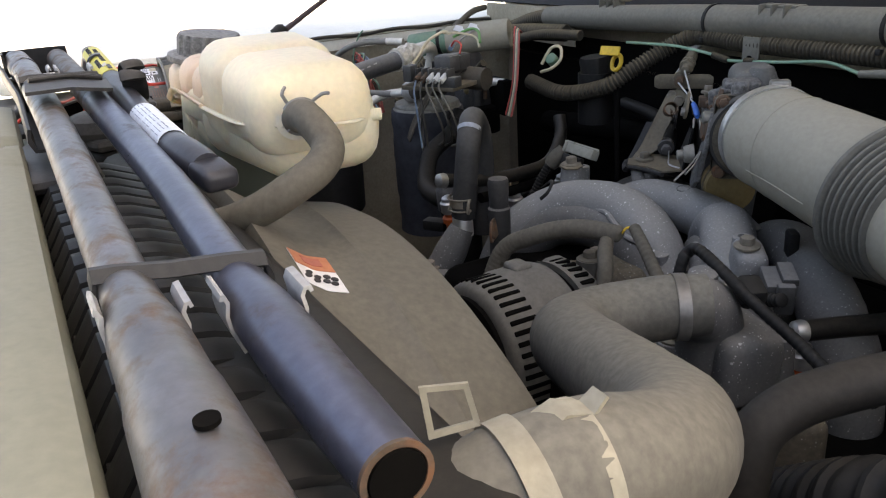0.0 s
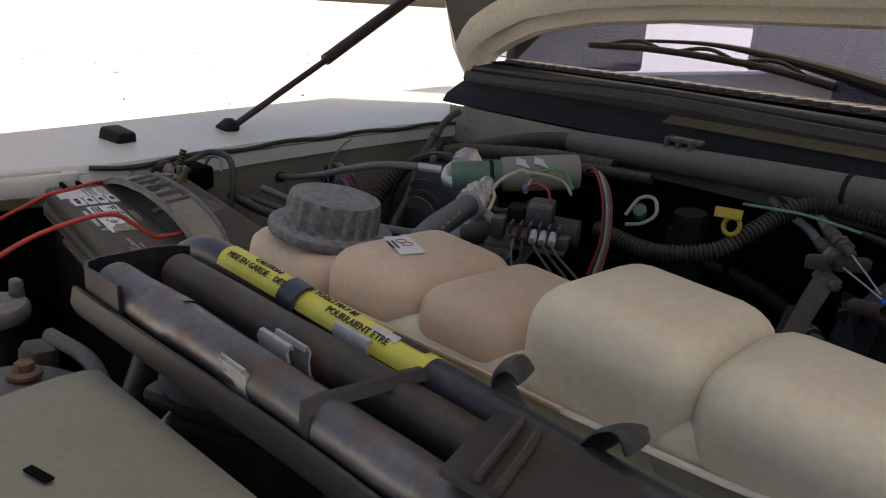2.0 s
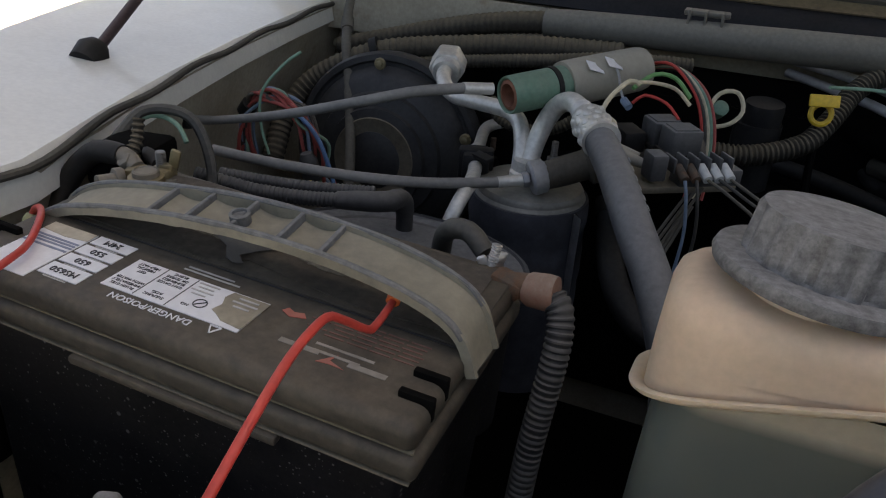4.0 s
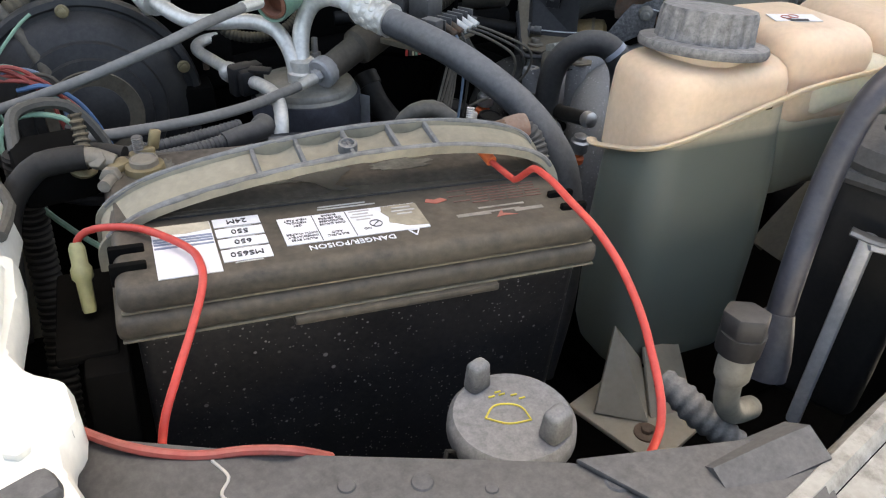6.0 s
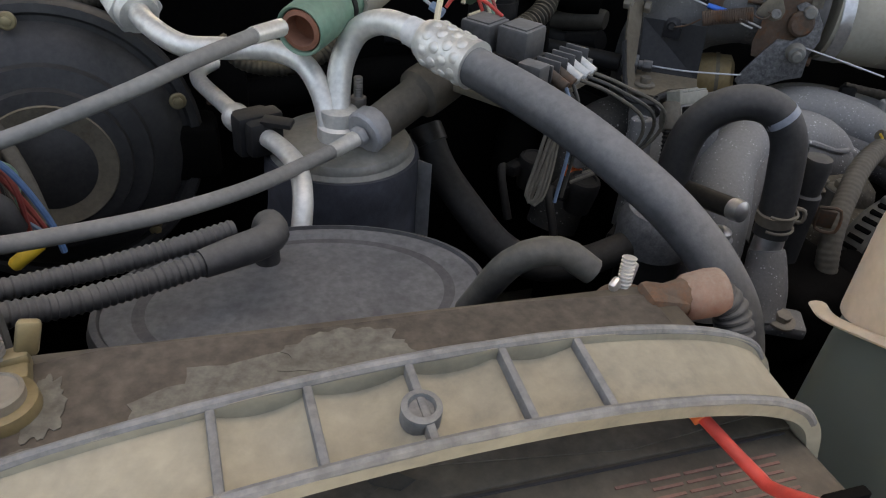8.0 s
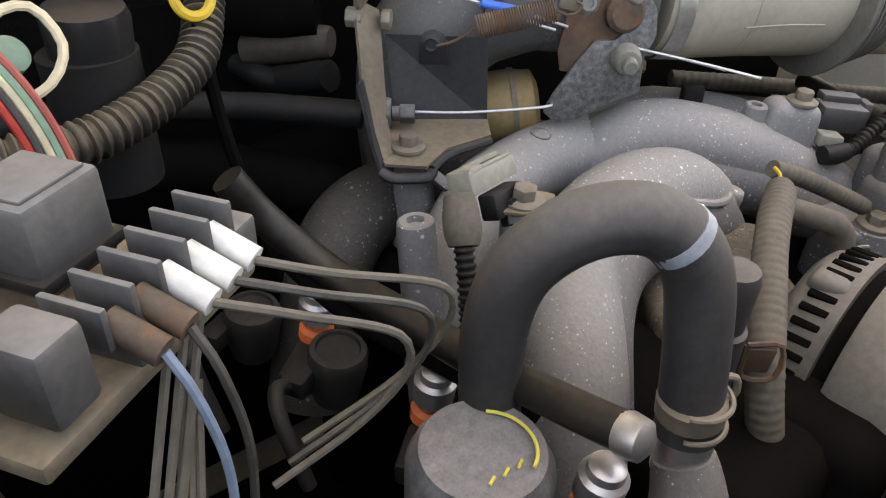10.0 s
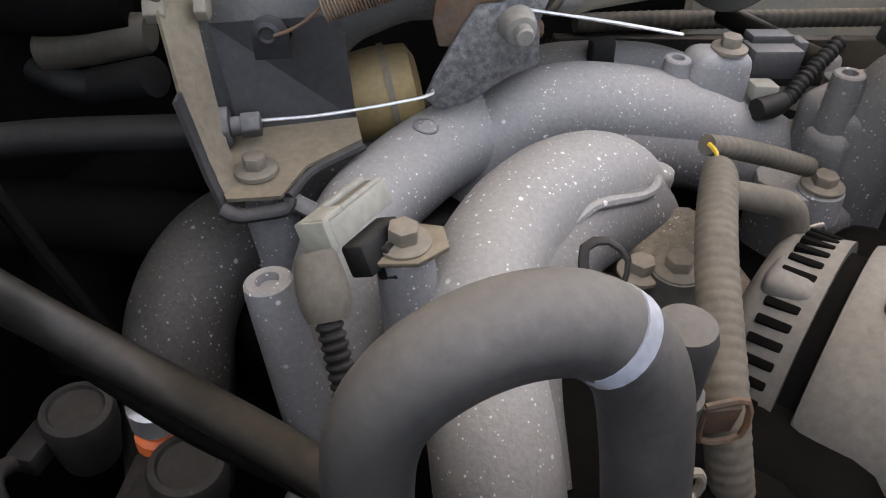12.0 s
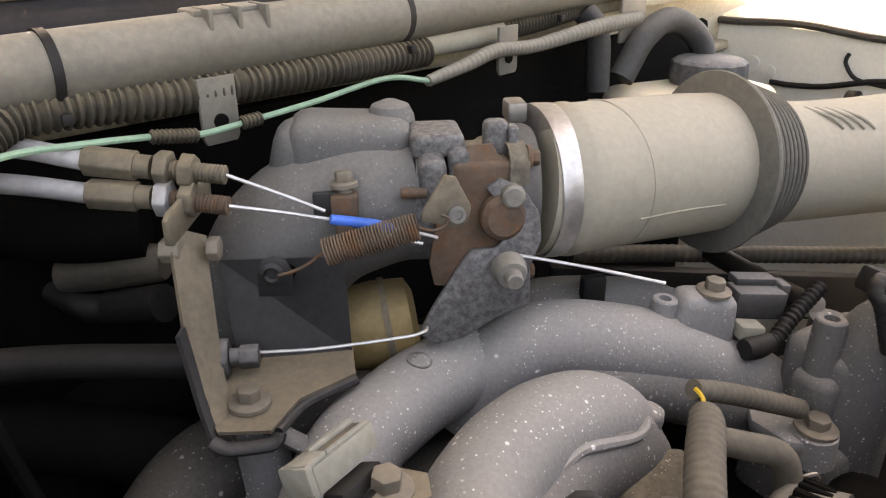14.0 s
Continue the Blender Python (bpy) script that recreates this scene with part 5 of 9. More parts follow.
def tank_box(x0, x1, y0, y1, rc, rows, n=9):
    """A blown tank section: rounded footprint carried up rows of (height, inset); a height may follow the parting line."""
    bm = bmesh.new()
    rings = []
    for h, inset in rows:
        ring = []
        r = max(0.002, rc - inset * 0.5)
        for cx, cy, a0 in ((x1 - inset - r, y1 - inset - r, 0.0), (x0 + inset + r, y1 - inset - r, 90), (x0 + inset + r, y0 + inset + r, 180), (x1 - inset - r, y0 + inset + r, 270)):
            for k in range(n):
                a = radians(a0 + 90 * k / (n - 1))
                x, y = cx + r * math.cos(a), cy + r * math.sin(a)
                ring.append(bm.verts.new((x, y, seam_z(x, y) if h is None else h + 0.0012 * noise.noise(Vector((x * 40, y * 40, h * 40))))))
        rings.append(ring)
    for a, b in zip(rings, rings[1:]):
        for k in range(len(a)):
            bm.faces.new((a[k], a[(k + 1) % len(a)], b[(k + 1) % len(a)], b[k]))
    bm.faces.new(rings[0]), bm.faces.new(rings[-1])
    return bm


def coolant_line(m, level, below):
    """Coolant shows through the plastic up to a level."""
    nt = m.node_tree
    bs = nt.nodes["Principled BSDF"]
    old = bs.inputs["Base Color"].links[0].from_socket
    pos = nt.nodes.new("ShaderNodeSeparateXYZ")
    nt.links.new(nt.nodes.new("ShaderNodeNewGeometry").outputs["Position"], pos.inputs[0])
    edge = nt.nodes.new("ShaderNodeMapRange")
    edge.inputs["From Min"].default_value, edge.inputs["From Max"].default_value = level + 0.002, level - 0.006
    nt.links.new(pos.outputs[2], edge.inputs["Value"])
    mx = nt.nodes.new("ShaderNodeMix")
    mx.data_type = "RGBA"
    nt.links.new(edge.outputs[0], mx.inputs[0])
    nt.links.new(old, mx.inputs[6])
    mx.inputs[7].default_value = (*below, 1)
    nt.links.new(mx.outputs[2], bs.inputs["Base Color"])
    return m


FILLED = coolant_line(mat("filled_tank_plastic", (0.56, 0.49, 0.36), 0.42, dust=0.2, var=0.12, through=0.3, bump=0.05, scale=6, grain=0.05), -0.008, (0.145, 0.158, 0.128))
part("neck_lobe", tank_box(0.341, 0.460, 0.054, 0.137, 0.027, [(None, 0.0), (0.012, 0.0005), (0.028, 0.0015), (0.035, 0.0035), (0.0395, 0.008), (0.0415, 0.015), (0.0425, 0.026)]), M["tan"], tk, "brown-stained translucent neck section")
part("lobe", rbox((0.493, 0.113, 0.020), (0.090, 0.104, 0.074), 0.022, (0, 2, 2), 5), M["tan"], tk, "tan-stained lobe")
part("lobe", rbox((0.576, 0.115, 0.025), (0.080, 0.098, 0.066), 0.020, (0, 2, 2), 5), M["tan"], tk, "tan-stained low lobe")
part("lobe", rbox((0.664, 0.117, 0.041), (0.098, 0.098, 0.084), 0.024, (0, 3, 3), 5), M["cream"], tk, "pale cream lobe")
part("lobe", rbox((0.756, 0.119, 0.046), (0.104, 0.086, 0.064), 0.024, (0, 4, 7), 5), M["cream"], tk, "pale cream end lobe")
part("saddle", rbox((0.63, 0.113, 0.026), (0.33, 0.090, 0.036), 0.014, (0, -5, 4), 4), M["cream"], tk)
part("lower_body", tank_box(0.3435, 0.474, 0.0565, 0.140, 0.026, [(-0.222, 0.030), (-0.220, 0.016), (-0.213, 0.006), (-0.195, 0.001), (-0.10, 0.0), (-0.05, 0.002), (-0.012, 0.006), (None, 0.007)]), FILLED, tk, "murky grey-green lower body")
part("lower_body", rbox((0.525, 0.114, -0.03), (0.150, 0.098, 0.085), 0.016, (0, -5, 2), 4, 0.9), FILLED, tk)
part("lower_body", rbox((0.695, 0.118, 0.016), (0.222, 0.090, 0.050), 0.020, (0, -5, 6), 4, 0.93), M["cream"], tk)
RIM = [(0.345, 0.137), (0.339, 0.124), (0.338, 0.100), (0.339, 0.076), (0.345, 0.061), (0.357, 0.0535), (0.376, 0.0520), (0.410, 0.0525), (0.440, 0.0530)]
part("seam", tube([(x, y, seam_z(x, y)) for x, y in RIM] + [(0.47, 0.0545, 0.0245), (0.56, 0.059, 0.0300), (0.66, 0.064, 0.034)], 0.0042, 10, 0.004, flat=0.45), M["tan"], tk, "moulded seam flange")
part("seam", tube([(0.66, 0.064, 0.034), (0.74, 0.072, 0.037), (0.785, 0.082, 0.039), (0.812, 0.104, 0.040), (0.811, 0.140, 0.037), (0.788, 0.162, 0.035)], 0.0026, 8, 0.006, flat=0.5), M["cream"], tk, "thin moulded seam")
CAPAX = (0.10, 0.10, 1)
part("filler_neck", lathe([(0.032, 0), (0.031, 0.012)], (0.399, 0.0995, 0.036), CAPAX), M["tan"], tk)
cp = part("cap", join(lathe([(0.030, -0.002), (0.0445, 0.000), (0.0455, 0.003), (0.0445, 0.0060), (0.0375, 0.0070)], (0.4005, 0.1005, 0.0435), CAPAX, 64), lathe([(0.0345, 0.006), (0.0345, 0.008, 1), (0.0335, 0.0255, 1), (0.0318, 0.0285), (0.026, 0.0292), (0.012, 0.0288), (0.001, 0.0288)], (0.4005, 0.1005, 0.0435), CAPAX, 120, 18, 0.06)), M["capworn"], tk, "dusty black ribbed screw cap")
tl_ = part("label", rbox((0.484, 0.104, 0.0578), (0.036, 0.017, 0.0006), 0, (0, 0, -18)), M["paper"], tk, "small white warning label", smooth=0)
part("symbol", join(*[tube([(0.482 + x + 0.0035 * math.cos(a), 0.106 + 0.0035 * math.sin(a), 0.0583) for a in np.linspace(0, 6.283, 18)], 0.0004, 6, 0.002, False) for x in (-0.004, 0.003)]), M["redprint"], tl_)
bars([(0, 0, 0.016), (0, -0.003, 0.014)], pose(0.482, 0.0985, 0.0583, 0, 0, -18), M["ink"], tl_, h=0.0012)
# two webs spreading down to the foot
for q4 in (((0.343, 0.066, -0.165), (0.368, 0.056, -0.200), (0.352, 0.016, -0.2275), (0.318, 0.040, -0.2275)), ((0.368, 0.0545, -0.185), (0.408, 0.060, -0.195), (0.398, 0.016, -0.2275), (0.358, 0.018, -0.2275))):
    web = bmesh.new()
    web.faces.new([web.verts.new(q) for q in q4])
    part("gusset", thicken(web, 0.003), M["milky"], tk, "dusty translucent web")
part("foot", rbox((0.358, 0.030, -0.230), (0.085, 0.085, 0.005), 0.0015, (0, 0, 20)), M["milky"], tk)
part("foot_bolt", bolt((0.345, 0.006, -0.227), (0, 0, 1), 0.005, 0.004, 2.0), M["rusty"], tk)
part("outlet", lathe([(0.011, 0), (0.011, 0.012), (0.0125, 0.013), (0.0125, 0.016)], (0.798, 0.111, 0.041), (0.9, -0.3, 0.15)), M["cream"], tk)
part("side_nub", lathe([(0.005, 0), (0.004, 0.012)], (0.79, 0.158, 0.036), (0.2, 1, 0)), M["cream"], tk)

th = thing("overflow_hose", (0.85, 0.11, 0.0), "grey rubber hose from the reservoir held by a spring clip", "hose")
part("hose", tube([(0.808, 0.108, 0.043), (0.828, 0.107, 0.049), (0.845, 0.109, 0.048), (0.860, 0.114, 0.036), (0.872, 0.106, 0.027), (0.876, 0.088, 0.018), (0.868, 0.068, 0.006), (0.850, 0.050, -0.004), (0.83, 0.038, -0.010)], 0.0100, 20, 0.004), M["tape"], th)
part("spring_clip", join(tube([(0.822 + 0.003 * math.sin(a), 0.108 + 0.0110 * math.cos(a), 0.047 + 0.0110 * math.sin(a)) for a in np.linspace(-2.4, 2.6, 20)], 0.0016, 6, 0.003), tube([(0.823, 0.102, 0.0545), (0.823, 0.098, 0.062), (0.820, 0.101, 0.066)], 0.0012, 6), tube([(0.823, 0.114, 0.0545), (0.826, 0.122, 0.060), (0.829, 0.126, 0.0605)], 0.0012, 6)), M["steel"], th, "steel spring clip")

# ---- round the battery ----
sd_ = thing("splash_shield", (0.15, -0.15, -0.12), "cracked dusty black plastic shield in front of the battery", "shield")
part("sheet", join(plate([(-0.03, -0.046), (0.056, -0.090), (0.158, -0.133), (0.176, -0.142), (0.205, -0.148), (0.235, -0.155), (0.262, -0.160), (0.268, -0.172), (0.20, -0.30), (-0.10, -0.30), (-0.10, -0.05)], 0.004, pose(0, 0, -0.039), 0.001), plate([(0.166, -0.138), (0.246, -0.156), (0.262, -0.175), (0.225, -0.235)], 0.003, pose(0, 0, -0.0345), 0.0008)), M["shield"], sd_)
part("upturned_flap", sweep([(-0.012, 0.0), (0.0, 0.010), (0.014, 0.004), (0.014, 0.002), (0.0, 0.007), (-0.012, -0.003)], [(0.215, -0.165, -0.038), (0.245, -0.164, -0.035), (0.266, -0.164, -0.033)]), M["shield"], sd_)
part("crack", tube([(0.026, -0.083, -0.0346), (0.031, -0.094, -0.0345), (0.027, -0.102, -0.0345), (0.032, -0.112, -0.0345), (0.022, -0.124, -0.0345), (0.024, -0.14, -0.0345)], 0.0007, 6, 0.002), M["greyprint"], sd_, "pale crack in the plastic")
for x, y, r in ((0.074, -0.115, 0.004), (0.103, -0.124, 0.005), (0.178, -0.152, 0.006), (0.217, -0.172, 0.007), (0.128, -0.137, 0.003)):
    part("dimple", lathe([(r, 0), (r * 0.85, 0.0010), (r * 0.3, 0.0012)], (x, y, -0.0352)), M["shield"], sd_)
part("push_clip", lathe([(0.014, 0), (0.0135, 0.0018), (0.009, 0.0022), (0.0085, 0.0012), (0.004, 0.0012), (0.0035, 0.003)], (0.118, -0.158, -0.0352)), M["shield"], sd_)

wc = thing("washer_filler", (0.165, -0.086, -0.14), "grey washer filler cap with a yellow windscreen symbol", "filler cap")
part("neck", lathe([(0.024, -0.08), (0.024, -0.012)], (0.165, -0.086, -0.055)), M["black"], wc)
cap_ = part("cap", lathe([(0.031, -0.013), (0.032, -0.010), (0.0315, -0.003), (0.029, 0.0), (0.001, 0.0005)], (0.165, -0.086, -0.055), (0, 0, 1), 40), M["cap"], wc)
part("tab", rbox((0.157, -0.062, -0.0475), (0.011, 0.0085, 0.017), 0.003, (0, 0, 20), 3, 1.2), M["cap"], wc)
part("tab", rbox((0.178, -0.105, -0.0475), (0.013, 0.0095, 0.017), 0.003, (0, 0, 20), 3, 1.2), M["cap"], wc)
W0 = Vector((0.163, -0.085, -0.0542))


def wsp(u, v):
    return tuple(W0 + Vector((u * 0.92 + v * 0.4, -0.4 * u + v * 0.92, 0)))


part("washer_symbol", join(tube([wsp(-0.011, -0.004), wsp(-0.007, 0.004), wsp(0.0, 0.006), wsp(0.007, 0.004), wsp(0.011, -0.004)], 0.0005, 6, 0.002), tube([wsp(-0.011, -0.004), wsp(0.0, -0.007), wsp(0.011, -0.004)], 0.0005, 6, 0.002), *[tube([wsp(u, v), wsp(u + 0.003, v + 0.0012)], 0.0005, 6) for u, v in ((-0.009, 0.010), (-0.004, 0.012), (0.002, 0.012), (-0.006, 0.0135), (0.006, 0.010))]), mat("yellow_paint", (0.55, 0.45, 0.05), 0.5, dust=0.2), cap_, "yellow windscreen washer symbol")
part("tether", tube([(0.135, -0.09, -0.068), (0.128, -0.092, -0.060), (0.126, -0.095, -0.075)], 0.0012, 6), M["black"], wc)

hm = thing("headlamp_mount", (-0.06, -0.05, -0.1), "cream painted headlamp mounting bracket with a bolt", "headlamp bracket")
part("bracket", plate([(-0.060, 0.055), (-0.043, 0.045), (-0.040, 0.010), (-0.042, -0.030), (-0.034, -0.046), (-0.020, -0.056), (-0.016, -0.080), (-0.022, -0.090), (-0.020, -0.105), (-0.012, -0.125), (-0.012, -0.17), (-0.20, -0.20), (-0.22, 0.03), (-0.14, 0.06)], 0.026, pose(0, 0, -0.022, 0, 0, 0), 0.006), M["paint"], hm)
part("rib", tube([(-0.050, 0.03, 0.005), (-0.048, -0.02, 0.006), (-0.052, -0.06, 0.005), (-0.06, -0.085, 0.005)], 0.0035, 8), M["paint"], hm)
part("bolt", bolt((-0.036, -0.092, 0.004), (0.1, -0.2, 1), 0.005, 0.004, 2.3), M["paint"], hm)
part("connector", rbox((-0.036, -0.118, 0.006), (0.03, 0.014, 0.010), 0.004, (0, 0, 24)), M["shield"], hm)

br_ = thing("support_brace", (0.33, -0.15, -0.08), "white painted support brace with chipped grey primer", "brace")
BR = mat("chipped_white_paint", (0.27, 0.265, 0.24), 0.45, dust=0.35, dust_color=(0.24, 0.225, 0.19), rust=0.65, rust_color=(0.10, 0.095, 0.085), scale=20, cut=0.48, grain=0.1, top=0.0)
RUN = [(0.19, -0.226, -0.037), (0.255, -0.207, -0.037), (0.33, -0.184, -0.035), (0.44, -0.152, -0.031)]
part("rolled_edge", sweep([(-0.030, 0.0), (-0.026, 0.006), (-0.020, 0.006), (-0.016, 0.0), (-0.018, -0.010), (-0.030, -0.010)], RUN), BR, br_, "chipped white rolled edge")
part("flat", sweep([(-0.0155, 0.0), (0.01, -0.003), (0.045, -0.012), (0.045, -0.018), (-0.0155, -0.008)], RUN), BR, br_)
for k, (x, y) in enumerate(((0.300, -0.205), (0.345, -0.190))):
    part("bare_patch", lathe([(0.016, -0.0008), (0.0155, 0.0006), (0.004, 0.0008)], (x, y, -0.0375 + 0.002 * k), (0.05, -0.22, 1), 14), M["shield"], br_, "bare grey patch")

ac = thing("service_port", (0.30, -0.07, -0.13), "black capped aluminium service port and curved pipe", "service port")
part("cap", join(plate(hexagon(0.0135), 0.014, frame_to((0.310, -0.080, -0.050), (0.05, 0.1, 1)), 0.002), lathe([(0.0125, -0.012), (0.0130, 0.002)], (0.310, -0.080, -0.050))), M["carrierm"], ac, "black hex cap")
part("pipe", tube([(0.309, -0.082, -0.062, 0.010), (0.308, -0.083, -0.078, 0.010), (0.308, -0.083, -0.082, 0.0075), (0.311, -0.083, -0.100, 0.0075), (0.326, -0.078, -0.118, 0.0075), (0.35, -0.07, -0.130, 0.0075)], n=14), M["dullalloy"], ac)
part("crimped_fitting", tube([(0.300, -0.04, -0.115, 0.0085), (0.306, -0.055, -0.120, 0.0105), (0.314, -0.068, -0.128, 0.0105), (0.33, -0.085, -0.14, 0.0085)], n=12, ridges=0.007, depth=0.12), M["cap"], ac)

jk = thing("screw_jack", (0.48, -0.02, -0.2), "dusty grey screw jack strapped beside the radiator", "jack")
part("head", join(lathe([(0.042, 0), (0.044, 0.006), (0.040, 0.016), (0.028, 0.020), (0.016, 0.020), (0.015, 0.014)], (0.488, -0.012, -0.005)), rbox((0.488, -0.012, -0.010), (0.085, 0.07, 0.012), 0.006, (0, 0, 25))), M["shield"], jk)
part("body", rbox((0.495, -0.012, -0.11), (0.072, 0.066, 0.19), 0.010, (0, 0, 28), 3), M["black"], jk)
part("frame", join(rbox((0.443, -0.040, -0.12), (0.009, 0.010, 0.16), 0.003, (0, 6, 25)), tube([(0.444, -0.043, -0.045), (0.462, -0.055, -0.047), (0.50, -0.065, -0.048)], 0.005, 8, flat=0.4)), M["clip"], jk)
part("strap_clamp", join(tube([(0.440, -0.030, -0.040), (0.452, -0.045, -0.043), (0.475, -0.056, -0.044), (0.51, -0.058, -0.044)], 0.005, 8, flat=0.5), tube([(0.455, -0.055, -0.042), (0.49, -0.064, -0.043)], 0.004, 10, ridges=0.003)), M["steel"], jk)
part("grip_sleeve", lathe([(0.0130, 0), (0.0135, 0.012), (0.0118, 0.030), (0.0095, 0.045)], (0.3715, -0.0565, -0.122), (0.16, 0.24, 0.95)), M["poleblack"], ch, "moulded black sleeve")

# ---- behind the battery: refrigerant lines, accumulator, relays ----
acc = thing("accumulator", (0.19, 0.43, -0.28), "aluminium accumulator canister wrapped in black foam", "accumulator")
part("top", lathe([(0.052, -0.022), (0.053, -0.012), (0.0505, -0.009), (0.0505, -0.006), (0.0485, -0.003), (0.036, 0.000), (0.016, 0.001)], (0.190, 0.432, -0.072), n=44), M["dullalloy"], acc, "dusty dull aluminium lid")
part("foam_wrap", join(tube([(0.190, 0.432, -0.0845, 0.0545), (0.190, 0.432, -0.10, 0.0560), (0.190, 0.432, -0.17, 0.057), (0.190, 0.432, -0.28, 0.055)], n=40, step=0.01, wobble=0.05)), mat("quilted_foam_wrap", (0.028, 0.030, 0.038), 0.8, dust=0.3, dust_color=(0.13, 0.13, 0.135), scale=60, bump=0.8, fine=90, var=0.3, top=0.2), acc, "dark quilted foam wrap")
part("fitting_block", join(lathe([(0.0155, -0.004), (0.0155, 0.010), (0.013, 0.012), (0.013, 0.022), (0.0115, 0.023)], (0.186, 0.425, -0.072)), rbox((0.197, 0.44, -0.066), (0.02, 0.02, 0.014), 0.003)), M["alloy"], acc)
part("stud", join(tube([(0.205, 0.447, -0.07), (0.205, 0.447, -0.036)], 0.0035, 10, ridges=0.002), plate(hexagon(0.0065), 0.007, pose(0.205, 0.447, -0.058), 0.0008)), M["steel"], acc)
rf = thing("foil_strip", (0.243, 0.40, -0.2), "torn shiny foil insulation hanging beside the canister", "foil")
fo = loft([[(0.240 + 0.004 * noise.noise(Vector((k, 0, 3))), 0.405 - 0.004 * noise.noise(Vector((k, 2, 0))), -0.085 - 0.006 * k), (0.248 + 0.003 * noise.noise(Vector((k, 5, 3))), 0.398 + 0.005 * noise.noise(Vector((k, 9, 1))), -0.086 - 0.006 * k)] for k in range(18)])
part("foil", thicken(fo, 0.0004), M["bare"], rf, smooth=10)

sl = thing("suction_line", (0.25, 0.38, -0.1), "bright aluminium suction pipe crimped to a thick black hose", "refrigerant hose")
part("pipe", tube([(0.186, 0.426, -0.060), (0.188, 0.436, -0.040), (0.193, 0.442, -0.020), (0.203, 0.441, -0.001), (0.217, 0.430, 0.0085), (0.231, 0.412, 0.0085), (0.240, 0.398, 0.0055)], 0.0088, 18, 0.004), M["alloy"], sl)
part("sleeve", tube([(0.231, 0.412, 0.0082, 0.0098), (0.239, 0.400, 0.006, 0.0102)], n=18), mat("white_tape", (0.75, 0.74, 0.70), 0.5, dust=0.15), sl, "white tape sleeve")
part("crimp", tube([(0.238, 0.401, 0.006, 0.0125), (0.243, 0.393, 0.0045, 0.0152), (0.250, 0.381, 0.0025, 0.0148), (0.256, 0.371, 0.001, 0.0155), (0.260, 0.3635, 0.0, 0.0158)], n=22, wobble=0.10, step=0.0025), M["alloy"], sl, "dimpled aluminium crimp")
part("hose", tube([(0.257, 0.368, 0.0, 0.0128), (0.275, 0.328, -0.004, 0.0130), (0.292, 0.287, -0.0095, 0.0130), (0.310, 0.250, -0.021, 0.0130), (0.328, 0.222, -0.037, 0.0130), (0.344, 0.198, -0.060, 0.0130), (0.355, 0.182, -0.09, 0.0130), (0.360, 0.17, -0.15, 0.0130), (0.356, 0.162, -0.21, 0.0130), (0.340, 0.155, -0.29, 0.0130)], n=24, step=0.005), M["hose"], sl, "thick black refrigerant hose")
q0, q1 = Vector((0.2415, 0.3955, 0.005)), Vector((0.2585, 0.3665, 0.0005))
ax = (q1 - q0).normalized()
u1 = ax.cross(Vector((0, 0, 1))).normalized()
u2 = u1.cross(ax)
for j in range(4):
    for k in range(9):
        w = 2 * math.pi * (k + 0.5 * (j % 2)) / 9
        rd_ = u1 * math.cos(w) + u2 * math.sin(w)
        part("dimple", lathe([(0.0040, 0), (0.0036, 0.0012), (0.0020, 0.0022), (0.0004, 0.0025)], tuple(q0.lerp(q1, (j + 0.5) / 4) + rd_ * 0.0142), tuple(rd_), 10), M["alloy"], sl)
hdir = (Vector((0.310, 0.250, -0.021)) - Vector((0.275, 0.328, -0.004))).normalized()
for k in range(6):
    q = Vector((0.275, 0.328, -0.004)).lerp(Vector((0.310, 0.250, -0.021)), 0.1 + 0.14 * k) + Vector((0.010, 0.004, 0.0085))
    mm = Matrix((hdir, Vector((0.65, 0.3, 0.68)).normalized().cross(hdir).normalized(), Vector((0.65, 0.3, 0.68)).normalized())).transposed().to_4x4()
    mm.translation = q
    bars([(0, 0, 0.006)], mm, M["clip"], sl, "print_mark", 0.0018)

ll = thing("liquid_line", (0.1, 0.46, -0.06), "aluminium refrigerant pipe with a large union nut", "refrigerant pipe", "refrigerant pipes")
part("pipe", tube([(0.179, 0.425, -0.062), (0.176, 0.436, -0.042), (0.167, 0.452, -0.026), (0.148, 0.468, -0.021), (0.115, 0.474, -0.020), (0.088, 0.478, -0.018), (0.068, 0.500, -0.010), (0.058, 0.535, -0.006)], 0.0078, 16, 0.005), M["alloy"], ll)
part("union_nut", join(plate(hexagon(0.020), 0.026, frame_to((0.060, 0.528, -0.008), (-0.25, 0.9, 0.2)), 0.002), lathe([(0.014, -0.008), (0.016, 0)], (0.060, 0.528, -0.008), (-0.25, 0.9, 0.2))), M["alloy"], ll)
l2 = thing("liquid_line", (0.13, 0.42, -0.1), "thin aluminium pipe with a black spring-lock coupling", "refrigerant pipe", "refrigerant pipes")
part("pipe", tube([(0.125, 0.60, -0.075), (0.107, 0.590, -0.075), (0.098, 0.565, -0.076), (0.112, 0.505, -0.073), (0.128, 0.448, -0.070), (0.141, 0.408, -0.066), (0.148, 0.376, -0.066), (0.147, 0.352, -0.076), (0.142, 0.338, -0.10), (0.138, 0.33, -0.14)], 0.0066, 14, 0.005), M["alloy"], l2)
part("coupling", join(rbox((0.131, 0.440, -0.069), (0.026, 0.034, 0.026), 0.004, (0, 0, 18)), rbox((0.131, 0.440, -0.069), (0.034, 0.016, 0.030), 0.003, (0, 0, 18)), rbox((0.143, 0.424, -0.056), (0.022, 0.010, 0.004), 0.001, (10, 0, -30))), M["black"], l2, "black plastic coupling")
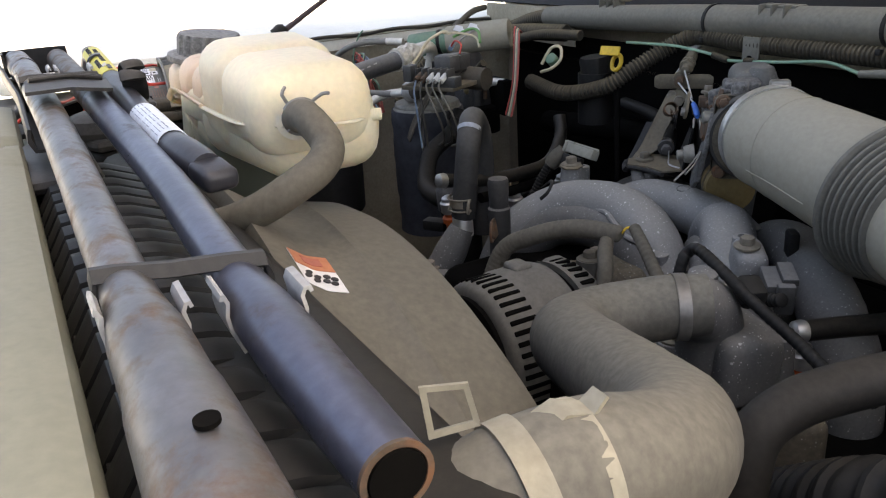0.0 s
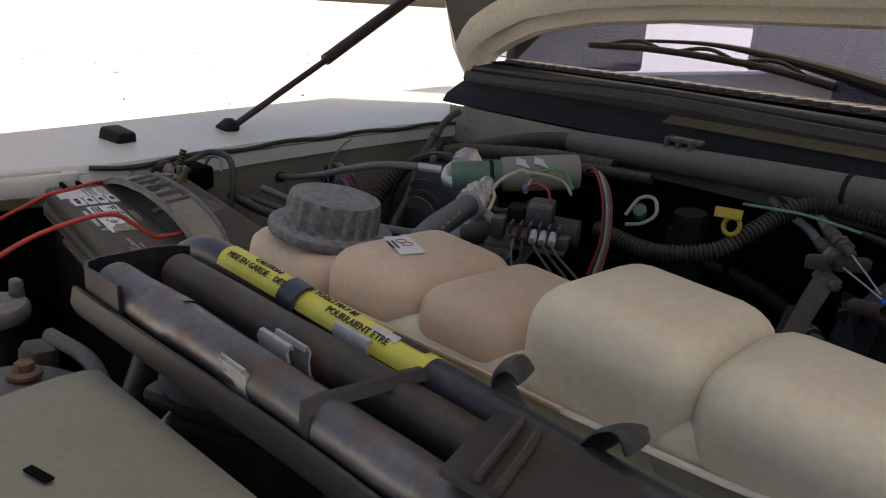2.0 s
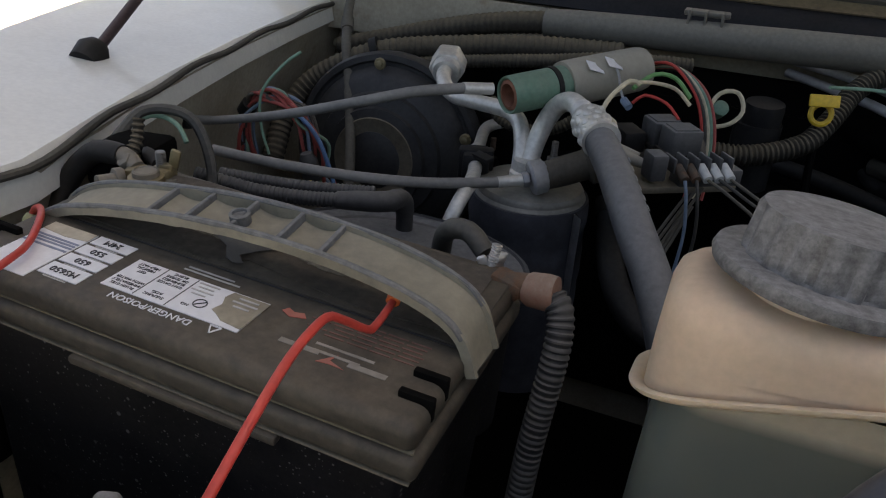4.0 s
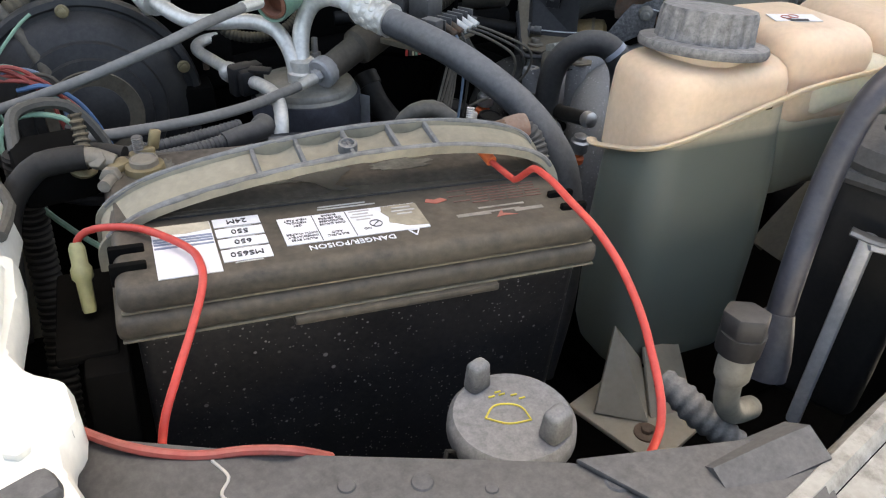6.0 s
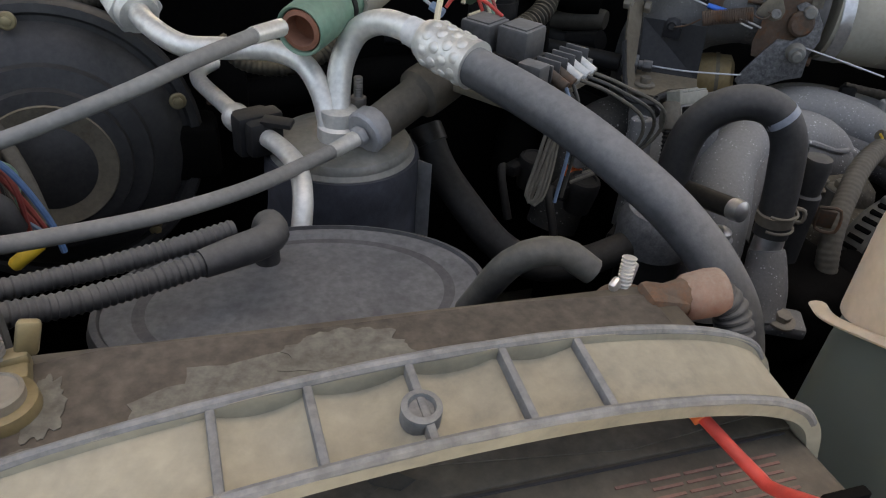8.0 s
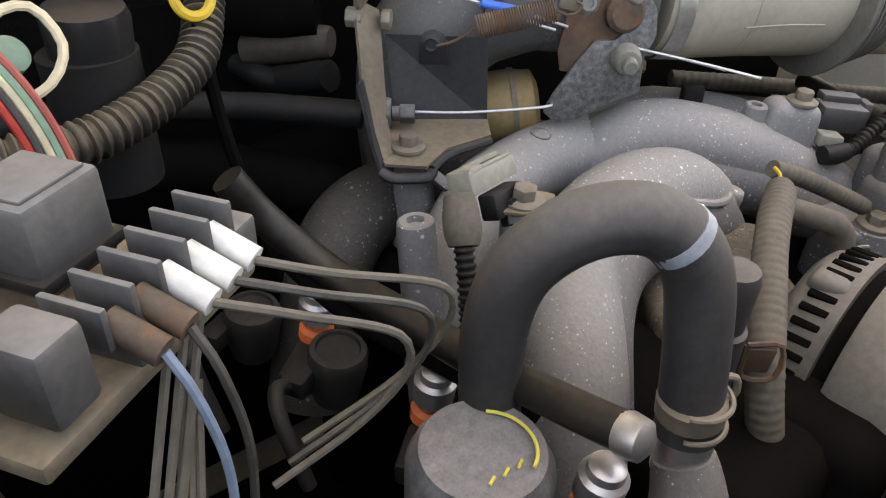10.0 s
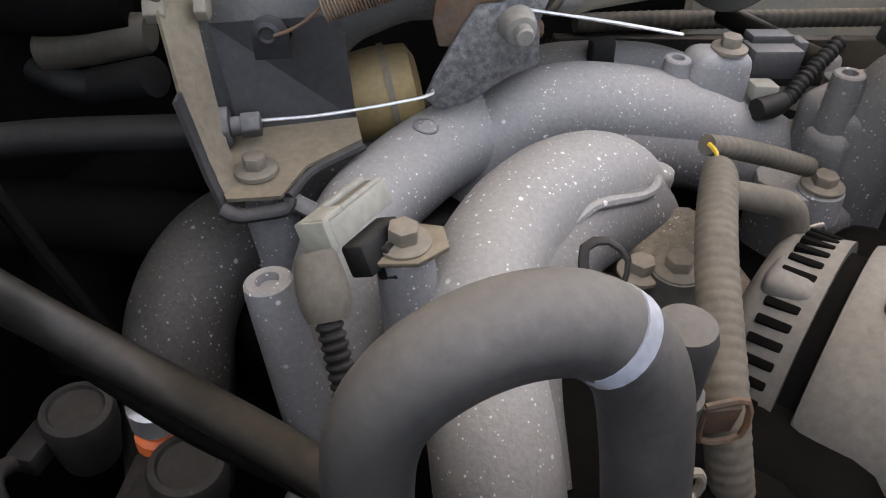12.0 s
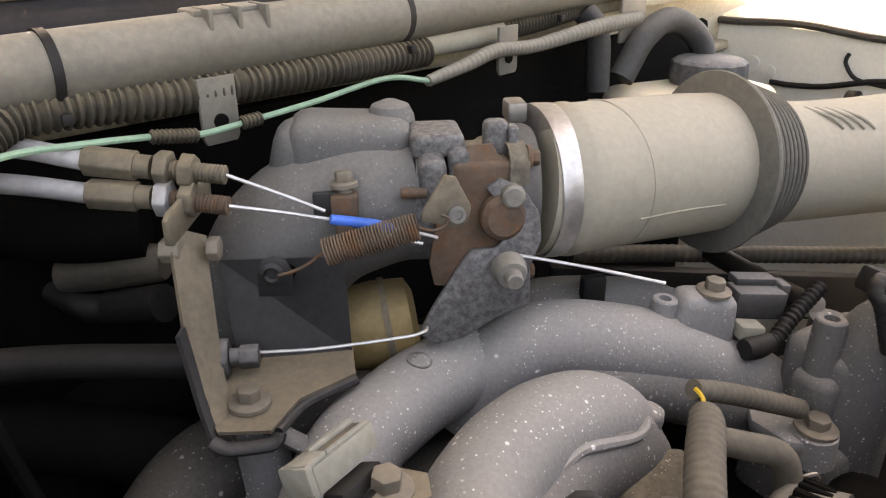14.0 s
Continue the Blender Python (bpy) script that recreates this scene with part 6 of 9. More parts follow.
part("collar", lathe([(0.0085, 0), (0.0105, 0.004), (0.0105, 0.012), (0.0085, 0.016)], (0.118, 0.482, -0.0735), (0.25, -0.96, 0.05)), M["alloy"], l2)

c1 = thing("control_cable", (0.0, 0.37, -0.03), "grey sheathed control cable crossing to the green sleeve", "cable", "control cables")
part("sheath", tube([(-0.135, 0.345, -0.048, 0.0050), (-0.09, 0.345, -0.040, 0.0042), (-0.02, 0.345, -0.022, 0.0044), (0.05, 0.350, 0.000, 0.0046), (0.095, 0.368, 0.012, 0.0048), (0.130, 0.398, 0.014, 0.0048)], n=12), M["sheath"], c1)
part("ferrule", tube([(0.128, 0.396, 0.014, 0.0054), (0.148, 0.416, 0.012, 0.0056)], n=12), M["alloy"], c1, "plain metal ferrule")
part("stop", tube([(-0.150, 0.345, -0.052, 0.008), (-0.130, 0.345, -0.048, 0.008)], n=10), M["black"], c1)
c2 = thing("control_cable", (0.1, 0.34, -0.08), "grey sheathed cable running into a rubber sleeve", "cable", "control cables")
part("sheath", tube([(-0.05, 0.275, -0.040, 0.0046), (0.0, 0.288, -0.046, 0.0046), (0.052, 0.305, -0.051, 0.0046), (0.085, 0.322, -0.055, 0.0047), (0.118, 0.344, -0.059, 0.0047), (0.150, 0.368, -0.061, 0.0048), (0.176, 0.386, -0.061, 0.0048)], n=12), M["sheath"], c2)
part("ferrule", tube([(0.172, 0.383, -0.061, 0.0052), (0.192, 0.396, -0.059, 0.0056)], n=12), M["alloy"], c2)
part("lock_nut", join(plate(hexagon(0.0075), 0.006, frame_to((0.191, 0.395, -0.059), (0.8, 0.5, 0.2)), 0.001), lathe([(0.014, 0), (0.016, 0.002), (0.0155, 0.012), (0.012, 0.016)], (0.197, 0.399, -0.058), (0.8, 0.5, 0.25), 12)), M["clip"], c2, "pale corroded lock nut")
part("rubber_sleeve", tube([(0.203, 0.403, -0.057, 0.0125), (0.222, 0.412, -0.050, 0.0135), (0.240, 0.421, -0.043, 0.0140), (0.243, 0.4225, -0.042, 0.0185), (0.262, 0.432, -0.036, 0.0185), (0.29, 0.447, -0.03, 0.0165), (0.33, 0.47, -0.03, 0.0155)], n=20), M["sleevem"], c2)

gs = thing("cable_actuator", (0.22, 0.48, -0.02), "green plastic sleeve on a brown cylinder with white labels", "cable actuator")
GA, GD = Vector((0.160, 0.424, 0.006)), Vector((0.62, 0.775, 0.09)).normalized()


def gp(s, r):
    q = GA + GD * s
    return (q.x, q.y, q.z, r)


part("green_sleeve", lathe([(0.0120, 0.016), (0.0150, 0.001), (0.0164, 0.0), (0.0172, 0.002), (0.0176, 0.020), (0.0176, 0.066), (0.012, 0.067)], gp(0, 0)[:3], tuple(GD), 36), M["green"], gs, "dusty green sleeve")
part("mouth", lathe([(0.0140, 0), (0.0138, 0.012), (0.0105, 0.013), (0.0100, 0.0)], gp(0.014, 0)[:3], tuple(-GD), 28), mat("rust_red_liner", (0.26, 0.09, 0.05), 0.7, dust=0.3), gs, "rust-red inner liner")
part("tie_band", tube([gp(0.046, 0.0188), gp(0.051, 0.0188)], n=28), M["black"], gs)
part("barrel", tube([gp(0.064, 0.0200), gp(0.068, 0.0215), gp(0.150, 0.0215), gp(0.153, 0.019)], n=28), M["duct"], gs, "dusty brown barrel")
for k in range(2):
    gl = part("label", rbox(tuple(GA + GD * (0.085 + 0.022 * k) + Vector((0.012, -0.010, 0.0165))), (0.018, 0.012, 0.0006), 0, (32, 16, 51)), M["paper"], gs, "small white label", smooth=0)
rb = thing("relay_block", (0.32, 0.40, -0.04), "dusty relay and terminal block with frayed wires", "relay block")
R0 = pose(0.315, 0.405, -0.02, 0, 0, 34)


def rb_box(x, y, z, sx, sy, sz, b=0.0015):
    bm = rbox((x, y, z), (sx, sy, sz), b)
    bm.transform(R0)
    return bm


part("base", rb_box(0.0, 0.0, -0.012, 0.085, 0.062, 0.006), M["bracket"], rb, "dusty tan base plate")
part("terminal_strip", rb_box(0.018, -0.022, -0.003, 0.055, 0.018, 0.014), M["relay"], rb)
for x, y, z in ((0.008, 0.010, 0.0268), (0.006, 0.040, 0.0248)):
    part("relay_lid", rb_box(x, y, z, 0.022, 0.020, 0.0016, 0.0006), M["relay"], rb)
    part("relay_flange", rb_box(x, y, z - 0.022, 0.031, 0.029, 0.004, 0.001), M["black"], rb)
part("relay", rb_box(0.008, 0.010, 0.013, 0.027, 0.025, 0.027, 0.002), M["relay"], rb, "dusty black relay")
part("relay", rb_box(0.006, 0.040, 0.011, 0.027, 0.026, 0.027, 0.002), M["relay"], rb, "dusty black relay")
part("fuse_holder", rb_box(-0.022, 0.045, 0.006, 0.020, 0.030, 0.018, 0.002), M["black"], rb)
part("switch", rb_box(-0.030, -0.024, 0.007, 0.014, 0.018, 0.022, 0.002), M["relay"], rb)
for k in range(6):
    part("divider", rb_box(-0.016 + 0.010 * k, -0.022, 0.008, 0.0022, 0.018, 0.012, 0.0006), M["relay"], rb)
    if k < 5:
        sc = lathe([(0.0032, 0), (0.0034, 0.002), (0.0020, 0.0032)], (-0.011 + 0.010 * k, -0.017, 0.004))
        sc.transform(R0)
        part("screw", sc, M["rusty"], rb)
for k, mk in enumerate(("rusty", "rusty", "fuse", "fuse", "fuse")):
    tm = tube([(-0.011 + 0.010 * k, -0.026, 0.006), (-0.0105 + 0.010 * k, -0.040, 0.000)], 0.0040, 12)
    tm.transform(R0)
    part("terminal", tm, M[mk], rb, "white crimp terminal" if mk == "fuse" else "rusty crimp terminal")
for k, mk in enumerate(("bluewire", "blackwire", "tape", "blackwire", "tape")):
    a = R0 @ Vector((-0.0105 + 0.010 * k, -0.040, 0.0))
    out, low = (0.008 + 0.004 * k, 0.085 - 0.004 * k)
    if k > 1:
        run = [(0, 0, 0), (0.018, -0.010, -0.006), (0.040 + 0.004 * k, -0.012, -0.026), (0.046 + 0.004 * k, -0.006, -0.050), (0.034 + 0.003 * k, 0.002, -0.072), (0.010, 0.006, -0.085)]
    else:
        run = [(0, 0, 0), (0.004, -0.005, -0.014), (0.008, -0.004, -0.045), (0.006, 0.0, -0.09)]
    part("wire", tube([tuple(a + Vector(q)) for q in run], 0.0014, 7), M[mk], rb, "frayed pale wire")
for k, mk in enumerate(("relay", "brass")):
    a = R0 @ Vector((-0.035 + 0.004 * k, -0.004 - 0.012 * k, 0.006 - 0.003 * k))
    part("bullet_connector", tube([tuple(a), tuple(a + Vector((-0.024, 0.002, 0.006)))], 0.0042, 10), M["duct"], rb)
part("cream_wire", tube([tuple(R0 @ Vector((-0.05, 0.004, 0.010))), (0.262, 0.400, 0.006), (0.250, 0.408, 0.010), (0.253, 0.418, 0.022), (0.264, 0.437, 0.033), (0.272, 0.442, 0.030)], 0.0021, 8), M["creamwire"], rb, "cream wire loop")
part("cream_wire", tube([(0.262, 0.437, 0.031), (0.280, 0.455, 0.030), (0.300, 0.470, 0.024), (0.315, 0.468, 0.012)], 0.0017, 8), M["creamwire"], rb)
part("green_wire", tube([(0.266, 0.450, 0.024), (0.280, 0.470, 0.034), (0.298, 0.475, 0.032), (0.314, 0.470, 0.018)], 0.0020, 8), mat("bright_green_wire", (0.12, 0.33, 0.10), 0.5, dust=0.25), rb)
part("red_wire", tube([(0.268, 0.446, 0.012), (0.277, 0.448, 0.020), (0.296, 0.449, 0.016), (0.31, 0.44, 0.006)], 0.0014, 8), M["redwire"], rb)
for k, mk in enumerate(("redwire", "blackwire", "creamwire", "greenwire", "darkred")):
    part("wire", tube([(0.255 + 0.003 * k, 0.560, 0.020), (0.285 + 0.003 * k, 0.540, 0.030 - 0.001 * k), (0.311 + 0.003 * k, 0.525, 0.013), (0.325 + 0.003 * k, 0.516, -0.012), (0.331 + 0.003 * k, 0.509, -0.045), (0.326 + 0.004 * k, 0.50, -0.085)], 0.0016, 7), M[mk], rb)
part("label_wire", tube([(0.236, 0.512, 0.028), (0.246, 0.486, 0.026), (0.254, 0.464, 0.016), (0.262, 0.448, 0.010)], 0.0013, 6), M["clip"], rb)
part("blue_crimp", tube([(0.259, 0.452, 0.012), (0.266, 0.445, 0.008)], 0.0035, 8), M["bluewire"], rb)
wl = thing("wire_loop", (0.31, 0.36, -0.11), "looped bundle of thin grey wires hanging below the relays", "wire")
for k in range(3):
    part("wire", tube([(0.335 + 0.004 * k, 0.385, -0.03), (0.316 + 0.004 * k, 0.366, -0.07), (0.306 + 0.002 * k, 0.358, -0.096 - 0.003 * k), (0.312 + 0.003 * k, 0.356, -0.100), (0.320 + 0.003 * k, 0.362, -0.08), (0.334 + 0.002 * k, 0.380, -0.045)], 0.0014, 6), M["tape"], wl)

dh = thing("heater_hose", (0.32, 0.38, -0.2), "dark rubber heater hose sagging between the accumulator and engine", "hose", "heater hoses")
part("hose", tube([(0.262, 0.46, -0.085), (0.270, 0.438, -0.112), (0.283, 0.400, -0.132), (0.302, 0.382, -0.154), (0.330, 0.370, -0.169), (0.370, 0.370, -0.173), (0.41, 0.372, -0.165), (0.46, 0.375, -0.15)], 0.0125, 16), M["darkrubber"], dh)
part("clamp", tube([(0.262, 0.459, -0.086, 0.0136), (0.2655, 0.4505, -0.0965, 0.0136)], n=22), M["grime"], dh, "dark spring clamp")

# flat oval canister lid behind the battery with plug leads
vc = thing("vacuum_canister", (0.135, 0.235, -0.2), "dusty grey oval canister lid behind the battery", "canister")
def oval(profile):
    """A turned shape pressed into the canister's oval."""
    ob = lathe(profile, (0, 0, 0), n=64)
    ob.transform(pose(0.131, 0.268, -0.0875, 0, 1, 0) @ Matrix.Diagonal((0.1065, 0.0695, 1, 1)))
    return ob


part("body", oval([(0.88, -0.14), (0.92, -0.018), (0.90, -0.012)]), M["black"], vc, "black canister body")
part("lid", oval([(0.94, -0.010), (0.965, -0.004), (0.955, 0.0002), (0.86, 0.0012), (0.80, -0.0012), (0.74, -0.0004), (0.30, 0.0018), (0.02, 0.0022)]), M["canm"], vc, "mottled dusty lid")
part("rolled_rim", oval([(0.945, -0.014), (1.0, -0.013), (1.02, -0.006), (1.0, 0.0012), (0.968, 0.0022), (0.955, -0.0006)]), M["shield"], vc, "rolled lid rim")
vh = thing("vacuum_hose", (0.08, 0.25, -0.05), "ribbed conduit with a black elbow lying on the canister lid", "hose")
part("conduit", tube([(-0.02, 0.215, -0.035), (0.02, 0.232, -0.046), (0.055, 0.246, -0.050), (0.085, 0.256, -0.0495)], 0.0062, 12, ridges=0.0035), M["rubber"], vh)
part("conduit", tube([(-0.02, 0.245, -0.045), (0.03, 0.262, -0.050), (0.07, 0.274, -0.0505), (0.100, 0.284, -0.0500)], 0.0055, 12, ridges=0.0035), M["rubber"], vh)
part("elbow", tube([(0.082, 0.255, -0.0495, 0.0072), (0.098, 0.261, -0.0490, 0.0082), (0.112, 0.267, -0.049, 0.0085), (0.119, 0.276, -0.050, 0.0085), (0.119, 0.290, -0.053, 0.0080), (0.1185, 0.300, -0.062, 0.0088), (0.118, 0.304, -0.074, 0.0072), (0.118, 0.304, -0.088, 0.0072)], n=14), M["rubber"], vh)

# brake booster and clutter by the inner fender
bo = thing("brake_booster", (-0.02, 0.56, -0.12), "round black vacuum booster with stepped rim", "brake booster")
part("shell", lathe([(0.112, 0), (0.1175, 0.016), (0.1180, 0.030), (0.1150, 0.036), (0.1085, 0.0365), (0.1060, 0.033), (0.1020, 0.033), (0.0985, 0.040), (0.0900, 0.048), (0.0760, 0.054), (0.0740, 0.060), (0.0600, 0.063), (0.0585, 0.069), (0.046, 0.071), (0.044, 0.064), (0.036, 0.064), (0.033, 0.074), (0.020, 0.078), (0.004, 0.079)], (-0.022, 0.585, -0.128), (0.06, -1, 0.10), 72), M["boosterm"], bo)
part("hub_ring", lathe([(0.0475, 0), (0.0488, 0.002), (0.0478, 0.0035), (0.0466, 0.003)], (-0.0178, 0.515, -0.1205), (0.06, -1, 0.10), 48), M["bracket"], bo, "dull brass-coloured ring")
for a in (20, 95, 200, 310):
    part("rim_bolt", bolt((-0.0198 + 0.106 * math.cos(radians(a)), 0.549, -0.1245 + 0.106 * math.sin(radians(a))), (0.06, -1, 0.10), 0.004, 0.003), M["brass"], bo)
bk = thing("master_cylinder_bracket", (0.09, 0.56, -0.12), "dark bracket with small studs beside the booster", "bracket")
part("plate", join(rbox((0.105, 0.60, -0.10), (0.07, 0.02, 0.06), 0.004), rbox((0.085, 0.575, -0.14), (0.05, 0.05, 0.05), 0.008)), M["shadeblack"], bk)
for x in (0.088, 0.106):
    part("stud", tube([(x, 0.572, -0.088), (x, 0.572, -0.102)], 0.0035, 8), M["rusty"], bk)
ld = thing("wiring_loom", (-0.05, 0.56, -0.05), "thick corrugated wiring loom along the firewall corner", "wiring loom", "wiring looms")
part("conduit", tube([(-0.145, 0.50, -0.14), (-0.150, 0.54, -0.095), (-0.130, 0.57, -0.058), (-0.085, 0.585, -0.030), (-0.04, 0.60, -0.014), (0.03, 0.62, -0.004), (0.12, 0.645, 0.004), (0.22, 0.665, 0.006)], 0.0135, 16, ridges=0.0075, depth=0.10), M["conduit"], ld)
part("tie", tube([(-0.060, 0.592, -0.018), (-0.052, 0.5945, -0.0145)], 0.0160, 16), M["black"], ld)
l3 = thing("wiring_loom", (0.1, 0.61, 0.0), "corrugated conduit running behind the accumulator", "wiring loom", "wiring looms")
part("conduit", tube([(-0.03, 0.60, -0.030), (0.03, 0.605, -0.019), (0.09, 0.610, -0.010), (0.15, 0.615, -0.002), (0.22, 0.625, 0.008), (0.3, 0.64, 0.010)], 0.0080, 14, ridges=0.0048), M["conduit"], l3)
l4 = thing("wiring_loom", (0.13, 0.50, -0.05), "drooping corrugated tube below the aluminium pipe", "wiring loom", "wiring looms")
part("conduit", tube([(0.115, 0.52, -0.028), (0.130, 0.51, -0.044), (0.160, 0.508, -0.050), (0.190, 0.512, -0.044), (0.215, 0.52, -0.025)], 0.0062, 12, ridges=0.004), M["conduit"], l4)
rd = thing("prop_rod", (-0.03, 0.45, -0.05), "thin grey rod standing before the booster", "rod")
part("rod", tube([(-0.150, 0.70, 0.030), (-0.130, 0.665, 0.026), (-0.117, 0.634, 0.012), (-0.094, 0.588, -0.015), (-0.072, 0.554, -0.042), (-0.050, 0.518, -0.082), (-0.032, 0.485, -0.107), (-0.02, 0.46, -0.14)], 0.0058, 10), M["tape"], rd)
part("collar", tube([(-0.113, 0.626, 0.008), (-0.105, 0.611, -0.001)], 0.0078, 10), M["tape"], rd)
wb = thing("wire_bundle", (-0.07, 0.42, -0.07), "tied coil of red, blue and green wires", "wire bundle")
random.seed(4)
for k in range(13):
    mk = ("darkred", "darkred", "darkred", "blackwire", "bluewire", "darkred", "blackwire", "greenwire", "darkred", "tape", "darkred", "bluewire", "blackwire")[k]
    j = lambda s: random.uniform(-s, s)
    r0 = 0.034 + 0.0032 * k % 0.02
    part("wire", tube([(-0.122 + j(0.01), 0.42 + j(0.01), -0.11), (-0.118 + j(0.006), 0.415 + j(0.01), -0.068 + j(0.006)), (-0.098 + j(0.005), 0.412 + j(0.01), -0.036 + j(0.006)), (-0.072 + j(0.006), 0.410 + j(0.008), -0.030 + j(0.006)), (-0.045 + j(0.006), 0.412 + j(0.01), -0.048 + j(0.008)), (-0.032 + j(0.012), 0.415 + j(0.01), -0.085 + j(0.01)), (-0.028 + j(0.02), 0.42 + j(0.01), -0.125)], 0.0019, 7), M[mk], wb)
part("blue_wire", tube([(-0.07, 0.405, -0.045), (-0.045, 0.40, -0.042), (-0.022, 0.40, -0.062), (-0.006, 0.40, -0.10), (-0.002, 0.40, -0.125)], 0.0022, 8), mat("clear_blue_wire", (0.10, 0.22, 0.42), 0.45, dust=0.2), wb)
part("plug", lathe([(0.008, 0), (0.010, 0.003), (0.0095, 0.022), (0.006, 0.030)], (-0.028, 0.40, -0.108), (-0.2, -0.1, 1)), M["rubber"], wb)
part("tie", tube([(-0.117, 0.414, -0.055), (-0.108, 0.412, -0.044)], 0.009, 10), M["black"], wb)
gw = thing("green_lead", (-0.05, 0.2, -0.04), "pale green wire looping beside the battery", "wire", "green leads")
part("wire", tube([(-0.008, 0.135, -0.06), (-0.030, 0.16, -0.052), (-0.050, 0.18, -0.035), (-0.061, 0.20, -0.008), (-0.054, 0.205, 0.006), (-0.040, 0.21, 0.008), (-0.022, 0.205, 0.005), (-0.012, 0.20, -0.004)], 0.0019, 8), M["greenwire"], gw)
g2 = thing("green_lead", (-0.06, 0.40, 0.0), "thin green wire hooked over the wire bundle", "wire", "green leads")
part("wire", tube([(-0.045, 0.41, 0.018), (-0.060, 0.405, 0.006), (-0.085, 0.40, -0.025), (-0.088, 0.40, -0.06), (-0.08, 0.40, -0.09)], 0.0015, 8), M["greenwire"], g2)
yc = thing("crimp_connector", (0.03, 0.20, -0.02), "small yellow crimp connector", "connector")
part("crimp", lathe([(0.0032, 0), (0.0044, 0.002), (0.0044, 0.020), (0.0032, 0.022)], (-0.024, 0.360, -0.106), (0.82, 0.2, 0.55)), M["amber"], yc)
lc = thing("conduit_run", (-0.07, 0.18, -0.1), "black corrugated conduit down the inner fender", "conduit")
part("conduit", tube([(-0.048, 0.17, 0.0), (-0.052, 0.175, -0.06), (-0.055, 0.16, -0.13), (-0.06, 0.12, -0.2)], 0.010, 14, ridges=0.005), M["darkrubber"], lc)
fs_ = thing("fender_harness", (-0.02, 0.15, -0.02), "dark connector and looped conduit by the fender", "connector")
part("body", rbox((-0.03, 0.165, -0.01), (0.045, 0.05, 0.03), 0.006, (0, 0, 10)), M["shadeblack"], fs_)
part("bolt", bolt((-0.013, 0.148, -0.003), (0.3, -0.5, 0.8), 0.006, 0.007, 1.6), M["brass"], fs_)
part("loop", tube([(-0.05, 0.17, 0.0), (-0.048, 0.20, 0.014), (-0.020, 0.215, 0.010), (0.0, 0.21, -0.02), (0.004, 0.20, -0.06)], 0.0040, 8), M["blackwire"], fs_)

# ---- engine top: intake, throttle, linkage ----
def poly(points, thick, bevel=0.0):
    """A flat plate through a ring of places, thickened away from its face."""
    bm = bmesh.new()
    f = bm.faces.new([bm.verts.new(q) for q in points])
    bm.normal_update()
    n = f.normal.copy()
    up = bmesh.ops.extrude_face_region(bm, geom=[f])
    for v in up["geom"]:
        if isinstance(v, bmesh.types.BMVert):
            v.co += n * thick
    if bevel:
        bmesh.ops.bevel(bm, geom=bm.edges[:], offset=bevel, segments=2, profile=0.5, affect="EDGES")
    return bm


im = thing("intake_manifold", (0.70, 0.50, -0.28), "dusty speckled cast aluminium intake manifold with curved runners", "intake manifold")
R1 = [(0.512, 0.384, -0.26, 0.0275), (0.520, 0.392, -0.216, 0.0275), (0.534, 0.412, -0.176, 0.0275), (0.560, 0.446, -0.149, 0.0275), (0.595, 0.468, -0.139, 0.0275), (0.640, 0.478, -0.136, 0.0272), (0.680, 0.478, -0.143, 0.0268), (0.708, 0.475, -0.160, 0.0262), (0.722, 0.473, -0.182, 0.0255)]
part("runner", tube(R1, n=32, step=0.005, wobble=0.012), M["cast"], im, "front runner with a flange")
# skirt below the parting line of the front runner, darkened as its shaded underside, with the rough ridge between the
# two
part("runner_skirt", tube([(0.535, 0.404, -0.196, 0.0265), (0.562, 0.434, -0.167, 0.0268), (0.598, 0.456, -0.157, 0.0270), (0.644, 0.466, -0.155, 0.0270), (0.685, 0.467, -0.162, 0.0266), (0.714, 0.466, -0.180, 0.0262), (0.730, 0.465, -0.215, 0.026)], n=28), M["castmid"], im, "lower half of the runner, darkened as its shaded underside")
RIDGE = [(0.590, 0.4415, -0.1345), (0.604, 0.4465, -0.1325), (0.618, 0.4500, -0.1330), (0.634, 0.4520, -0.1325), (0.648, 0.4520, -0.1310), (0.660, 0.4500, -0.1330), (0.674, 0.4480, -0.1375), (0.688, 0.4470, -0.1420), (0.700, 0.4480, -0.1440), (0.712, 0.4540, -0.1470)]
part("runner_seam", tube(RIDGE, 0.0030, 8, 0.003, wobble=0.3), M["cast"], im, "rough casting ridge")
part("runner_ear", join(rbox((0.722, 0.466, -0.156), (0.022, 0.026, 0.016), 0.005, (0, 18, -10), 3), lathe([(0.010, -0.04), (0.009, 0.0), (0.005, 0.001)], (0.728, 0.462, -0.152), (0.1, -0.1, 1), 16)), M["cast"], im)
part("runner", tube([(0.520, 0.505, -0.245, 0.0265), (0.531, 0.518, -0.205, 0.0262), (0.552, 0.535, -0.172, 0.0258), (0.584, 0.551, -0.153, 0.0255), (0.620, 0.560, -0.150, 0.0255), (0.655, 0.566, -0.151, 0.0258), (0.694, 0.571, -0.157, 0.0262), (0.723, 0.575, -0.172, 0.027)], n=30), M["cast"], im, "middle runner")
part("runner", tube([(0.678, 0.572, -0.186, 0.027), (0.691, 0.563, -0.166, 0.0272), (0.710, 0.553, -0.150, 0.0272), (0.735, 0.538, -0.143, 0.0268), (0.762, 0.516, -0.146, 0.0265), (0.794, 0.494, -0.157, 0.0262), (0.830, 0.473, -0.176, 0.0255), (0.866, 0.455, -0.200, 0.025), (0.89, 0.445, -0.24, 0.025), (0.90, 0.445, -0.36, 0.025)], n=30), M["cast"], im, "rear runner")
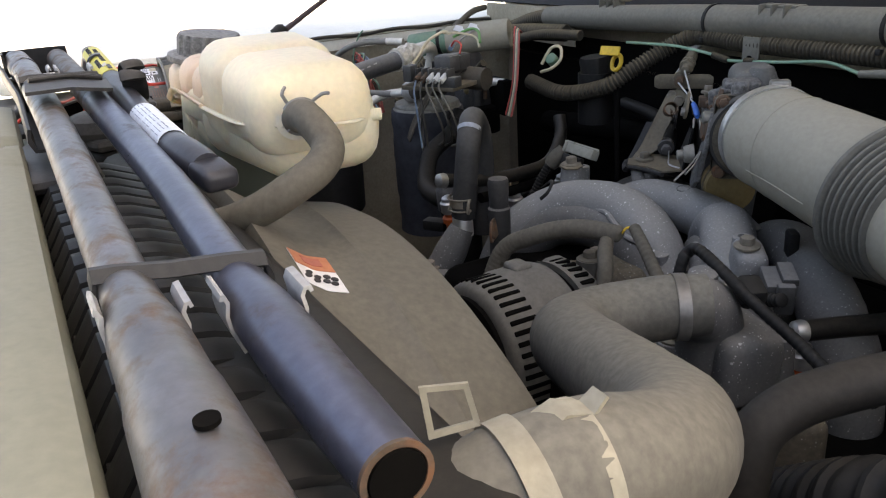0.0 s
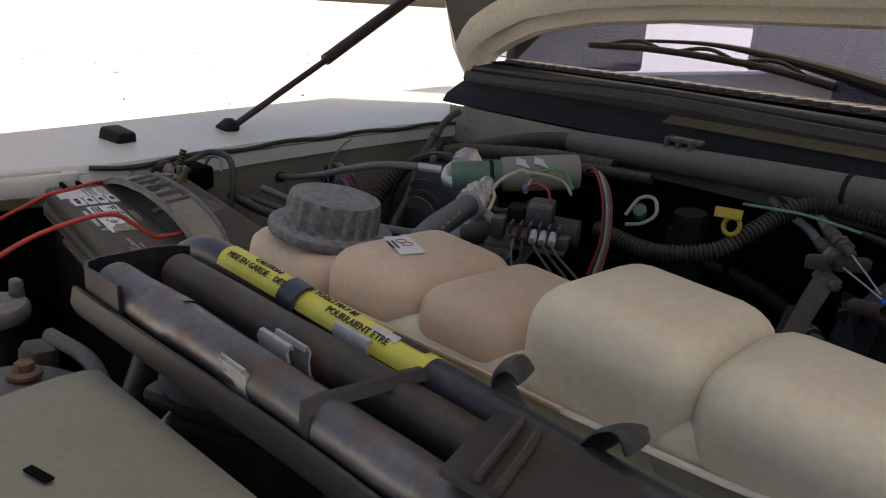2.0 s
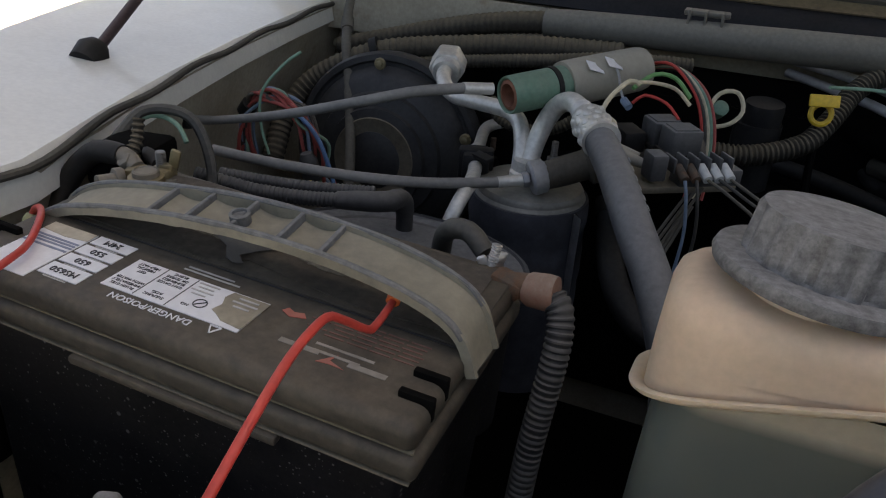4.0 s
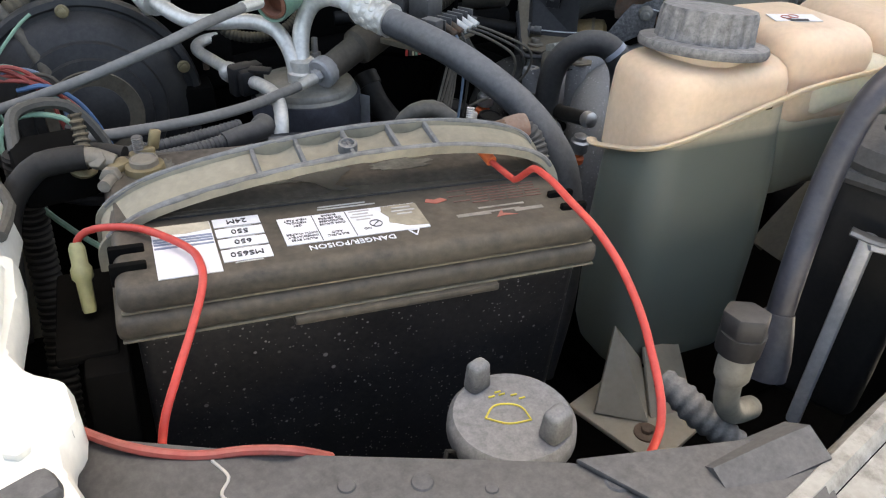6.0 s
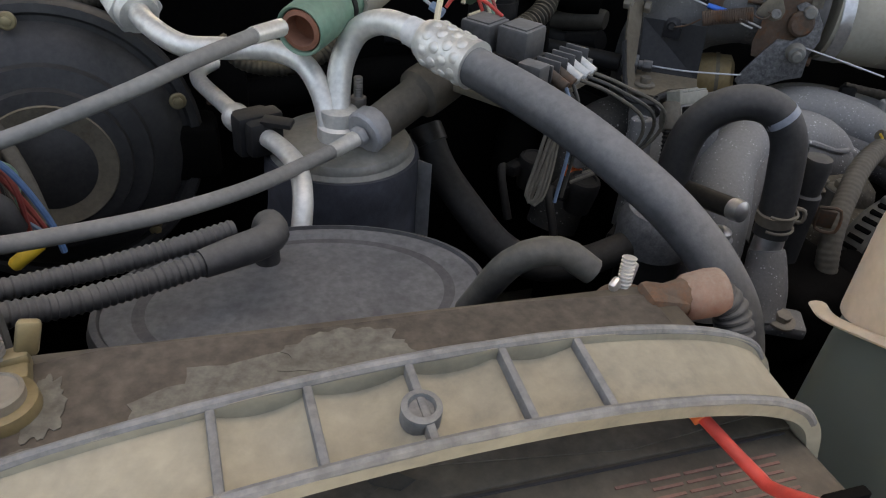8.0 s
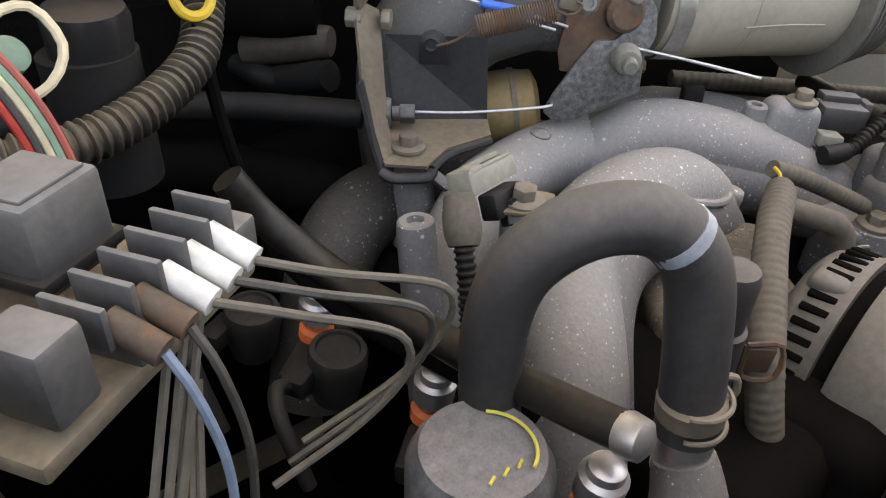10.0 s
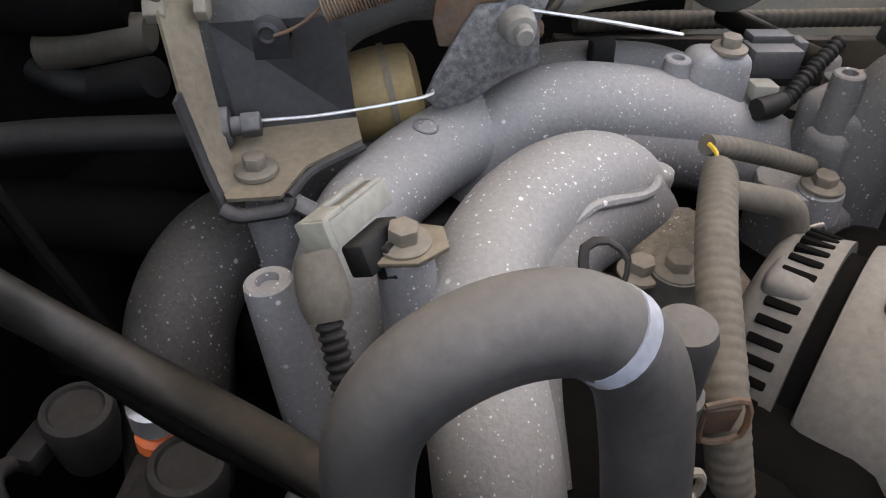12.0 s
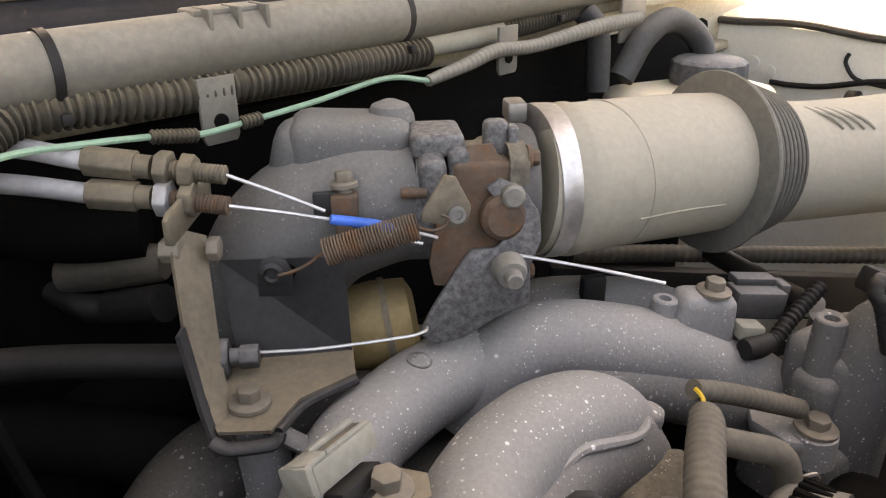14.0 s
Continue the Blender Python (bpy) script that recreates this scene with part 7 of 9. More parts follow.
part("runner_seam", tube([(0.727, 0.506, -0.1520), (0.750, 0.492, -0.1560), (0.775, 0.474, -0.1670), (0.800, 0.458, -0.1800), (0.828, 0.443, -0.1950)], 0.0028, 8, 0.004, wobble=0.3), M["cast"], im, "rough casting ridge")
part("runner_skirt", tube([(0.705, 0.535, -0.176, 0.022), (0.742, 0.516, -0.168, 0.0235), (0.772, 0.497, -0.172, 0.0235), (0.806, 0.476, -0.184, 0.0235), (0.842, 0.456, -0.205, 0.023)], n=24), M["castmid"], im, "lower half of the runner, darkened as its shaded underside")
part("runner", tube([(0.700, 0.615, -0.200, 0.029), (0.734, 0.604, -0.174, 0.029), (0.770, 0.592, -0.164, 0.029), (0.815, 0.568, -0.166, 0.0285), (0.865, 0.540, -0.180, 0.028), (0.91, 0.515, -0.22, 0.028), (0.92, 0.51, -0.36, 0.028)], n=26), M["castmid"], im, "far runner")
# outer runners and plenum: casting darkened, the bay's shade put into colour
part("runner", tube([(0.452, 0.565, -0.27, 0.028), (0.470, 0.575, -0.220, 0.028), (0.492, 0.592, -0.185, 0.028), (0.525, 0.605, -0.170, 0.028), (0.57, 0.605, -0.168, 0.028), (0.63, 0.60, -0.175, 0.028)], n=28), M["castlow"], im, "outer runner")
part("runner", tube([(0.47, 0.70, -0.28, 0.032), (0.485, 0.72, -0.22, 0.032), (0.52, 0.725, -0.195, 0.032), (0.60, 0.70, -0.185, 0.032)], n=24), M["shadeblack"], im, "outer runner")
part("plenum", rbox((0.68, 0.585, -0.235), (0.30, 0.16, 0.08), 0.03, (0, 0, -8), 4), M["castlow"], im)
# upright posts and bosses cast onto the runners
for x, y, z, r, h, dx, dy, mk in ((0.503, 0.514, -0.122, 0.0105, 0.13, -0.02, 0.10, "cast"), (0.797, 0.498, -0.1195, 0.0082, 0.030, 0.05, -0.05, "cast"), (0.856, 0.416, -0.124, 0.0095, 0.060, 0.03, 0.02, "castmid"), (0.548, 0.580, -0.128, 0.012, 0.06, 0, 0, "cast")):
    part("boss", join(lathe([(r * 1.3, -h), (r * 1.06, -0.006), (r, -0.001), (r * 0.88, 0.0), (r * 0.5, 0.0), (r * 0.45, -0.006)], (x, y, z), (dx, dy, 1), 28), lathe([(r * 0.46, -0.004), (r * 0.4, -0.0035)], (x, y, z), (dx, dy, 1), 20)), M[mk], im, "bored casting post")
part("boss_foot", lathe([(0.024, -0.03), (0.018, -0.014), (0.0125, 0.0), (0.0095, 0.006)], (0.797, 0.499, -0.142), (0.05, -0.05, 1), 24), M["cast"], im)
part("boss_block", join(rbox((0.820, 0.485, -0.137), (0.040, 0.026, 0.040), 0.009, (0, 8, -32), 4, 1.2), rbox((0.800, 0.494, -0.146), (0.060, 0.014, 0.030), 0.006, (0, 8, -32), 3)), M["cast"], im)
part("bolt_post", lathe([(0.0145, -0.12), (0.0125, -0.012), (0.0120, -0.002), (0.010, 0.0)], (0.545, 0.4735, -0.1065), (-0.02, 0.04, 1), 24), M["cast"], im)
part("bolt_tab", join(plate([(-0.016, -0.010), (0.004, -0.014), (0.018, -0.006), (0.018, 0.008), (0.004, 0.014), (-0.012, 0.008)], 0.0025, pose(0.545, 0.4735, -0.1070, 0, 0, -35), 0.0008)), M["bracket"], im)
for x, y, z, r in ((0.545, 0.4735, -0.1040, 0.0068), (0.823, 0.479, -0.1165, 0.0066), (0.665, 0.430, -0.170, 0.0070), (0.826, 0.402, -0.184, 0.0078)):
    part("bolt", bolt((x, y, z), (0.03, -0.05, 1), r, 0.007, 1.7), M["lead"], im)
# outlet casting with its bolted flange and a step up to the tall post
part("outlet_block", join(rbox((0.885, 0.412, -0.175), (0.070, 0.052, 0.062), 0.012, (0, 0, -12), 4), rbox((0.852, 0.414, -0.185), (0.026, 0.030, 0.05), 0.008, (0, 0, -12), 3)), M["castmid"], im)
part("outlet_flange", join(plate([(-0.050, -0.016), (-0.040, -0.026), (-0.022, -0.026), (-0.012, -0.020), (0.05, -0.030), (0.05, 0.03), (-0.03, 0.03), (-0.050, 0.010)], 0.010, pose(0.858, 0.416, -0.198, 0, 0, -12), 0.003), lathe([(0.015, -0.008), (0.014, 0.012), (0.011, 0.014)], (0.826, 0.402, -0.199), (0, 0, 1), 24)), M["cast"], im)
part("outlet_base", rbox((0.866, 0.412, -0.25), (0.090, 0.060, 0.09), 0.012, (0, 0, -12), 3), M["castmid"], im)
part("valve_cover_step", join(rbox((0.700, 0.436, -0.196), (0.060, 0.050, 0.06), 0.012, (0, 0, -30), 3), rbox((0.672, 0.418, -0.212), (0.10, 0.080, 0.05), 0.012, (0, 0, -34), 3), rbox((0.690, 0.430, -0.245), (0.16, 0.12, 0.04), 0.012, (0, 0, -34), 3)), M["castbrown"], im)
part("mark_plate", lathe([(0.0075, 0), (0.0075, 0.0010), (0.0064, 0.0010), (0.0062, 0.0004)], (0.640, 0.560, -0.1255), (0.1, -0.2, 1)), M["castmid"], im)

tbd = thing("throttle_body", (0.69, 0.59, -0.09), "dusty cast throttle body and inlet elbow with rusty linkage", "throttle body")
TBX = Vector((0.80, -0.60, -0.05)).normalized()
TBS = Vector((-0.60, -0.80, 0.0)).normalized()


def tp(s, r):
    q = Vector((0.684, 0.603, -0.048)) + TBX * s
    return (q.x, q.y, q.z, r)


def tq(s, side, up):
    """A place s along the throttle body, side towards the linkage and up."""
    return tuple(Vector((0.684, 0.603, -0.048)) + TBX * s + TBS * side + Vector((0, 0, up)))


part("elbow", tube([(0.596, 0.655, -0.19, 0.036), (0.598, 0.657, -0.13, 0.040), (0.606, 0.655, -0.092, 0.0430), (0.626, 0.643, -0.064, 0.0430), (0.654, 0.624, -0.051, 0.0400), tp(-0.006, 0.0375)], n=40, wobble=0.015), M["elbowm"], tbd)
part("elbow_rib", join(rbox(tq(-0.042, -0.006, 0.026), (0.072, 0.046, 0.044), 0.012, (0, 3, -37), 4), lathe([(0.017, -0.02), (0.014, 0.0), (0.011, 0.006), (0.004, 0.009)], tq(-0.018, -0.012, 0.046), (0, 0, 1), 24), rbox(tq(-0.054, -0.006, 0.018), (0.070, 0.040, 0.044), 0.014, (0, 14, -37), 4)), M["elbowm"], tbd, "raised boss along the elbow")
part("flange", join(tube([tp(-0.008, 0.0385), tp(0.004, 0.0385)], n=40), rbox(tq(0.002, 0.030, 0.012), (0.015, 0.020, 0.046), 0.005, (6, 0, -37), 3), rbox(tq(0.017, 0.026, 0.020), (0.012, 0.018, 0.038), 0.004, (4, 0, -37), 3), rbox(tq(0.006, 0.010, 0.038), (0.030, 0.036, 0.014), 0.004, (0, 0, -37), 3)), M["leverm"], tbd, "rough sooty flange")
part("throttle_bore", join(tube([tp(0.002, 0.034), tp(0.026, 0.033), tp(0.040, 0.035)], n=40), rbox(tq(0.040, 0.004, -0.003), (0.022, 0.066, 0.072), 0.012, (0, 0, -37), 4)), M["bodym"], tbd, "brown dusty throttle casting")
part("mount_flange", join(rbox(tq(0.050, 0.0, -0.002), (0.009, 0.078, 0.084), 0.010, (0, 0, -37), 4), tube([tp(0.052, 0.0395), tp(0.062, 0.0400)], n=40)), M["bodym"], tbd, "square duct flange")
for side, up in ((0.031, 0.034), (0.031, -0.036), (-0.031, 0.034)):
    part("flange_bolt", bolt(tq(0.0555, side, up), tuple(TBX), 0.0048, 0.005, 1.5), M["rusty"], tbd)
part("lug", join(rbox(tq(0.040, 0.014, 0.036), (0.014, 0.014, 0.030), 0.004, (0, 0, -37), 3), rbox(tq(0.049, 0.018, 0.035), (0.006, 0.012, 0.028), 0.002, (0, 0, -37), 3)), M["leverm"], tbd)
for s, side, up in ((-0.008, 0.040, 0.016), (0.010, 0.038, 0.017)):
    part("stud", tube([tq(s - 0.008, side, up), tq(s + 0.006, side, up)], 0.0030, 10), M["rusty"], tbd)
part("coupler_lip", tube([tp(0.048, 0.0410), tp(0.051, 0.0440), tp(0.058, 0.0442), tp(0.062, 0.0425)], n=44, straight=True), M["rubber"], tbd)
part("rusty_plate", join(poly([(0.6820, 0.5640, -0.0090), (0.6930, 0.5560, -0.0075), (0.6985, 0.5480, -0.0270), (0.7080, 0.5380, -0.0450), (0.6990, 0.5400, -0.0640), (0.6700, 0.5570, -0.0880), (0.6580, 0.5660, -0.0860), (0.6560, 0.5680, -0.0720), (0.6625, 0.5680, -0.0460), (0.6700, 0.5650, -0.0360)], 0.003, 0.0008), lathe([(0.013, 0), (0.013, 0.006), (0.010, 0.009), (0.006, 0.009)], (0.692, 0.5475, -0.047), (-0.5, -0.85, 0.1), 24)), M["rusty"], tbd, "rusty throttle stop plate")
part("rusty_face", rbox(tq(0.030, 0.033, 0.004), (0.034, 0.010, 0.058), 0.004, (0, 0, -37), 3), M["rusty"], tbd, "rust-streaked side of the casting")
part("throttle_lever", poly([(0.683, 0.5511, -0.0303), (0.6897, 0.547, -0.0248), (0.6992, 0.5388, -0.0296), (0.7055, 0.5311, -0.0441), (0.7055, 0.528, -0.0603), (0.6992, 0.5301, -0.0747), (0.6967, 0.5275, -0.0981), (0.6824, 0.5374, -0.104), (0.6643, 0.5489, -0.1164), (0.651, 0.5585, -0.1196), (0.6446, 0.5649, -0.1122), (0.6506, 0.5626, -0.0999), (0.6631, 0.5571, -0.079), (0.6735, 0.552, -0.0639), (0.6843, 0.5436, -0.0639), (0.6915, 0.5398, -0.0552), (0.6918, 0.5418, -0.0434)], 0.005, 0.0016), M["leverm"], tbd, "worn grey throttle lever")
part("lever_pin", lathe([(0.0100, 0), (0.0092, 0.007), (0.0080, 0.010), (0.0052, 0.0105), (0.0050, 0.016), (0.0040, 0.017)], (0.684, 0.534, -0.072), (-0.55, -0.82, -0.08), 24), M["dullalloy"], tbd)
part("lever_rivet", lathe([(0.0065, -0.004), (0.0065, 0.004), (0.005, 0.0055)], (0.6935, 0.541, -0.034), (-0.55, -0.8, 0.1), 24), M["dullalloy"], tbd)
# small eyed lever that takes the spring
EYE = frame_to((0.651, 0.5500, -0.0330), (-0.55, -0.82, 0.15), -12)
sm = part("small_lever", plate([(-0.004, 0.018), (0.002, 0.018), (0.013, 0.004), (0.013, -0.004), (0.007, -0.009), (0.0, -0.008), (-0.012, -0.008), (-0.012, -0.003)], 0.003, EYE, 0.0008), M["bracket"], tbd, "rusty eyed lever")
part("eye", lathe([(0.0046, 0.003), (0.0046, 0.006), (0.0028, 0.006), (0.0026, 0.0035)], tuple(EYE @ Vector((0.006, -0.001, 0))), (-0.55, -0.82, 0.15), 20), M["steel"], sm)

it = thing("inlet_duct", (0.9, 0.5, -0.1), "dusty grey rubber inlet duct with steel band clamp and bellows", "inlet duct")
part("band_clamp", tube([(0.7455, 0.5710, -0.0460, 0.0476), (0.7465, 0.5705, -0.0460, 0.0482), (0.7555, 0.5658, -0.0466, 0.0482), (0.7565, 0.5653, -0.0466, 0.0476)], n=48, straight=True), M["bare"], it, "bright steel band clamp")
part("duct", tube([(0.744, 0.5725, -0.0456, 0.0464), (0.760, 0.5640, -0.0468, 0.0466), (0.7615, 0.5633, -0.0469, 0.0484), (0.765, 0.5617, -0.0472, 0.0486), (0.768, 0.5605, -0.0474, 0.0474), (0.83, 0.5510, -0.0535, 0.0492), (0.88, 0.5450, -0.0600, 0.0508), (0.926, 0.539, -0.066, 0.0512)], n=44, straight=True), M["duct"], it)
BD = Vector((0.93, -0.34, -0.09)).normalized()
for k in range(8):
    q = Vector((0.910, 0.5405, -0.0640)) + BD * (0.0 if k == 0 else 0.0075 + 0.0056 * (k - 1))
    r = 0.0675 if k == 0 else 0.0655 - 0.0016 * k
    w = 1.3 if k == 0 else 0.8
    part("bellow", tube([(*(q - BD * 0.0012), r - 0.015), (*(q + BD * 0.0008 * w), r - 0.0008), (*(q + BD * 0.0020 * w), r), (*(q + BD * 0.0036 * w), r - 0.0008), (*(q + BD * 0.0056 * w), r - 0.010)], n=48, straight=True), M["bellowm"], it)
SEAM = Vector((0.797, 0.5565, -0.0503))
part("seam", tube([tuple(SEAM + Vector((-0.19 * math.cos(w) * 0.0486, -0.98 * math.cos(w) * 0.0486, math.sin(w) * 0.0486))) for w in np.linspace(-0.9, 1.9, 24)], 0.0006, 6), M["duct"], it, "moulding line")
part("parting_line", tube([(0.780, 0.5120, -0.0640), (0.82, 0.5045, -0.0670), (0.86, 0.4975, -0.0720)], 0.0006, 6), M["duct"], it, "moulding line")
part("far_duct", tube([(0.948, 0.525, -0.069, 0.048), (0.99, 0.510, -0.074, 0.047), (1.05, 0.488, -0.078, 0.048), (1.13, 0.45, -0.08, 0.050), (1.24, 0.44, -0.10, 0.052)], n=36), M["duct"], it, "pale dusty lower duct")
part("moulded_mark", join(*[tube([(0.977 + 0.010 * k, 0.504 - 0.004 * k, -0.0275 - 0.0012 * k), (0.983 + 0.010 * k, 0.485 - 0.004 * k, -0.0325 - 0.0012 * k), (0.987 + 0.010 * k, 0.476 - 0.004 * k, -0.040 - 0.0012 * k)], 0.0013, 6) for k in range(4)]), M["duct"], it)
part("clamp_screw", join(rbox((0.741, 0.583, -0.002), (0.012, 0.018, 0.012), 0.002, (0, 0, -35)), tube([(0.737, 0.576, -0.001), (0.746, 0.591, -0.001)], 0.0035, 10)), M["steel"], it)

lb = thing("linkage_bracket", (0.56, 0.58, -0.12), "dusty steel cable bracket with throttle cables", "cable bracket")
part("cable_plate", plate([(-0.0085, -0.029), (-0.005, -0.034), (0.005, -0.034), (0.0085, -0.029), (0.0085, 0.029), (0.006, 0.034), (-0.006, 0.034), (-0.0085, 0.029)], 0.0028, frame_to((0.5475, 0.6290, -0.0260), (0.72, -0.69, -0.02), 90), 0.0008), M["bracket"], lb, "oblong cable plate")
part("side_plate", thicken(loft([[(0.5385, 0.631, -0.036), (0.5312, 0.6188, -0.0432), (0.525, 0.6043, -0.0758), (0.5225, 0.5879, -0.1059), (0.5215, 0.5745, -0.1215)], [(0.556, 0.632, -0.046), (0.5510, 0.6230, -0.052), (0.5450, 0.611, -0.080), (0.5400, 0.600, -0.108), (0.5340, 0.580, -0.1215)]]), 0.002), M["bracket"], lb, "dusty folded side of the bracket")
part("edge_flange", thicken(loft([[(0.525, 0.6043, -0.0758), (0.5236, 0.595, -0.092), (0.5225, 0.5879, -0.1059), (0.5215, 0.5745, -0.1235)], [(0.5190, 0.5985, -0.0765), (0.5180, 0.589, -0.095), (0.5170, 0.5810, -0.1100), (0.5165, 0.5680, -0.1290)]]), 0.0025), M["carrierm"], lb, "black bent edge")
part("back_plate", poly([(0.5640, 0.6355, -0.0630), (0.614, 0.5905, -0.0620), (0.6090, 0.581, -0.1160), (0.5580, 0.616, -0.1160)], 0.002), M["carrierm"], lb, "dark back plate")
part("shelf", poly([(0.5294, 0.6049, -0.1175), (0.521, 0.5716, -0.1200), (0.5407, 0.5556, -0.1205), (0.5648, 0.5675, -0.1200), (0.5981, 0.5638, -0.1180), (0.6107, 0.5829, -0.1165), (0.5593, 0.6203, -0.1165)], 0.002), M["bracket"], lb)
part("front_lip", join(tube([(0.518, 0.572, -0.1225), (0.522, 0.566, -0.1255), (0.531, 0.5600, -0.1260), (0.541, 0.5535, -0.1250), (0.5445, 0.5545, -0.1215)], 0.0042, 10, 0.003, flat=0.8), tube([(0.5445, 0.5555, -0.1215), (0.565, 0.566, -0.1225), (0.582, 0.5655, -0.1215), (0.598, 0.563, -0.1200)], 0.0026, 8)), M["carrierm"], lb, "rolled black front edge")
part("leg", tube([(0.545, 0.567, -0.124, 0.0085), (0.560, 0.560, -0.140, 0.0075), (0.578, 0.553, -0.150, 0.0060)], n=12, flat=0.5), M["castmid"], lb)
part("shelf_bolt", bolt((0.5432, 0.5790, -0.1155), (0, 0, 1), 0.0062, 0.007, 1.75), M["lead"], lb)
TAB = frame_to((0.5760, 0.5985, -0.0640), (-0.65, -0.75, 0.1))
tab = part("spring_tab", join(plate([(-0.009, -0.010), (0.009, -0.010), (0.009, 0.004), (0.006, 0.010), (0.0, 0.012), (-0.006, 0.010), (-0.009, 0.004)], 0.0025, TAB, 0.0008), lathe([(0.0058, 0.002), (0.0062, 0.004), (0.0040, 0.005), (0.0030, 0.003)], tuple(TAB @ Vector((-0.001, 0.003, 0))), (-0.65, -0.75, 0.1), 18)), M["carrierm"], lb, "bent spring tab with a hole")
# black disc in place of a drilled, shaded hole
part("plate_hole", lathe([(0.0036, -0.001), (0.0036, 0.0012)], (0.5905, 0.6085, -0.0690), (-0.65, -0.75, 0.1), 14), M["shadeblack"], lb)
SP0, SP1 = Vector((0.5915, 0.5745, -0.0470)), Vector((0.6290, 0.5470, -0.0355))
SPA = (SP1 - SP0).normalized()
SPU = SPA.orthogonal().normalized()
SPV = SPA.cross(SPU)
spr = []
for k in range(30 * 12 + 1):
    a = 2 * math.pi * k / 12
    q = SP0.lerp(SP1, k / (30 * 12)) + SPU * 0.0068 * math.cos(a) + SPV * 0.0068 * math.sin(a)
    spr.append(tuple(q))
part("return_spring", tube(spr, 0.00066, 6, 0.01), M["rusty"], lb, "rusty coil return spring")
part("spring_hook", tube([(0.575, 0.594, -0.0610), (0.580, 0.588, -0.0585), (0.586, 0.582, -0.0540), (0.5915, 0.577, -0.0480)], 0.0009, 6), M["rusty"], lb)
part("spring_hook", tube([(0.629, 0.5465, -0.0360), (0.637, 0.5445, -0.0395), (0.643, 0.5425, -0.0385), (0.6460, 0.5420, -0.0345), (0.643, 0.5440, -0.0325)], 0.0009, 6), M["rusty"], lb)
for k, (a, b, c, far, mk) in enumerate((((0.516, 0.666, -0.0030), (0.545, 0.6357, -0.0072), (0.5645, 0.6157, -0.0099), (0.606, 0.5935, -0.034), "bracket"), ((0.513, 0.660, -0.0180), (0.541, 0.6314, -0.0204), (0.5611, 0.6102, -0.0238), (0.612, 0.594, -0.041), "rusty"))):
    a, b, c = Vector(a), Vector(b), Vector(c)
    e = (b - a).normalized()
    part("cable_end", join(plate(hexagon(0.0080), (b - a).length * 0.62, frame_to(a, e), 0.0012), tube([tuple(a + e * (b - a).length * 0.60), tuple(a + e * (b - a).length * 0.80)], 0.0060, 14)), M["bracket"], lb, "hexagonal cable end")
    part("thread", tube([tuple(b - e * 0.006), tuple(c)], 0.0050, 12, ridges=0.0018, depth=0.15), M[mk], lb, "threaded cable end")
    part("lock_nut", plate(hexagon(0.0095), 0.007, frame_to(b - e * 0.006, e), 0.001), M["bracket" if k == 0 else "clip"], lb)
    part("lock_nut", plate(hexagon(0.0092), 0.007, frame_to(b + e * 0.006, e, 25), 0.001), M["bracket"], lb)
    part("outer_cable", tube([(0.40, 0.765, a.z + 0.010), tuple(a - e * 0.05 + Vector((0, 0, 0.002))), tuple(a)], 0.0052, 10), M["clip"], lb)
    part("inner_cable", tube([tuple(c), tuple(c.lerp(Vector(far), 0.5) + Vector((0, 0, 0.0004))), far], 0.0010, 6), M["strand"], lb, "bright steel strand")
part("pivot_nut", join(plate(hexagon(0.0065), 0.010, frame_to((0.538, 0.620, -0.044), (-0.72, 0.69, 0.02)), 0.0008), plate(hexagon(0.0065), 0.006, frame_to((0.552, 0.620, -0.047), (0.72, -0.69, -0.02)), 0.0008)), M["lead"], lb)
sw = part("cable_joiner", join(rbox((0.6225, 0.5985, -0.0355), (0.015, 0.014, 0.012), 0.002, (0, 0, -38)), rbox((0.617, 0.5920, -0.0465), (0.010, 0.010, 0.008), 0.002, (0, 8, -38))), M["rusty"], lb, "rust-red cable joiner")
part("joiner_plate", rbox((0.617, 0.6045, -0.044), (0.018, 0.004, 0.030), 0.001, (0, 0, -38)), M["carrierm"], lb, "black plate behind the joiner")
part("joiner_bolt", join(bolt((0.624, 0.600, -0.0255), (0, 0.1, 1), 0.0050, 0.006, 1.5), tube([(0.624, 0.600, -0.030), (0.624, 0.600, -0.025)], 0.0042, 10, ridges=0.0016)), M["lead"], lb)
part("blue_crimp", tube([(0.609, 0.5935, -0.0395, 0.0026), (0.614, 0.591, -0.0410, 0.0030), (0.622, 0.586, -0.0430, 0.0031), (0.630, 0.581, -0.0455, 0.0034), (0.637, 0.576, -0.0475, 0.0022)], n=12), M["blue"], lb, "bright blue crimp connector")
for a, b, c in (((0.640, 0.577, -0.049), (0.652, 0.568, -0.053), (0.658, 0.563, -0.0555)), ((0.633, 0.575, -0.050), (0.641, 0.568, -0.0535), (0.647, 0.563, -0.0555))):
    part("strand", tube([a, b, c], 0.0010, 6), M["strand"], lb)
part("strand", tube([(0.694, 0.533, -0.068), (0.718, 0.500, -0.0725), (0.7376, 0.4671, -0.0765)], 0.0009, 6), M["strand"], lb, "frayed bright strand")
part("strand", tube([(0.694, 0.534, -0.068), (0.714, 0.510, -0.0725), (0.7289, 0.4871, -0.0757)], 0.0009, 6), M["strand"], lb)
part("lower_cable", tube([(0.563, 0.6000, -0.1045), (0.590, 0.578, -0.1035), (0.628, 0.5485, -0.0985), (0.640, 0.553, -0.1005)], 0.0009, 6), M["strand"], lb, "bright steel strand")
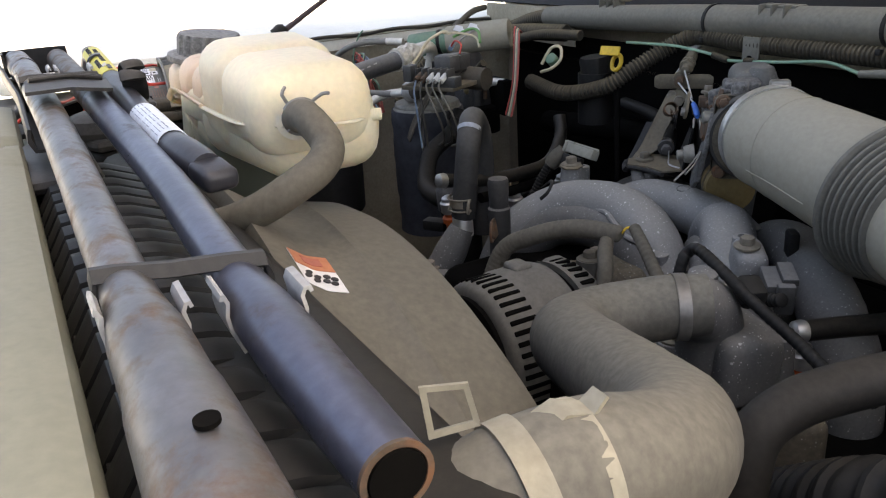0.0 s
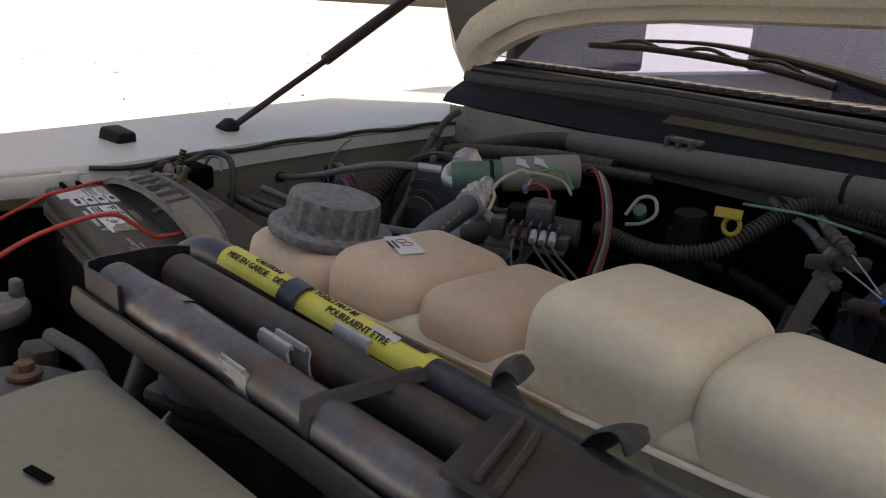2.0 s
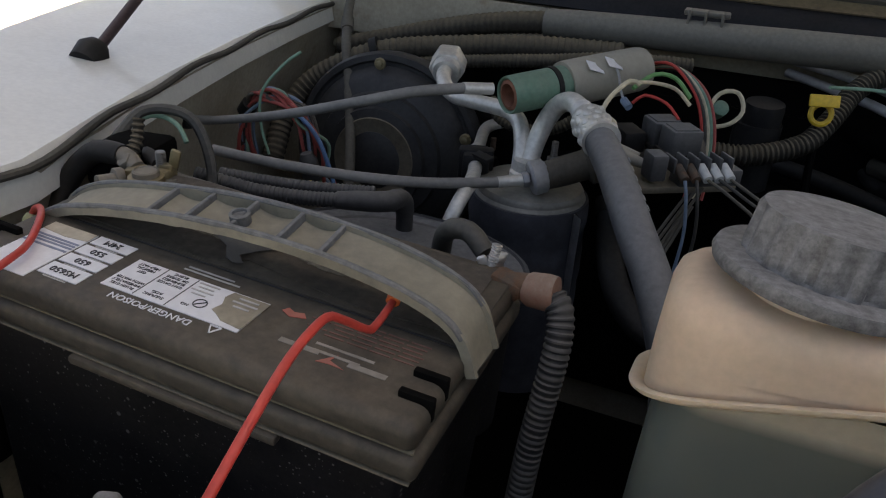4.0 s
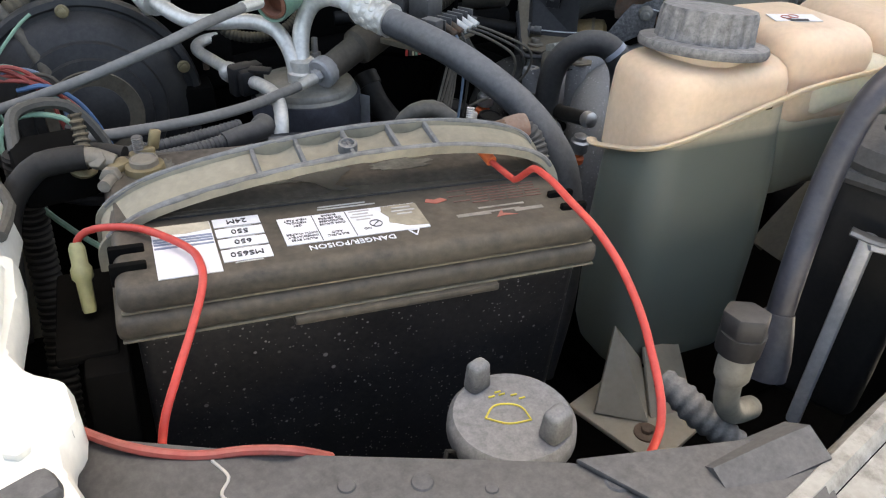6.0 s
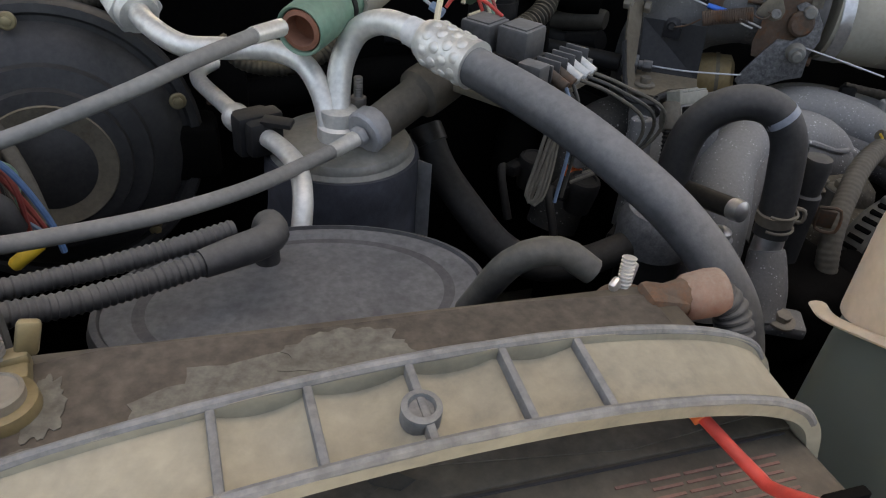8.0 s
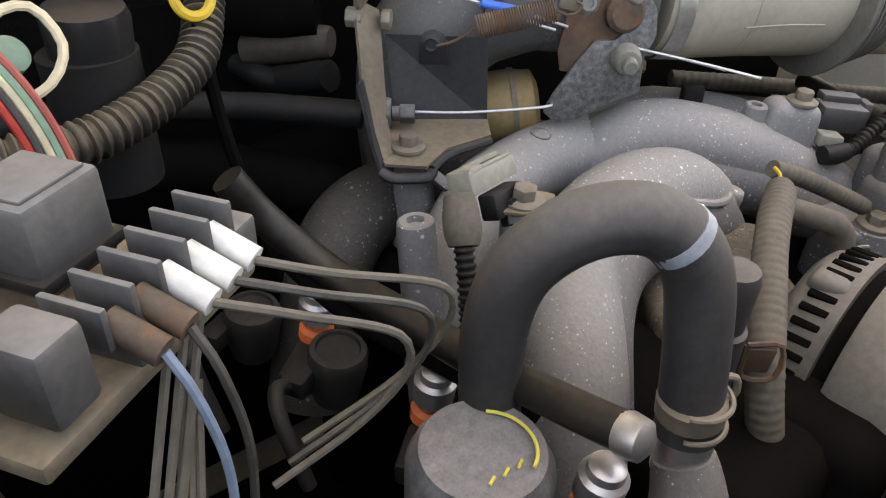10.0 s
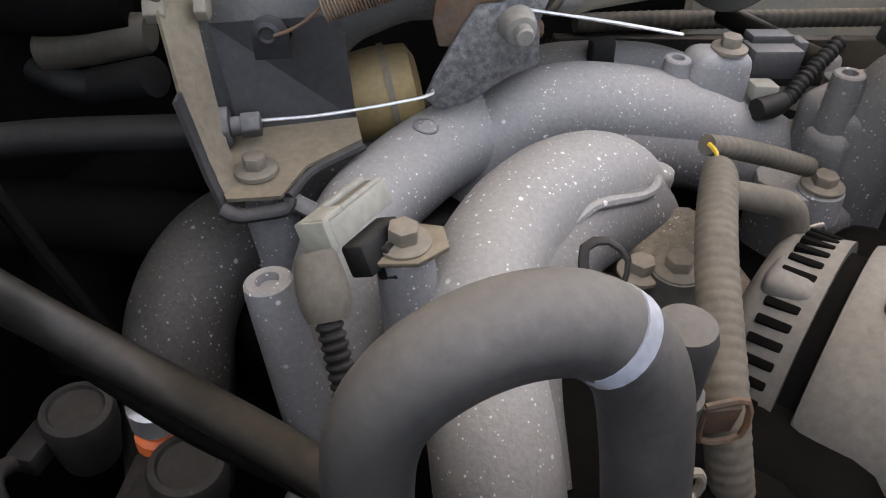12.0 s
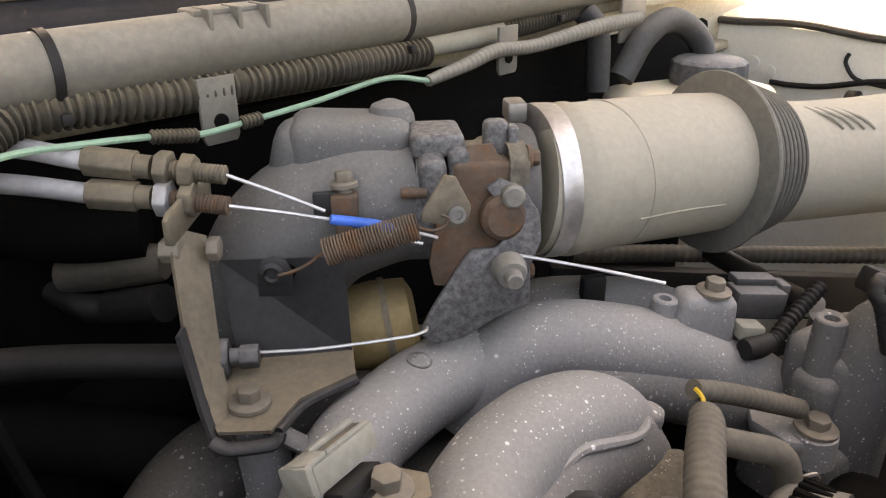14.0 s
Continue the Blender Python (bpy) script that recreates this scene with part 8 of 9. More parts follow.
part("cable_stop", join(lathe([(0.0100, 0), (0.0104, 0.002, 1), (0.0104, 0.014, 1), (0.0092, 0.015)], (0.5365, 0.6150, -0.1045), (0.80, -0.58, 0.0), 36, 10, 0.06), tube([(0.549, 0.6060, -0.1045, 0.0050), (0.553, 0.6032, -0.1045, 0.0050)], n=14), plate(hexagon(0.0066), 0.010, frame_to((0.553, 0.6032, -0.1045), (0.80, -0.58, 0.0)), 0.001)), M["relay"], lb)
part("cable_sheath", tube([(0.30, 0.72, -0.10), (0.40, 0.70, -0.10), (0.47, 0.672, -0.104), (0.535, 0.620, -0.107)], 0.0095, 14), M["black"], lb)

# sensor plug on the manifold
sp_ = thing("sensor_plug", (0.535, 0.485, -0.12), "pale grey sensor plug with corrugated conduit", "sensor plug")
SPM = pose(0.5325, 0.4935, -0.0945, 0, 6, 17) @ pose(0, 0, 0, -22, 0, 0) @ Matrix.Scale(0.80, 4)


def plug_box(x, y, z, sx, sy, sz, b=0.0012, turn=(0, 0, 0)):
    bm = rbox((x, y, z), (sx, sy, sz), b, turn)
    bm.transform(SPM)
    return bm


part("plug", join(plug_box(0.004, 0, 0, 0.050, 0.017, 0.014), plug_box(-0.017, -0.001, 0.0085, 0.016, 0.015, 0.004), plug_box(0.010, 0.0055, 0.0085, 0.036, 0.004, 0.004), plug_box(0.010, -0.0060, 0.0080, 0.036, 0.003, 0.003), plug_box(-0.024, 0, 0.001, 0.005, 0.019, 0.017)), M["connector"], sp_)
part("latch_slot", plug_box(0.010, -0.0005, 0.0072, 0.034, 0.0070, 0.0010, 0), M["tape"], sp_, "recessed latch")
part("socket", join(plug_box(0.000, -0.011, -0.018, 0.034, 0.014, 0.018, 0.002), plug_box(0.002, -0.016, -0.026, 0.014, 0.012, 0.018, 0.001)), M["black"], sp_)
part("boot", tube([(0.510, 0.4850, -0.0955, 0.0080), (0.507, 0.4790, -0.1025, 0.0094), (0.504, 0.4730, -0.1100, 0.0094), (0.502, 0.4695, -0.1150, 0.0078)], n=16, wobble=0.12), M["tape"], sp_, "torn rubber boot")
part("conduit", tube([(0.5010, 0.4685, -0.114), (0.497, 0.4590, -0.132), (0.492, 0.4500, -0.152), (0.483, 0.4420, -0.170), (0.462, 0.44, -0.182)], 0.0056, 14, ridges=0.0040, depth=0.2), M["black"], sp_)

# bypass hose and its clamp
uh = thing("bypass_hose", (0.50, 0.37, -0.17), "grey rubber bypass hose bent into an upside-down U", "hose", "heater hoses")
part("hose", tube([(0.462, 0.394, -0.20), (0.461, 0.397, -0.145), (0.461, 0.398, -0.104), (0.466, 0.394, -0.073), (0.478, 0.383, -0.0525), (0.4945, 0.3715, -0.0450), (0.511, 0.361, -0.0498), (0.5225, 0.3525, -0.0685), (0.5255, 0.347, -0.098), (0.526, 0.342, -0.135), (0.525, 0.340, -0.150)], 0.0138, 24, 0.004), M["rubber"], uh)
part("white_band", tube([(0.5130, 0.3594, -0.0512, 0.01395), (0.5162, 0.3570, -0.0552, 0.01395)], n=24), mat("worn_pale_band", (0.36, 0.40, 0.46), 0.4, 0.2, dust=0.3, scale=60), uh, "worn bluish-white painted band")
CLP = [(0.5238, 0.3405, -0.1290), (0.5242, 0.3400, -0.1375)]
part("hose_clamp", join(tube([(*CLP[0], 0.0148), (*CLP[1], 0.0148)], n=24), *[tube([(0.524 + 0.0155 * math.cos(a), 0.340 + 0.0155 * math.sin(a), z) for a in np.linspace(-2.6, 0.3, 16)], 0.0012, 6, 0.003) for z in (-0.1265, -0.1400)], tube([(0.539, 0.343, -0.1275), (0.549, 0.337, -0.1285), (0.549, 0.336, -0.1385), (0.539, 0.343, -0.1395)], 0.0018, 8, 0.003)), M["lead"], uh, "spring hose clamp")
part("stub", lathe([(0.0125, -0.022), (0.012, 0.0), (0.011, 0.002)], (0.525, 0.339, -0.150)), M["bare"], uh)
wn_ = thing("water_neck", (0.52, 0.32, -0.22), "rough cast water neck with a flange bolt", "water neck")
part("casting", tube([(0.525, 0.338, -0.163, 0.0135), (0.524, 0.332, -0.175, 0.0165), (0.520, 0.322, -0.195, 0.0185), (0.515, 0.31, -0.215, 0.019)], n=20, wobble=0.08), M["castmid"], wn_)
part("flange", rbox((0.522, 0.305, -0.212), (0.05, 0.03, 0.012), 0.004, (0, 0, -30)), M["castmid"], wn_)
part("flange_bolt", bolt((0.522, 0.297, -0.205), (0, -0.2, 1), 0.007, 0.006), M["lead"], wn_)
fr_ = thing("fuel_rail", (0.45, 0.45, -0.16), "grimy steel fuel rail with rounded end", "fuel rail")
part("rail", tube([(0.41, 0.538, -0.078), (0.425, 0.530, -0.104), (0.445, 0.500, -0.128), (0.458, 0.455, -0.132), (0.467, 0.405, -0.130), (0.473, 0.368, -0.124), (0.4775, 0.338, -0.118)], 0.0085, 16), M["grime"], fr_)
part("rail", tube([(0.43, 0.53, -0.125), (0.448, 0.49, -0.148), (0.465, 0.44, -0.150), (0.478, 0.385, -0.148)], 0.0065, 14), M["shadeblack"], fr_)
part("end_cap", lathe([(0.0085, 0), (0.0095, 0.003), (0.0085, 0.010), (0.004, 0.013)], (0.4770, 0.340, -0.1185), (0.16, -0.97, 0.18), 20), M["bare"], fr_)
for k, (x, y, z) in enumerate(((0.476, 0.343, -0.150), (0.893, 0.478, -0.190), (0.444, 0.522, -0.160), (0.463, 0.44, -0.166))):
    inj = thing("injector", (x, y, z - 0.04), "fuel injector with an orange seal and steel collar", "injector", "injectors")
    part("collar", lathe([(0.0085, -0.010), (0.0105, -0.008), (0.0108, 0.004), (0.0085, 0.006), (0.0080, 0.010), (0.0050, 0.012)], (x, y, z), (0.05, -0.1, 1), 20), M["bare"], inj)
    part("seal", lathe([(0.0062, -0.040), (0.0066, -0.024), (0.0098, -0.022), (0.0098, -0.016), (0.0072, -0.014), (0.0070, -0.008)], (x, y, z), (0.1, -0.1, 1), 16), M["orange"], inj)
    part("plug", rbox((x - 0.018, y - 0.012, z - 0.028), (0.03, 0.018, 0.014), 0.003, (0, 0, 40)), M["black"], inj)
for x, y, z, r in ((0.4420, 0.4990, -0.1740, 0.0165), (0.4240, 0.5700, -0.1840, 0.0170)):
    cc = thing("ignition_coil", (x, y, z - 0.04), "black round ignition coil dusted brown", "ignition coil", "ignition coils")
    part("cap", lathe([(r * 0.8, -0.035), (r, -0.012), (r, -0.003), (r * 0.93, 0.0), (r * 0.75, 0.001), (r * 0.7, -0.001), (0.001, -0.001)], (x, y, z), (0.05, -0.1, 1), 28), M["darkrubber"], cc)
    part("terminal", rbox((x - 0.020, y + 0.004, z - 0.012), (0.024, 0.014, 0.012), 0.002, (0, 0, 30)), M["black"], cc)
    part("lead", tube([(x - 0.030, y + 0.002, z - 0.012, 0.0042), (x - 0.040, y - 0.006, z - 0.004, 0.0042), (x - 0.044, y - 0.018, z - 0.014, 0.0042), (x - 0.040, y - 0.034, z - 0.05, 0.0042)], n=10), M["darkrubber"], cc, "looped black lead")
fr2 = thing("fuel_rail", (0.92, 0.47, -0.16), "black fuel rail with a rounded steel end", "fuel rail")
part("rail", tube([(0.915, 0.450, -0.150), (0.926, 0.485, -0.150), (0.948, 0.545, -0.150)], 0.0085, 16), M["grime"], fr2)
part("end_cap", lathe([(0.0085, 0), (0.0092, 0.003), (0.0080, 0.009), (0.003, 0.012)], (0.916, 0.452, -0.150), (-0.3, -0.95, 0.05), 20), M["bare"], fr2)
bh = thing("breather_hose", (1.04, 0.30, -0.2), "thick black hose curving beside the radiator hose", "hose")
part("hose", tube([(1.040, 0.262, -0.200), (1.044, 0.270, -0.150), (1.040, 0.281, -0.113), (1.042, 0.302, -0.098), (1.049, 0.326, -0.091), (1.060, 0.360, -0.086), (1.075, 0.42, -0.088)], 0.0135, 16), M["darkrubber"], bh)
oc = thing("oil_filler_cap", (0.41, 0.34, -0.16), "black filler cap with faded yellow print", "filler cap")
oc1 = part("cap", lathe([(0.030, -0.035), (0.031, -0.010), (0.029, -0.004, 1), (0.026, 0.0), (0.002, 0.001)], (0.438, 0.374, -0.134), (0.02, -0.05, 1), 40, 10, 0.08), M["cap"], oc)
part("neck", lathe([(0.026, -0.2), (0.026, -0.03)], (0.438, 0.374, -0.134)), M["black"], oc)
part("print_arc", join(tube([(0.438 + 0.020 * math.cos(a), 0.372 + 0.020 * math.sin(a), -0.1320) for a in np.linspace(-1.1, 0.9, 10)], 0.0008, 6), *[tube([(0.428 + 0.007 * k, 0.358, -0.1325), (0.432 + 0.007 * k, 0.360, -0.1325)], 0.0007, 6) for k in range(3)]), M["yellow"], oc1, "worn yellow print")

# alternator with slotted housing
al = thing("alternator", (0.70, 0.33, -0.25), "dusty aluminium alternator with slotted vents", "alternator")
AA = Vector((0.12, -0.99, 0.02)).normalized()
A0 = Vector((0.706, 0.385, -0.220))


def ap(s, r):
    q = A0 + AA * s
    return (q.x, q.y, q.z, r)


part("rear_housing", tube([ap(0.0, 0.054), ap(0.006, 0.066), ap(0.034, 0.072)], n=48), M["altm"], al)
part("stator", tube([ap(0.034, 0.066), ap(0.044, 0.066)], n=40), M["shadeblack"], al)
part("front_housing", tube([ap(0.043, 0.071), ap(0.048, 0.075), ap(0.086, 0.075), ap(0.092, 0.073), ap(0.116, 0.072), ap(0.124, 0.066), ap(0.126, 0.056)], n=48), M["altm"], al)
part("pulley_fan", join(tube([ap(0.124, 0.060), ap(0.130, 0.060), ap(0.132, 0.052)], n=30), tube([ap(0.132, 0.034), ap(0.154, 0.034)], n=30)), M["shadeblack"], al)
e1 = AA.cross(Vector((0, 0, 1))).normalized()
e2 = e1.cross(AA)
# vents: black bars on the housing, the openings' shade put into colour
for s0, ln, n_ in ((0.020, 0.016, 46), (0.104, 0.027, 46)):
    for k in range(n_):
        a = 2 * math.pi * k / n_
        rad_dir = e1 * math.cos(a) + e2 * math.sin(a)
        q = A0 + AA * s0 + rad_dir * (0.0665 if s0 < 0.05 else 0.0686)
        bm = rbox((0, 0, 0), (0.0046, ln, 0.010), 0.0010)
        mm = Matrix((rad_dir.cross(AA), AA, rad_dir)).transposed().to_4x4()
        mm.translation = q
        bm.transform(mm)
        part("vent_slot", bm, M["shadeblack"], al)
part("mount_ear", rbox((0.694, 0.366, -0.158), (0.028, 0.024, 0.016), 0.006, (0, 0, 8), 3), M["altm"], al)
part("lug", rbox((0.702, 0.318, -0.146), (0.024, 0.020, 0.012), 0.004, (0, 0, 8), 3), M["altm"], al)
part("mount_boss", lathe([(0.014, 0), (0.014, 0.022)], (0.676, 0.415, -0.188)), M["altm"], al)
part("mount_bolt", bolt((0.676, 0.415, -0.166), (0, 0, 1), 0.0075, 0.007), M["lead"], al)

hr = thing("taped_harness", (0.64, 0.37, -0.2), "brown cloth-taped wiring harness with a clip", "wiring harness")
part("trunk", tube([(0.717, 0.4240, -0.1290, 0.0062), (0.714, 0.4225, -0.1285, 0.0085), (0.705, 0.4170, -0.1290, 0.0096), (0.680, 0.4040, -0.1300, 0.0098), (0.655, 0.3885, -0.1360, 0.0098), (0.632, 0.3710, -0.1470, 0.0098), (0.612, 0.3550, -0.1600, 0.0098), (0.603, 0.3440, -0.1800, 0.0098), (0.602, 0.3330, -0.2150, 0.0098), (0.605, 0.315, -0.29, 0.0098)], n=16, ridges=0.0052, depth=0.035), M["tape"], hr)
part("branch", tube([(0.706, 0.4160, -0.1340, 0.0070), (0.722, 0.4020, -0.1400, 0.0074), (0.738, 0.3920, -0.1480, 0.0074), (0.744, 0.3870, -0.1620, 0.0072), (0.742, 0.383, -0.185, 0.007)], n=14), M["tape"], hr)
part("branch", tube([(0.722, 0.4350, -0.1220, 0.0058), (0.745, 0.4290, -0.1320, 0.0062), (0.780, 0.4200, -0.1500, 0.0064), (0.82, 0.412, -0.172, 0.0064)], n=14, ridges=0.006, depth=0.05), M["tape"], hr)
part("bare_wire", tube([(0.716, 0.4235, -0.128), (0.719, 0.4280, -0.122), (0.722, 0.4340, -0.121)], 0.0013, 6), M["amber"], hr, "exposed yellow wire")
part("hook", tube([(0.742, 0.386, -0.166), (0.750, 0.380, -0.170), (0.757, 0.376, -0.168), (0.755, 0.377, -0.162), (0.749, 0.381, -0.163)], 0.0013, 6), M["steel"], hr, "bent wire hook")
part("clip_plate", join(rbox((0.589, 0.3490, -0.1480), (0.016, 0.003, 0.018), 0.001, (10, 0, -40)), tube([(0.583, 0.352, -0.138), (0.596, 0.342, -0.138), (0.597, 0.341, -0.158), (0.584, 0.351, -0.158), (0.583, 0.352, -0.138)], 0.0015, 6)), M["rusty"], hr)
dp = thing("sender_post", (0.574, 0.363, -0.16), "black rubber-booted sender post", "sender")
part("boot", lathe([(0.012, -0.10), (0.0125, -0.035), (0.0105, -0.033), (0.0118, -0.006), (0.0105, -0.001), (0.002, 0.0)], (0.574, 0.363, -0.095), n=20), M["rubber"], dp)
pc = thing("pinch_clip", (0.60, 0.41, -0.12), "small curled black pinch clip", "clip")
part("clip", tube([(0.585, 0.412, -0.112), (0.592, 0.418, -0.104), (0.602, 0.414, -0.104), (0.606, 0.406, -0.112), (0.598, 0.402, -0.120)], 0.0022, 8, flat=0.5), M["black"], pc)

# rear row: sensor, rail end, brackets beyond the runners
bs_ = thing("ignition_sensor", (0.905, 0.478, -0.2), "black sensor plug with corrugated lead on the rear runner", "sensor plug")
part("body", join(rbox((0.866, 0.470, -0.136), (0.036, 0.020, 0.020), 0.002, (0, 6, -34)), rbox((0.872, 0.476, -0.124), (0.030, 0.012, 0.006), 0.001, (0, 6, -34)), rbox((0.885, 0.462, -0.138), (0.008, 0.014, 0.026), 0.002, (0, 6, -34))), M["relay"], bs_)
part("latch", rbox((0.840, 0.460, -0.1440), (0.018, 0.014, 0.010), 0.002, (0, 8, -34)), M["connector"], bs_, "pale grey latch")
part("conduit", tube([(0.838, 0.449, -0.1500), (0.852, 0.446, -0.1500), (0.868, 0.445, -0.1420), (0.886, 0.443, -0.1340), (0.902, 0.441, -0.1270)], 0.0058, 14, ridges=0.0044, depth=0.22), M["black"], bs_)
part("boot", tube([(0.826, 0.454, -0.1510, 0.0070), (0.836, 0.450, -0.1515, 0.0078), (0.846, 0.447, -0.1505, 0.0070)], n=14), M["black"], bs_)
cpo = thing("coil_post", (0.905, 0.430, -0.23), "grey cast post with a threaded hole beside the runners", "post")
part("post", lathe([(0.0205, -0.085), (0.0195, -0.050), (0.0150, -0.036), (0.0132, -0.028), (0.0128, 0.0), (0.0115, 0.001), (0.0052, 0.001), (0.0048, -0.004)], (0.9088, 0.4334, -0.1514), (0, 0, 1), 32), M["castmid"], cpo)
part("block", rbox((0.925, 0.425, -0.232), (0.075, 0.055, 0.075), 0.010, (0, 0, -34), 4), M["castbrown"], cpo, "brown dusty casting below the post")
# thread hole's shade laid in as a black disc
part("bore", lathe([(0.0049, 0), (0.0049, 0.0006)], (0.9088, 0.4334, -0.1552)), M["shadeblack"], cpo)
rp = thing("rear_rail", (1.05, 0.56, -0.24), "dark rail and taped loom behind the runners", "rail")
part("rail", join(rbox((1.02, 0.545, -0.215), (0.36, 0.012, 0.045), 0.002, (0, 4, -40)), rbox((0.80, 0.556, -0.150), (0.018, 0.010, 0.05), 0.003, (0, 0, -30))), M["black"], rp)
part("loom", tube([(0.90, 0.65, -0.172), (0.98, 0.60, -0.180), (1.06, 0.55, -0.190), (1.18, 0.46, -0.20)], 0.0085, 12, ridges=0.008, depth=0.06), M["blackwire"], rp)
part("fuel_line", tube([(0.70, 0.64, -0.165), (0.78, 0.58, -0.172), (0.84, 0.55, -0.178)], 0.005, 10), M["lead"], rp)
ye = thing("regulator", (0.68, 0.63, -0.18), "dusty yellowed regulator canister below the throttle", "regulator")
part("body", lathe([(0.026, -0.03), (0.028, 0.0), (0.026, 0.02), (0.018, 0.024)], (0.652, 0.612, -0.128), (0.80, -0.55, 0.12), 28), mat("yellowed_steel", (0.28, 0.19, 0.07), 0.5, 0.3, dust=0.4), ye)
part("crimp_ring", tube([(0.652 + 0.80 * 0.004, 0.612 - 0.55 * 0.004, -0.1275, 0.0288), (0.652 + 0.80 * 0.008, 0.612 - 0.55 * 0.008, -0.127, 0.0288)], n=28), M["bracket"], ye, "dusty crimped ring")
vt = thing("vacuum_tubes", (0.53, 0.73, -0.14), "black vacuum tubes and elbows behind the bracket", "vacuum tube")
part("tube", tube([(0.46, 0.80, -0.10, 0.009), (0.507, 0.786, -0.113, 0.009), (0.523, 0.750, -0.120, 0.009), (0.535, 0.742, -0.124, 0.012), (0.555, 0.698, -0.110, 0.012)], n=14), M["black"], vt)
part("tube", tube([(0.520, 0.765, -0.103, 0.0115), (0.535, 0.747, -0.099, 0.0125), (0.560, 0.717, -0.091, 0.0125), (0.565, 0.711, -0.090, 0.0105)], n=14), M["sleevem"], vt, "tan dusty rubber elbow")
# this tube and the lower duct: the bay's dark corner put into colour
part("tube", tube([(0.47, 0.80, -0.06, 0.018), (0.52, 0.75, -0.07, 0.018), (0.56, 0.72, -0.07, 0.017)], n=14), M["shadeblack"], vt)
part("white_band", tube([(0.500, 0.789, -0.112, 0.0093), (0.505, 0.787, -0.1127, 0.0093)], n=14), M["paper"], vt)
part("lower_duct", tube([(0.10, 0.70, -0.16, 0.02), (0.24, 0.72, -0.15, 0.02), (0.36, 0.72, -0.14, 0.02), (0.44, 0.70, -0.15, 0.02), (0.50, 0.66, -0.165, 0.02), (0.56, 0.61, -0.185, 0.02)], n=14), M["shadeblack"], vt)

# firewall runs: grey rail, corrugated loom, green wire
fwp = thing("firewall_rail", (0.6, 0.70, 0.03), "dusty grey plastic rail along the firewall with cable ties", "rail")
part("rail", tube([(0.12, 0.692, 0.024, 0.016), (0.16, 0.692, 0.026, 0.0175), (0.35, 0.695, 0.032, 0.0185), (0.52, 0.698, 0.037, 0.019), (0.70, 0.705, 0.040, 0.019), (0.90, 0.725, 0.042, 0.0195), (1.16, 0.765, 0.040, 0.0195)], n=24, step=0.02), M["pipegrey"], fwp)
part("rail_end", tube([(-0.155, 0.68, -0.040, 0.012), (-0.07, 0.69, -0.016, 0.0125), (0.0, 0.693, 0.003, 0.013), (0.06, 0.693, 0.016, 0.0135), (0.13, 0.692, 0.026, 0.014)], n=16, ridges=0.008, depth=0.08), M["conduit"], fwp)
for x, y, z in ((0.516, 0.698, 0.037), (0.755, 0.71, 0.041), (0.95, 0.733, 0.042)):
    part("cable_tie", join(tube([(x - 0.002, y, z, 0.0202), (x + 0.003, y, z, 0.0202)], n=24), rbox((x, y - 0.018, z - 0.022), (0.006, 0.006, 0.006), 0.001)), M["black"], fwp)
for x in (0.30, 0.62):
    part("clip", join(rbox((x, 0.702, 0.056), (0.05, 0.02, 0.006), 0.002, (0, 0, 2)), *[rbox((x - 0.018 + 0.018 * k, 0.694, 0.052), (0.003, 0.02, 0.016), 0.001) for k in range(3)]), M["pipegrey"], fwp)
for x, y in ((0.598, 0.683), (0.862, 0.70)):
    hg = part("hanger", plate([(-0.010, -0.018), (0.010, -0.018), (0.012, -0.014), (0.012, 0.020), (-0.012, 0.020), (-0.012, -0.014)], 0.003, pose(x, y, 0.004, 90, 0, 4), 0.0008), M["pipegrey"], fwp, "grey hanger tab")
    # tab hole: a black disc painted as shade
    part("hanger_hole", lathe([(0.0045, 0), (0.0045, 0.0008)], (x, y - 0.0032, -0.001), (0, -1, 0), 16), M["shadeblack"], hg)
cw = thing("firewall_loom", (0.6, 0.70, 0.0), "dusty corrugated wiring loom below the rail", "wiring loom", "wiring looms")
part("conduit", tube([(0.28, 0.565, -0.050), (0.36, 0.572, -0.058), (0.42, 0.600, -0.046), (0.444, 0.628, -0.024), (0.464, 0.668, 0.002), (0.487, 0.687, 0.016), (0.515, 0.690, 0.018), (0.574, 0.690, 0.015), (0.62, 0.692, 0.015), (0.70, 0.697, 0.014), (0.78, 0.706, 0.013)], 0.0112, 16, ridges=0.0052, depth=0.22), M["conduit"], cw)
part("smooth_sleeve", tube([(0.775, 0.715, 0.017, 0.0105), (0.83, 0.722, 0.016, 0.0115), (0.88, 0.728, 0.015, 0.0110)], n=14), M["duct"], cw)
part("conduit", tube([(0.875, 0.728, 0.015), (0.95, 0.738, 0.017), (1.02, 0.75, 0.02)], 0.0105, 14, ridges=0.0052, depth=0.22), M["conduit"], cw)
gn = thing("green_wire", (0.6, 0.68, -0.01), "pale green wire with coiled splices crossing the firewall", "wire", "green leads")
part("wire", tube([(0.435, 0.625, 0.012), (0.4805, 0.662, 0.0075), (0.513, 0.668, 0.0047), (0.551, 0.668, 0.0014), (0.576, 0.668, -0.0026), (0.609, 0.668, -0.0009), (0.656, 0.669, 0.0026), (0.714, 0.671, 0.0078), (0.754, 0.673, 0.0)], 0.0018, 8), M["greenwire"], gn)
for a, b in (((0.551, 0.6675, 0.0014), (0.577, 0.6675, -0.0027)), ((0.604, 0.6675, -0.001), (0.617, 0.668, -0.0004))):
    part("splice", tube([a, b], 0.0042, 10, ridges=0.0026, depth=0.25), M["conduit"], gn, "coiled grey splice")
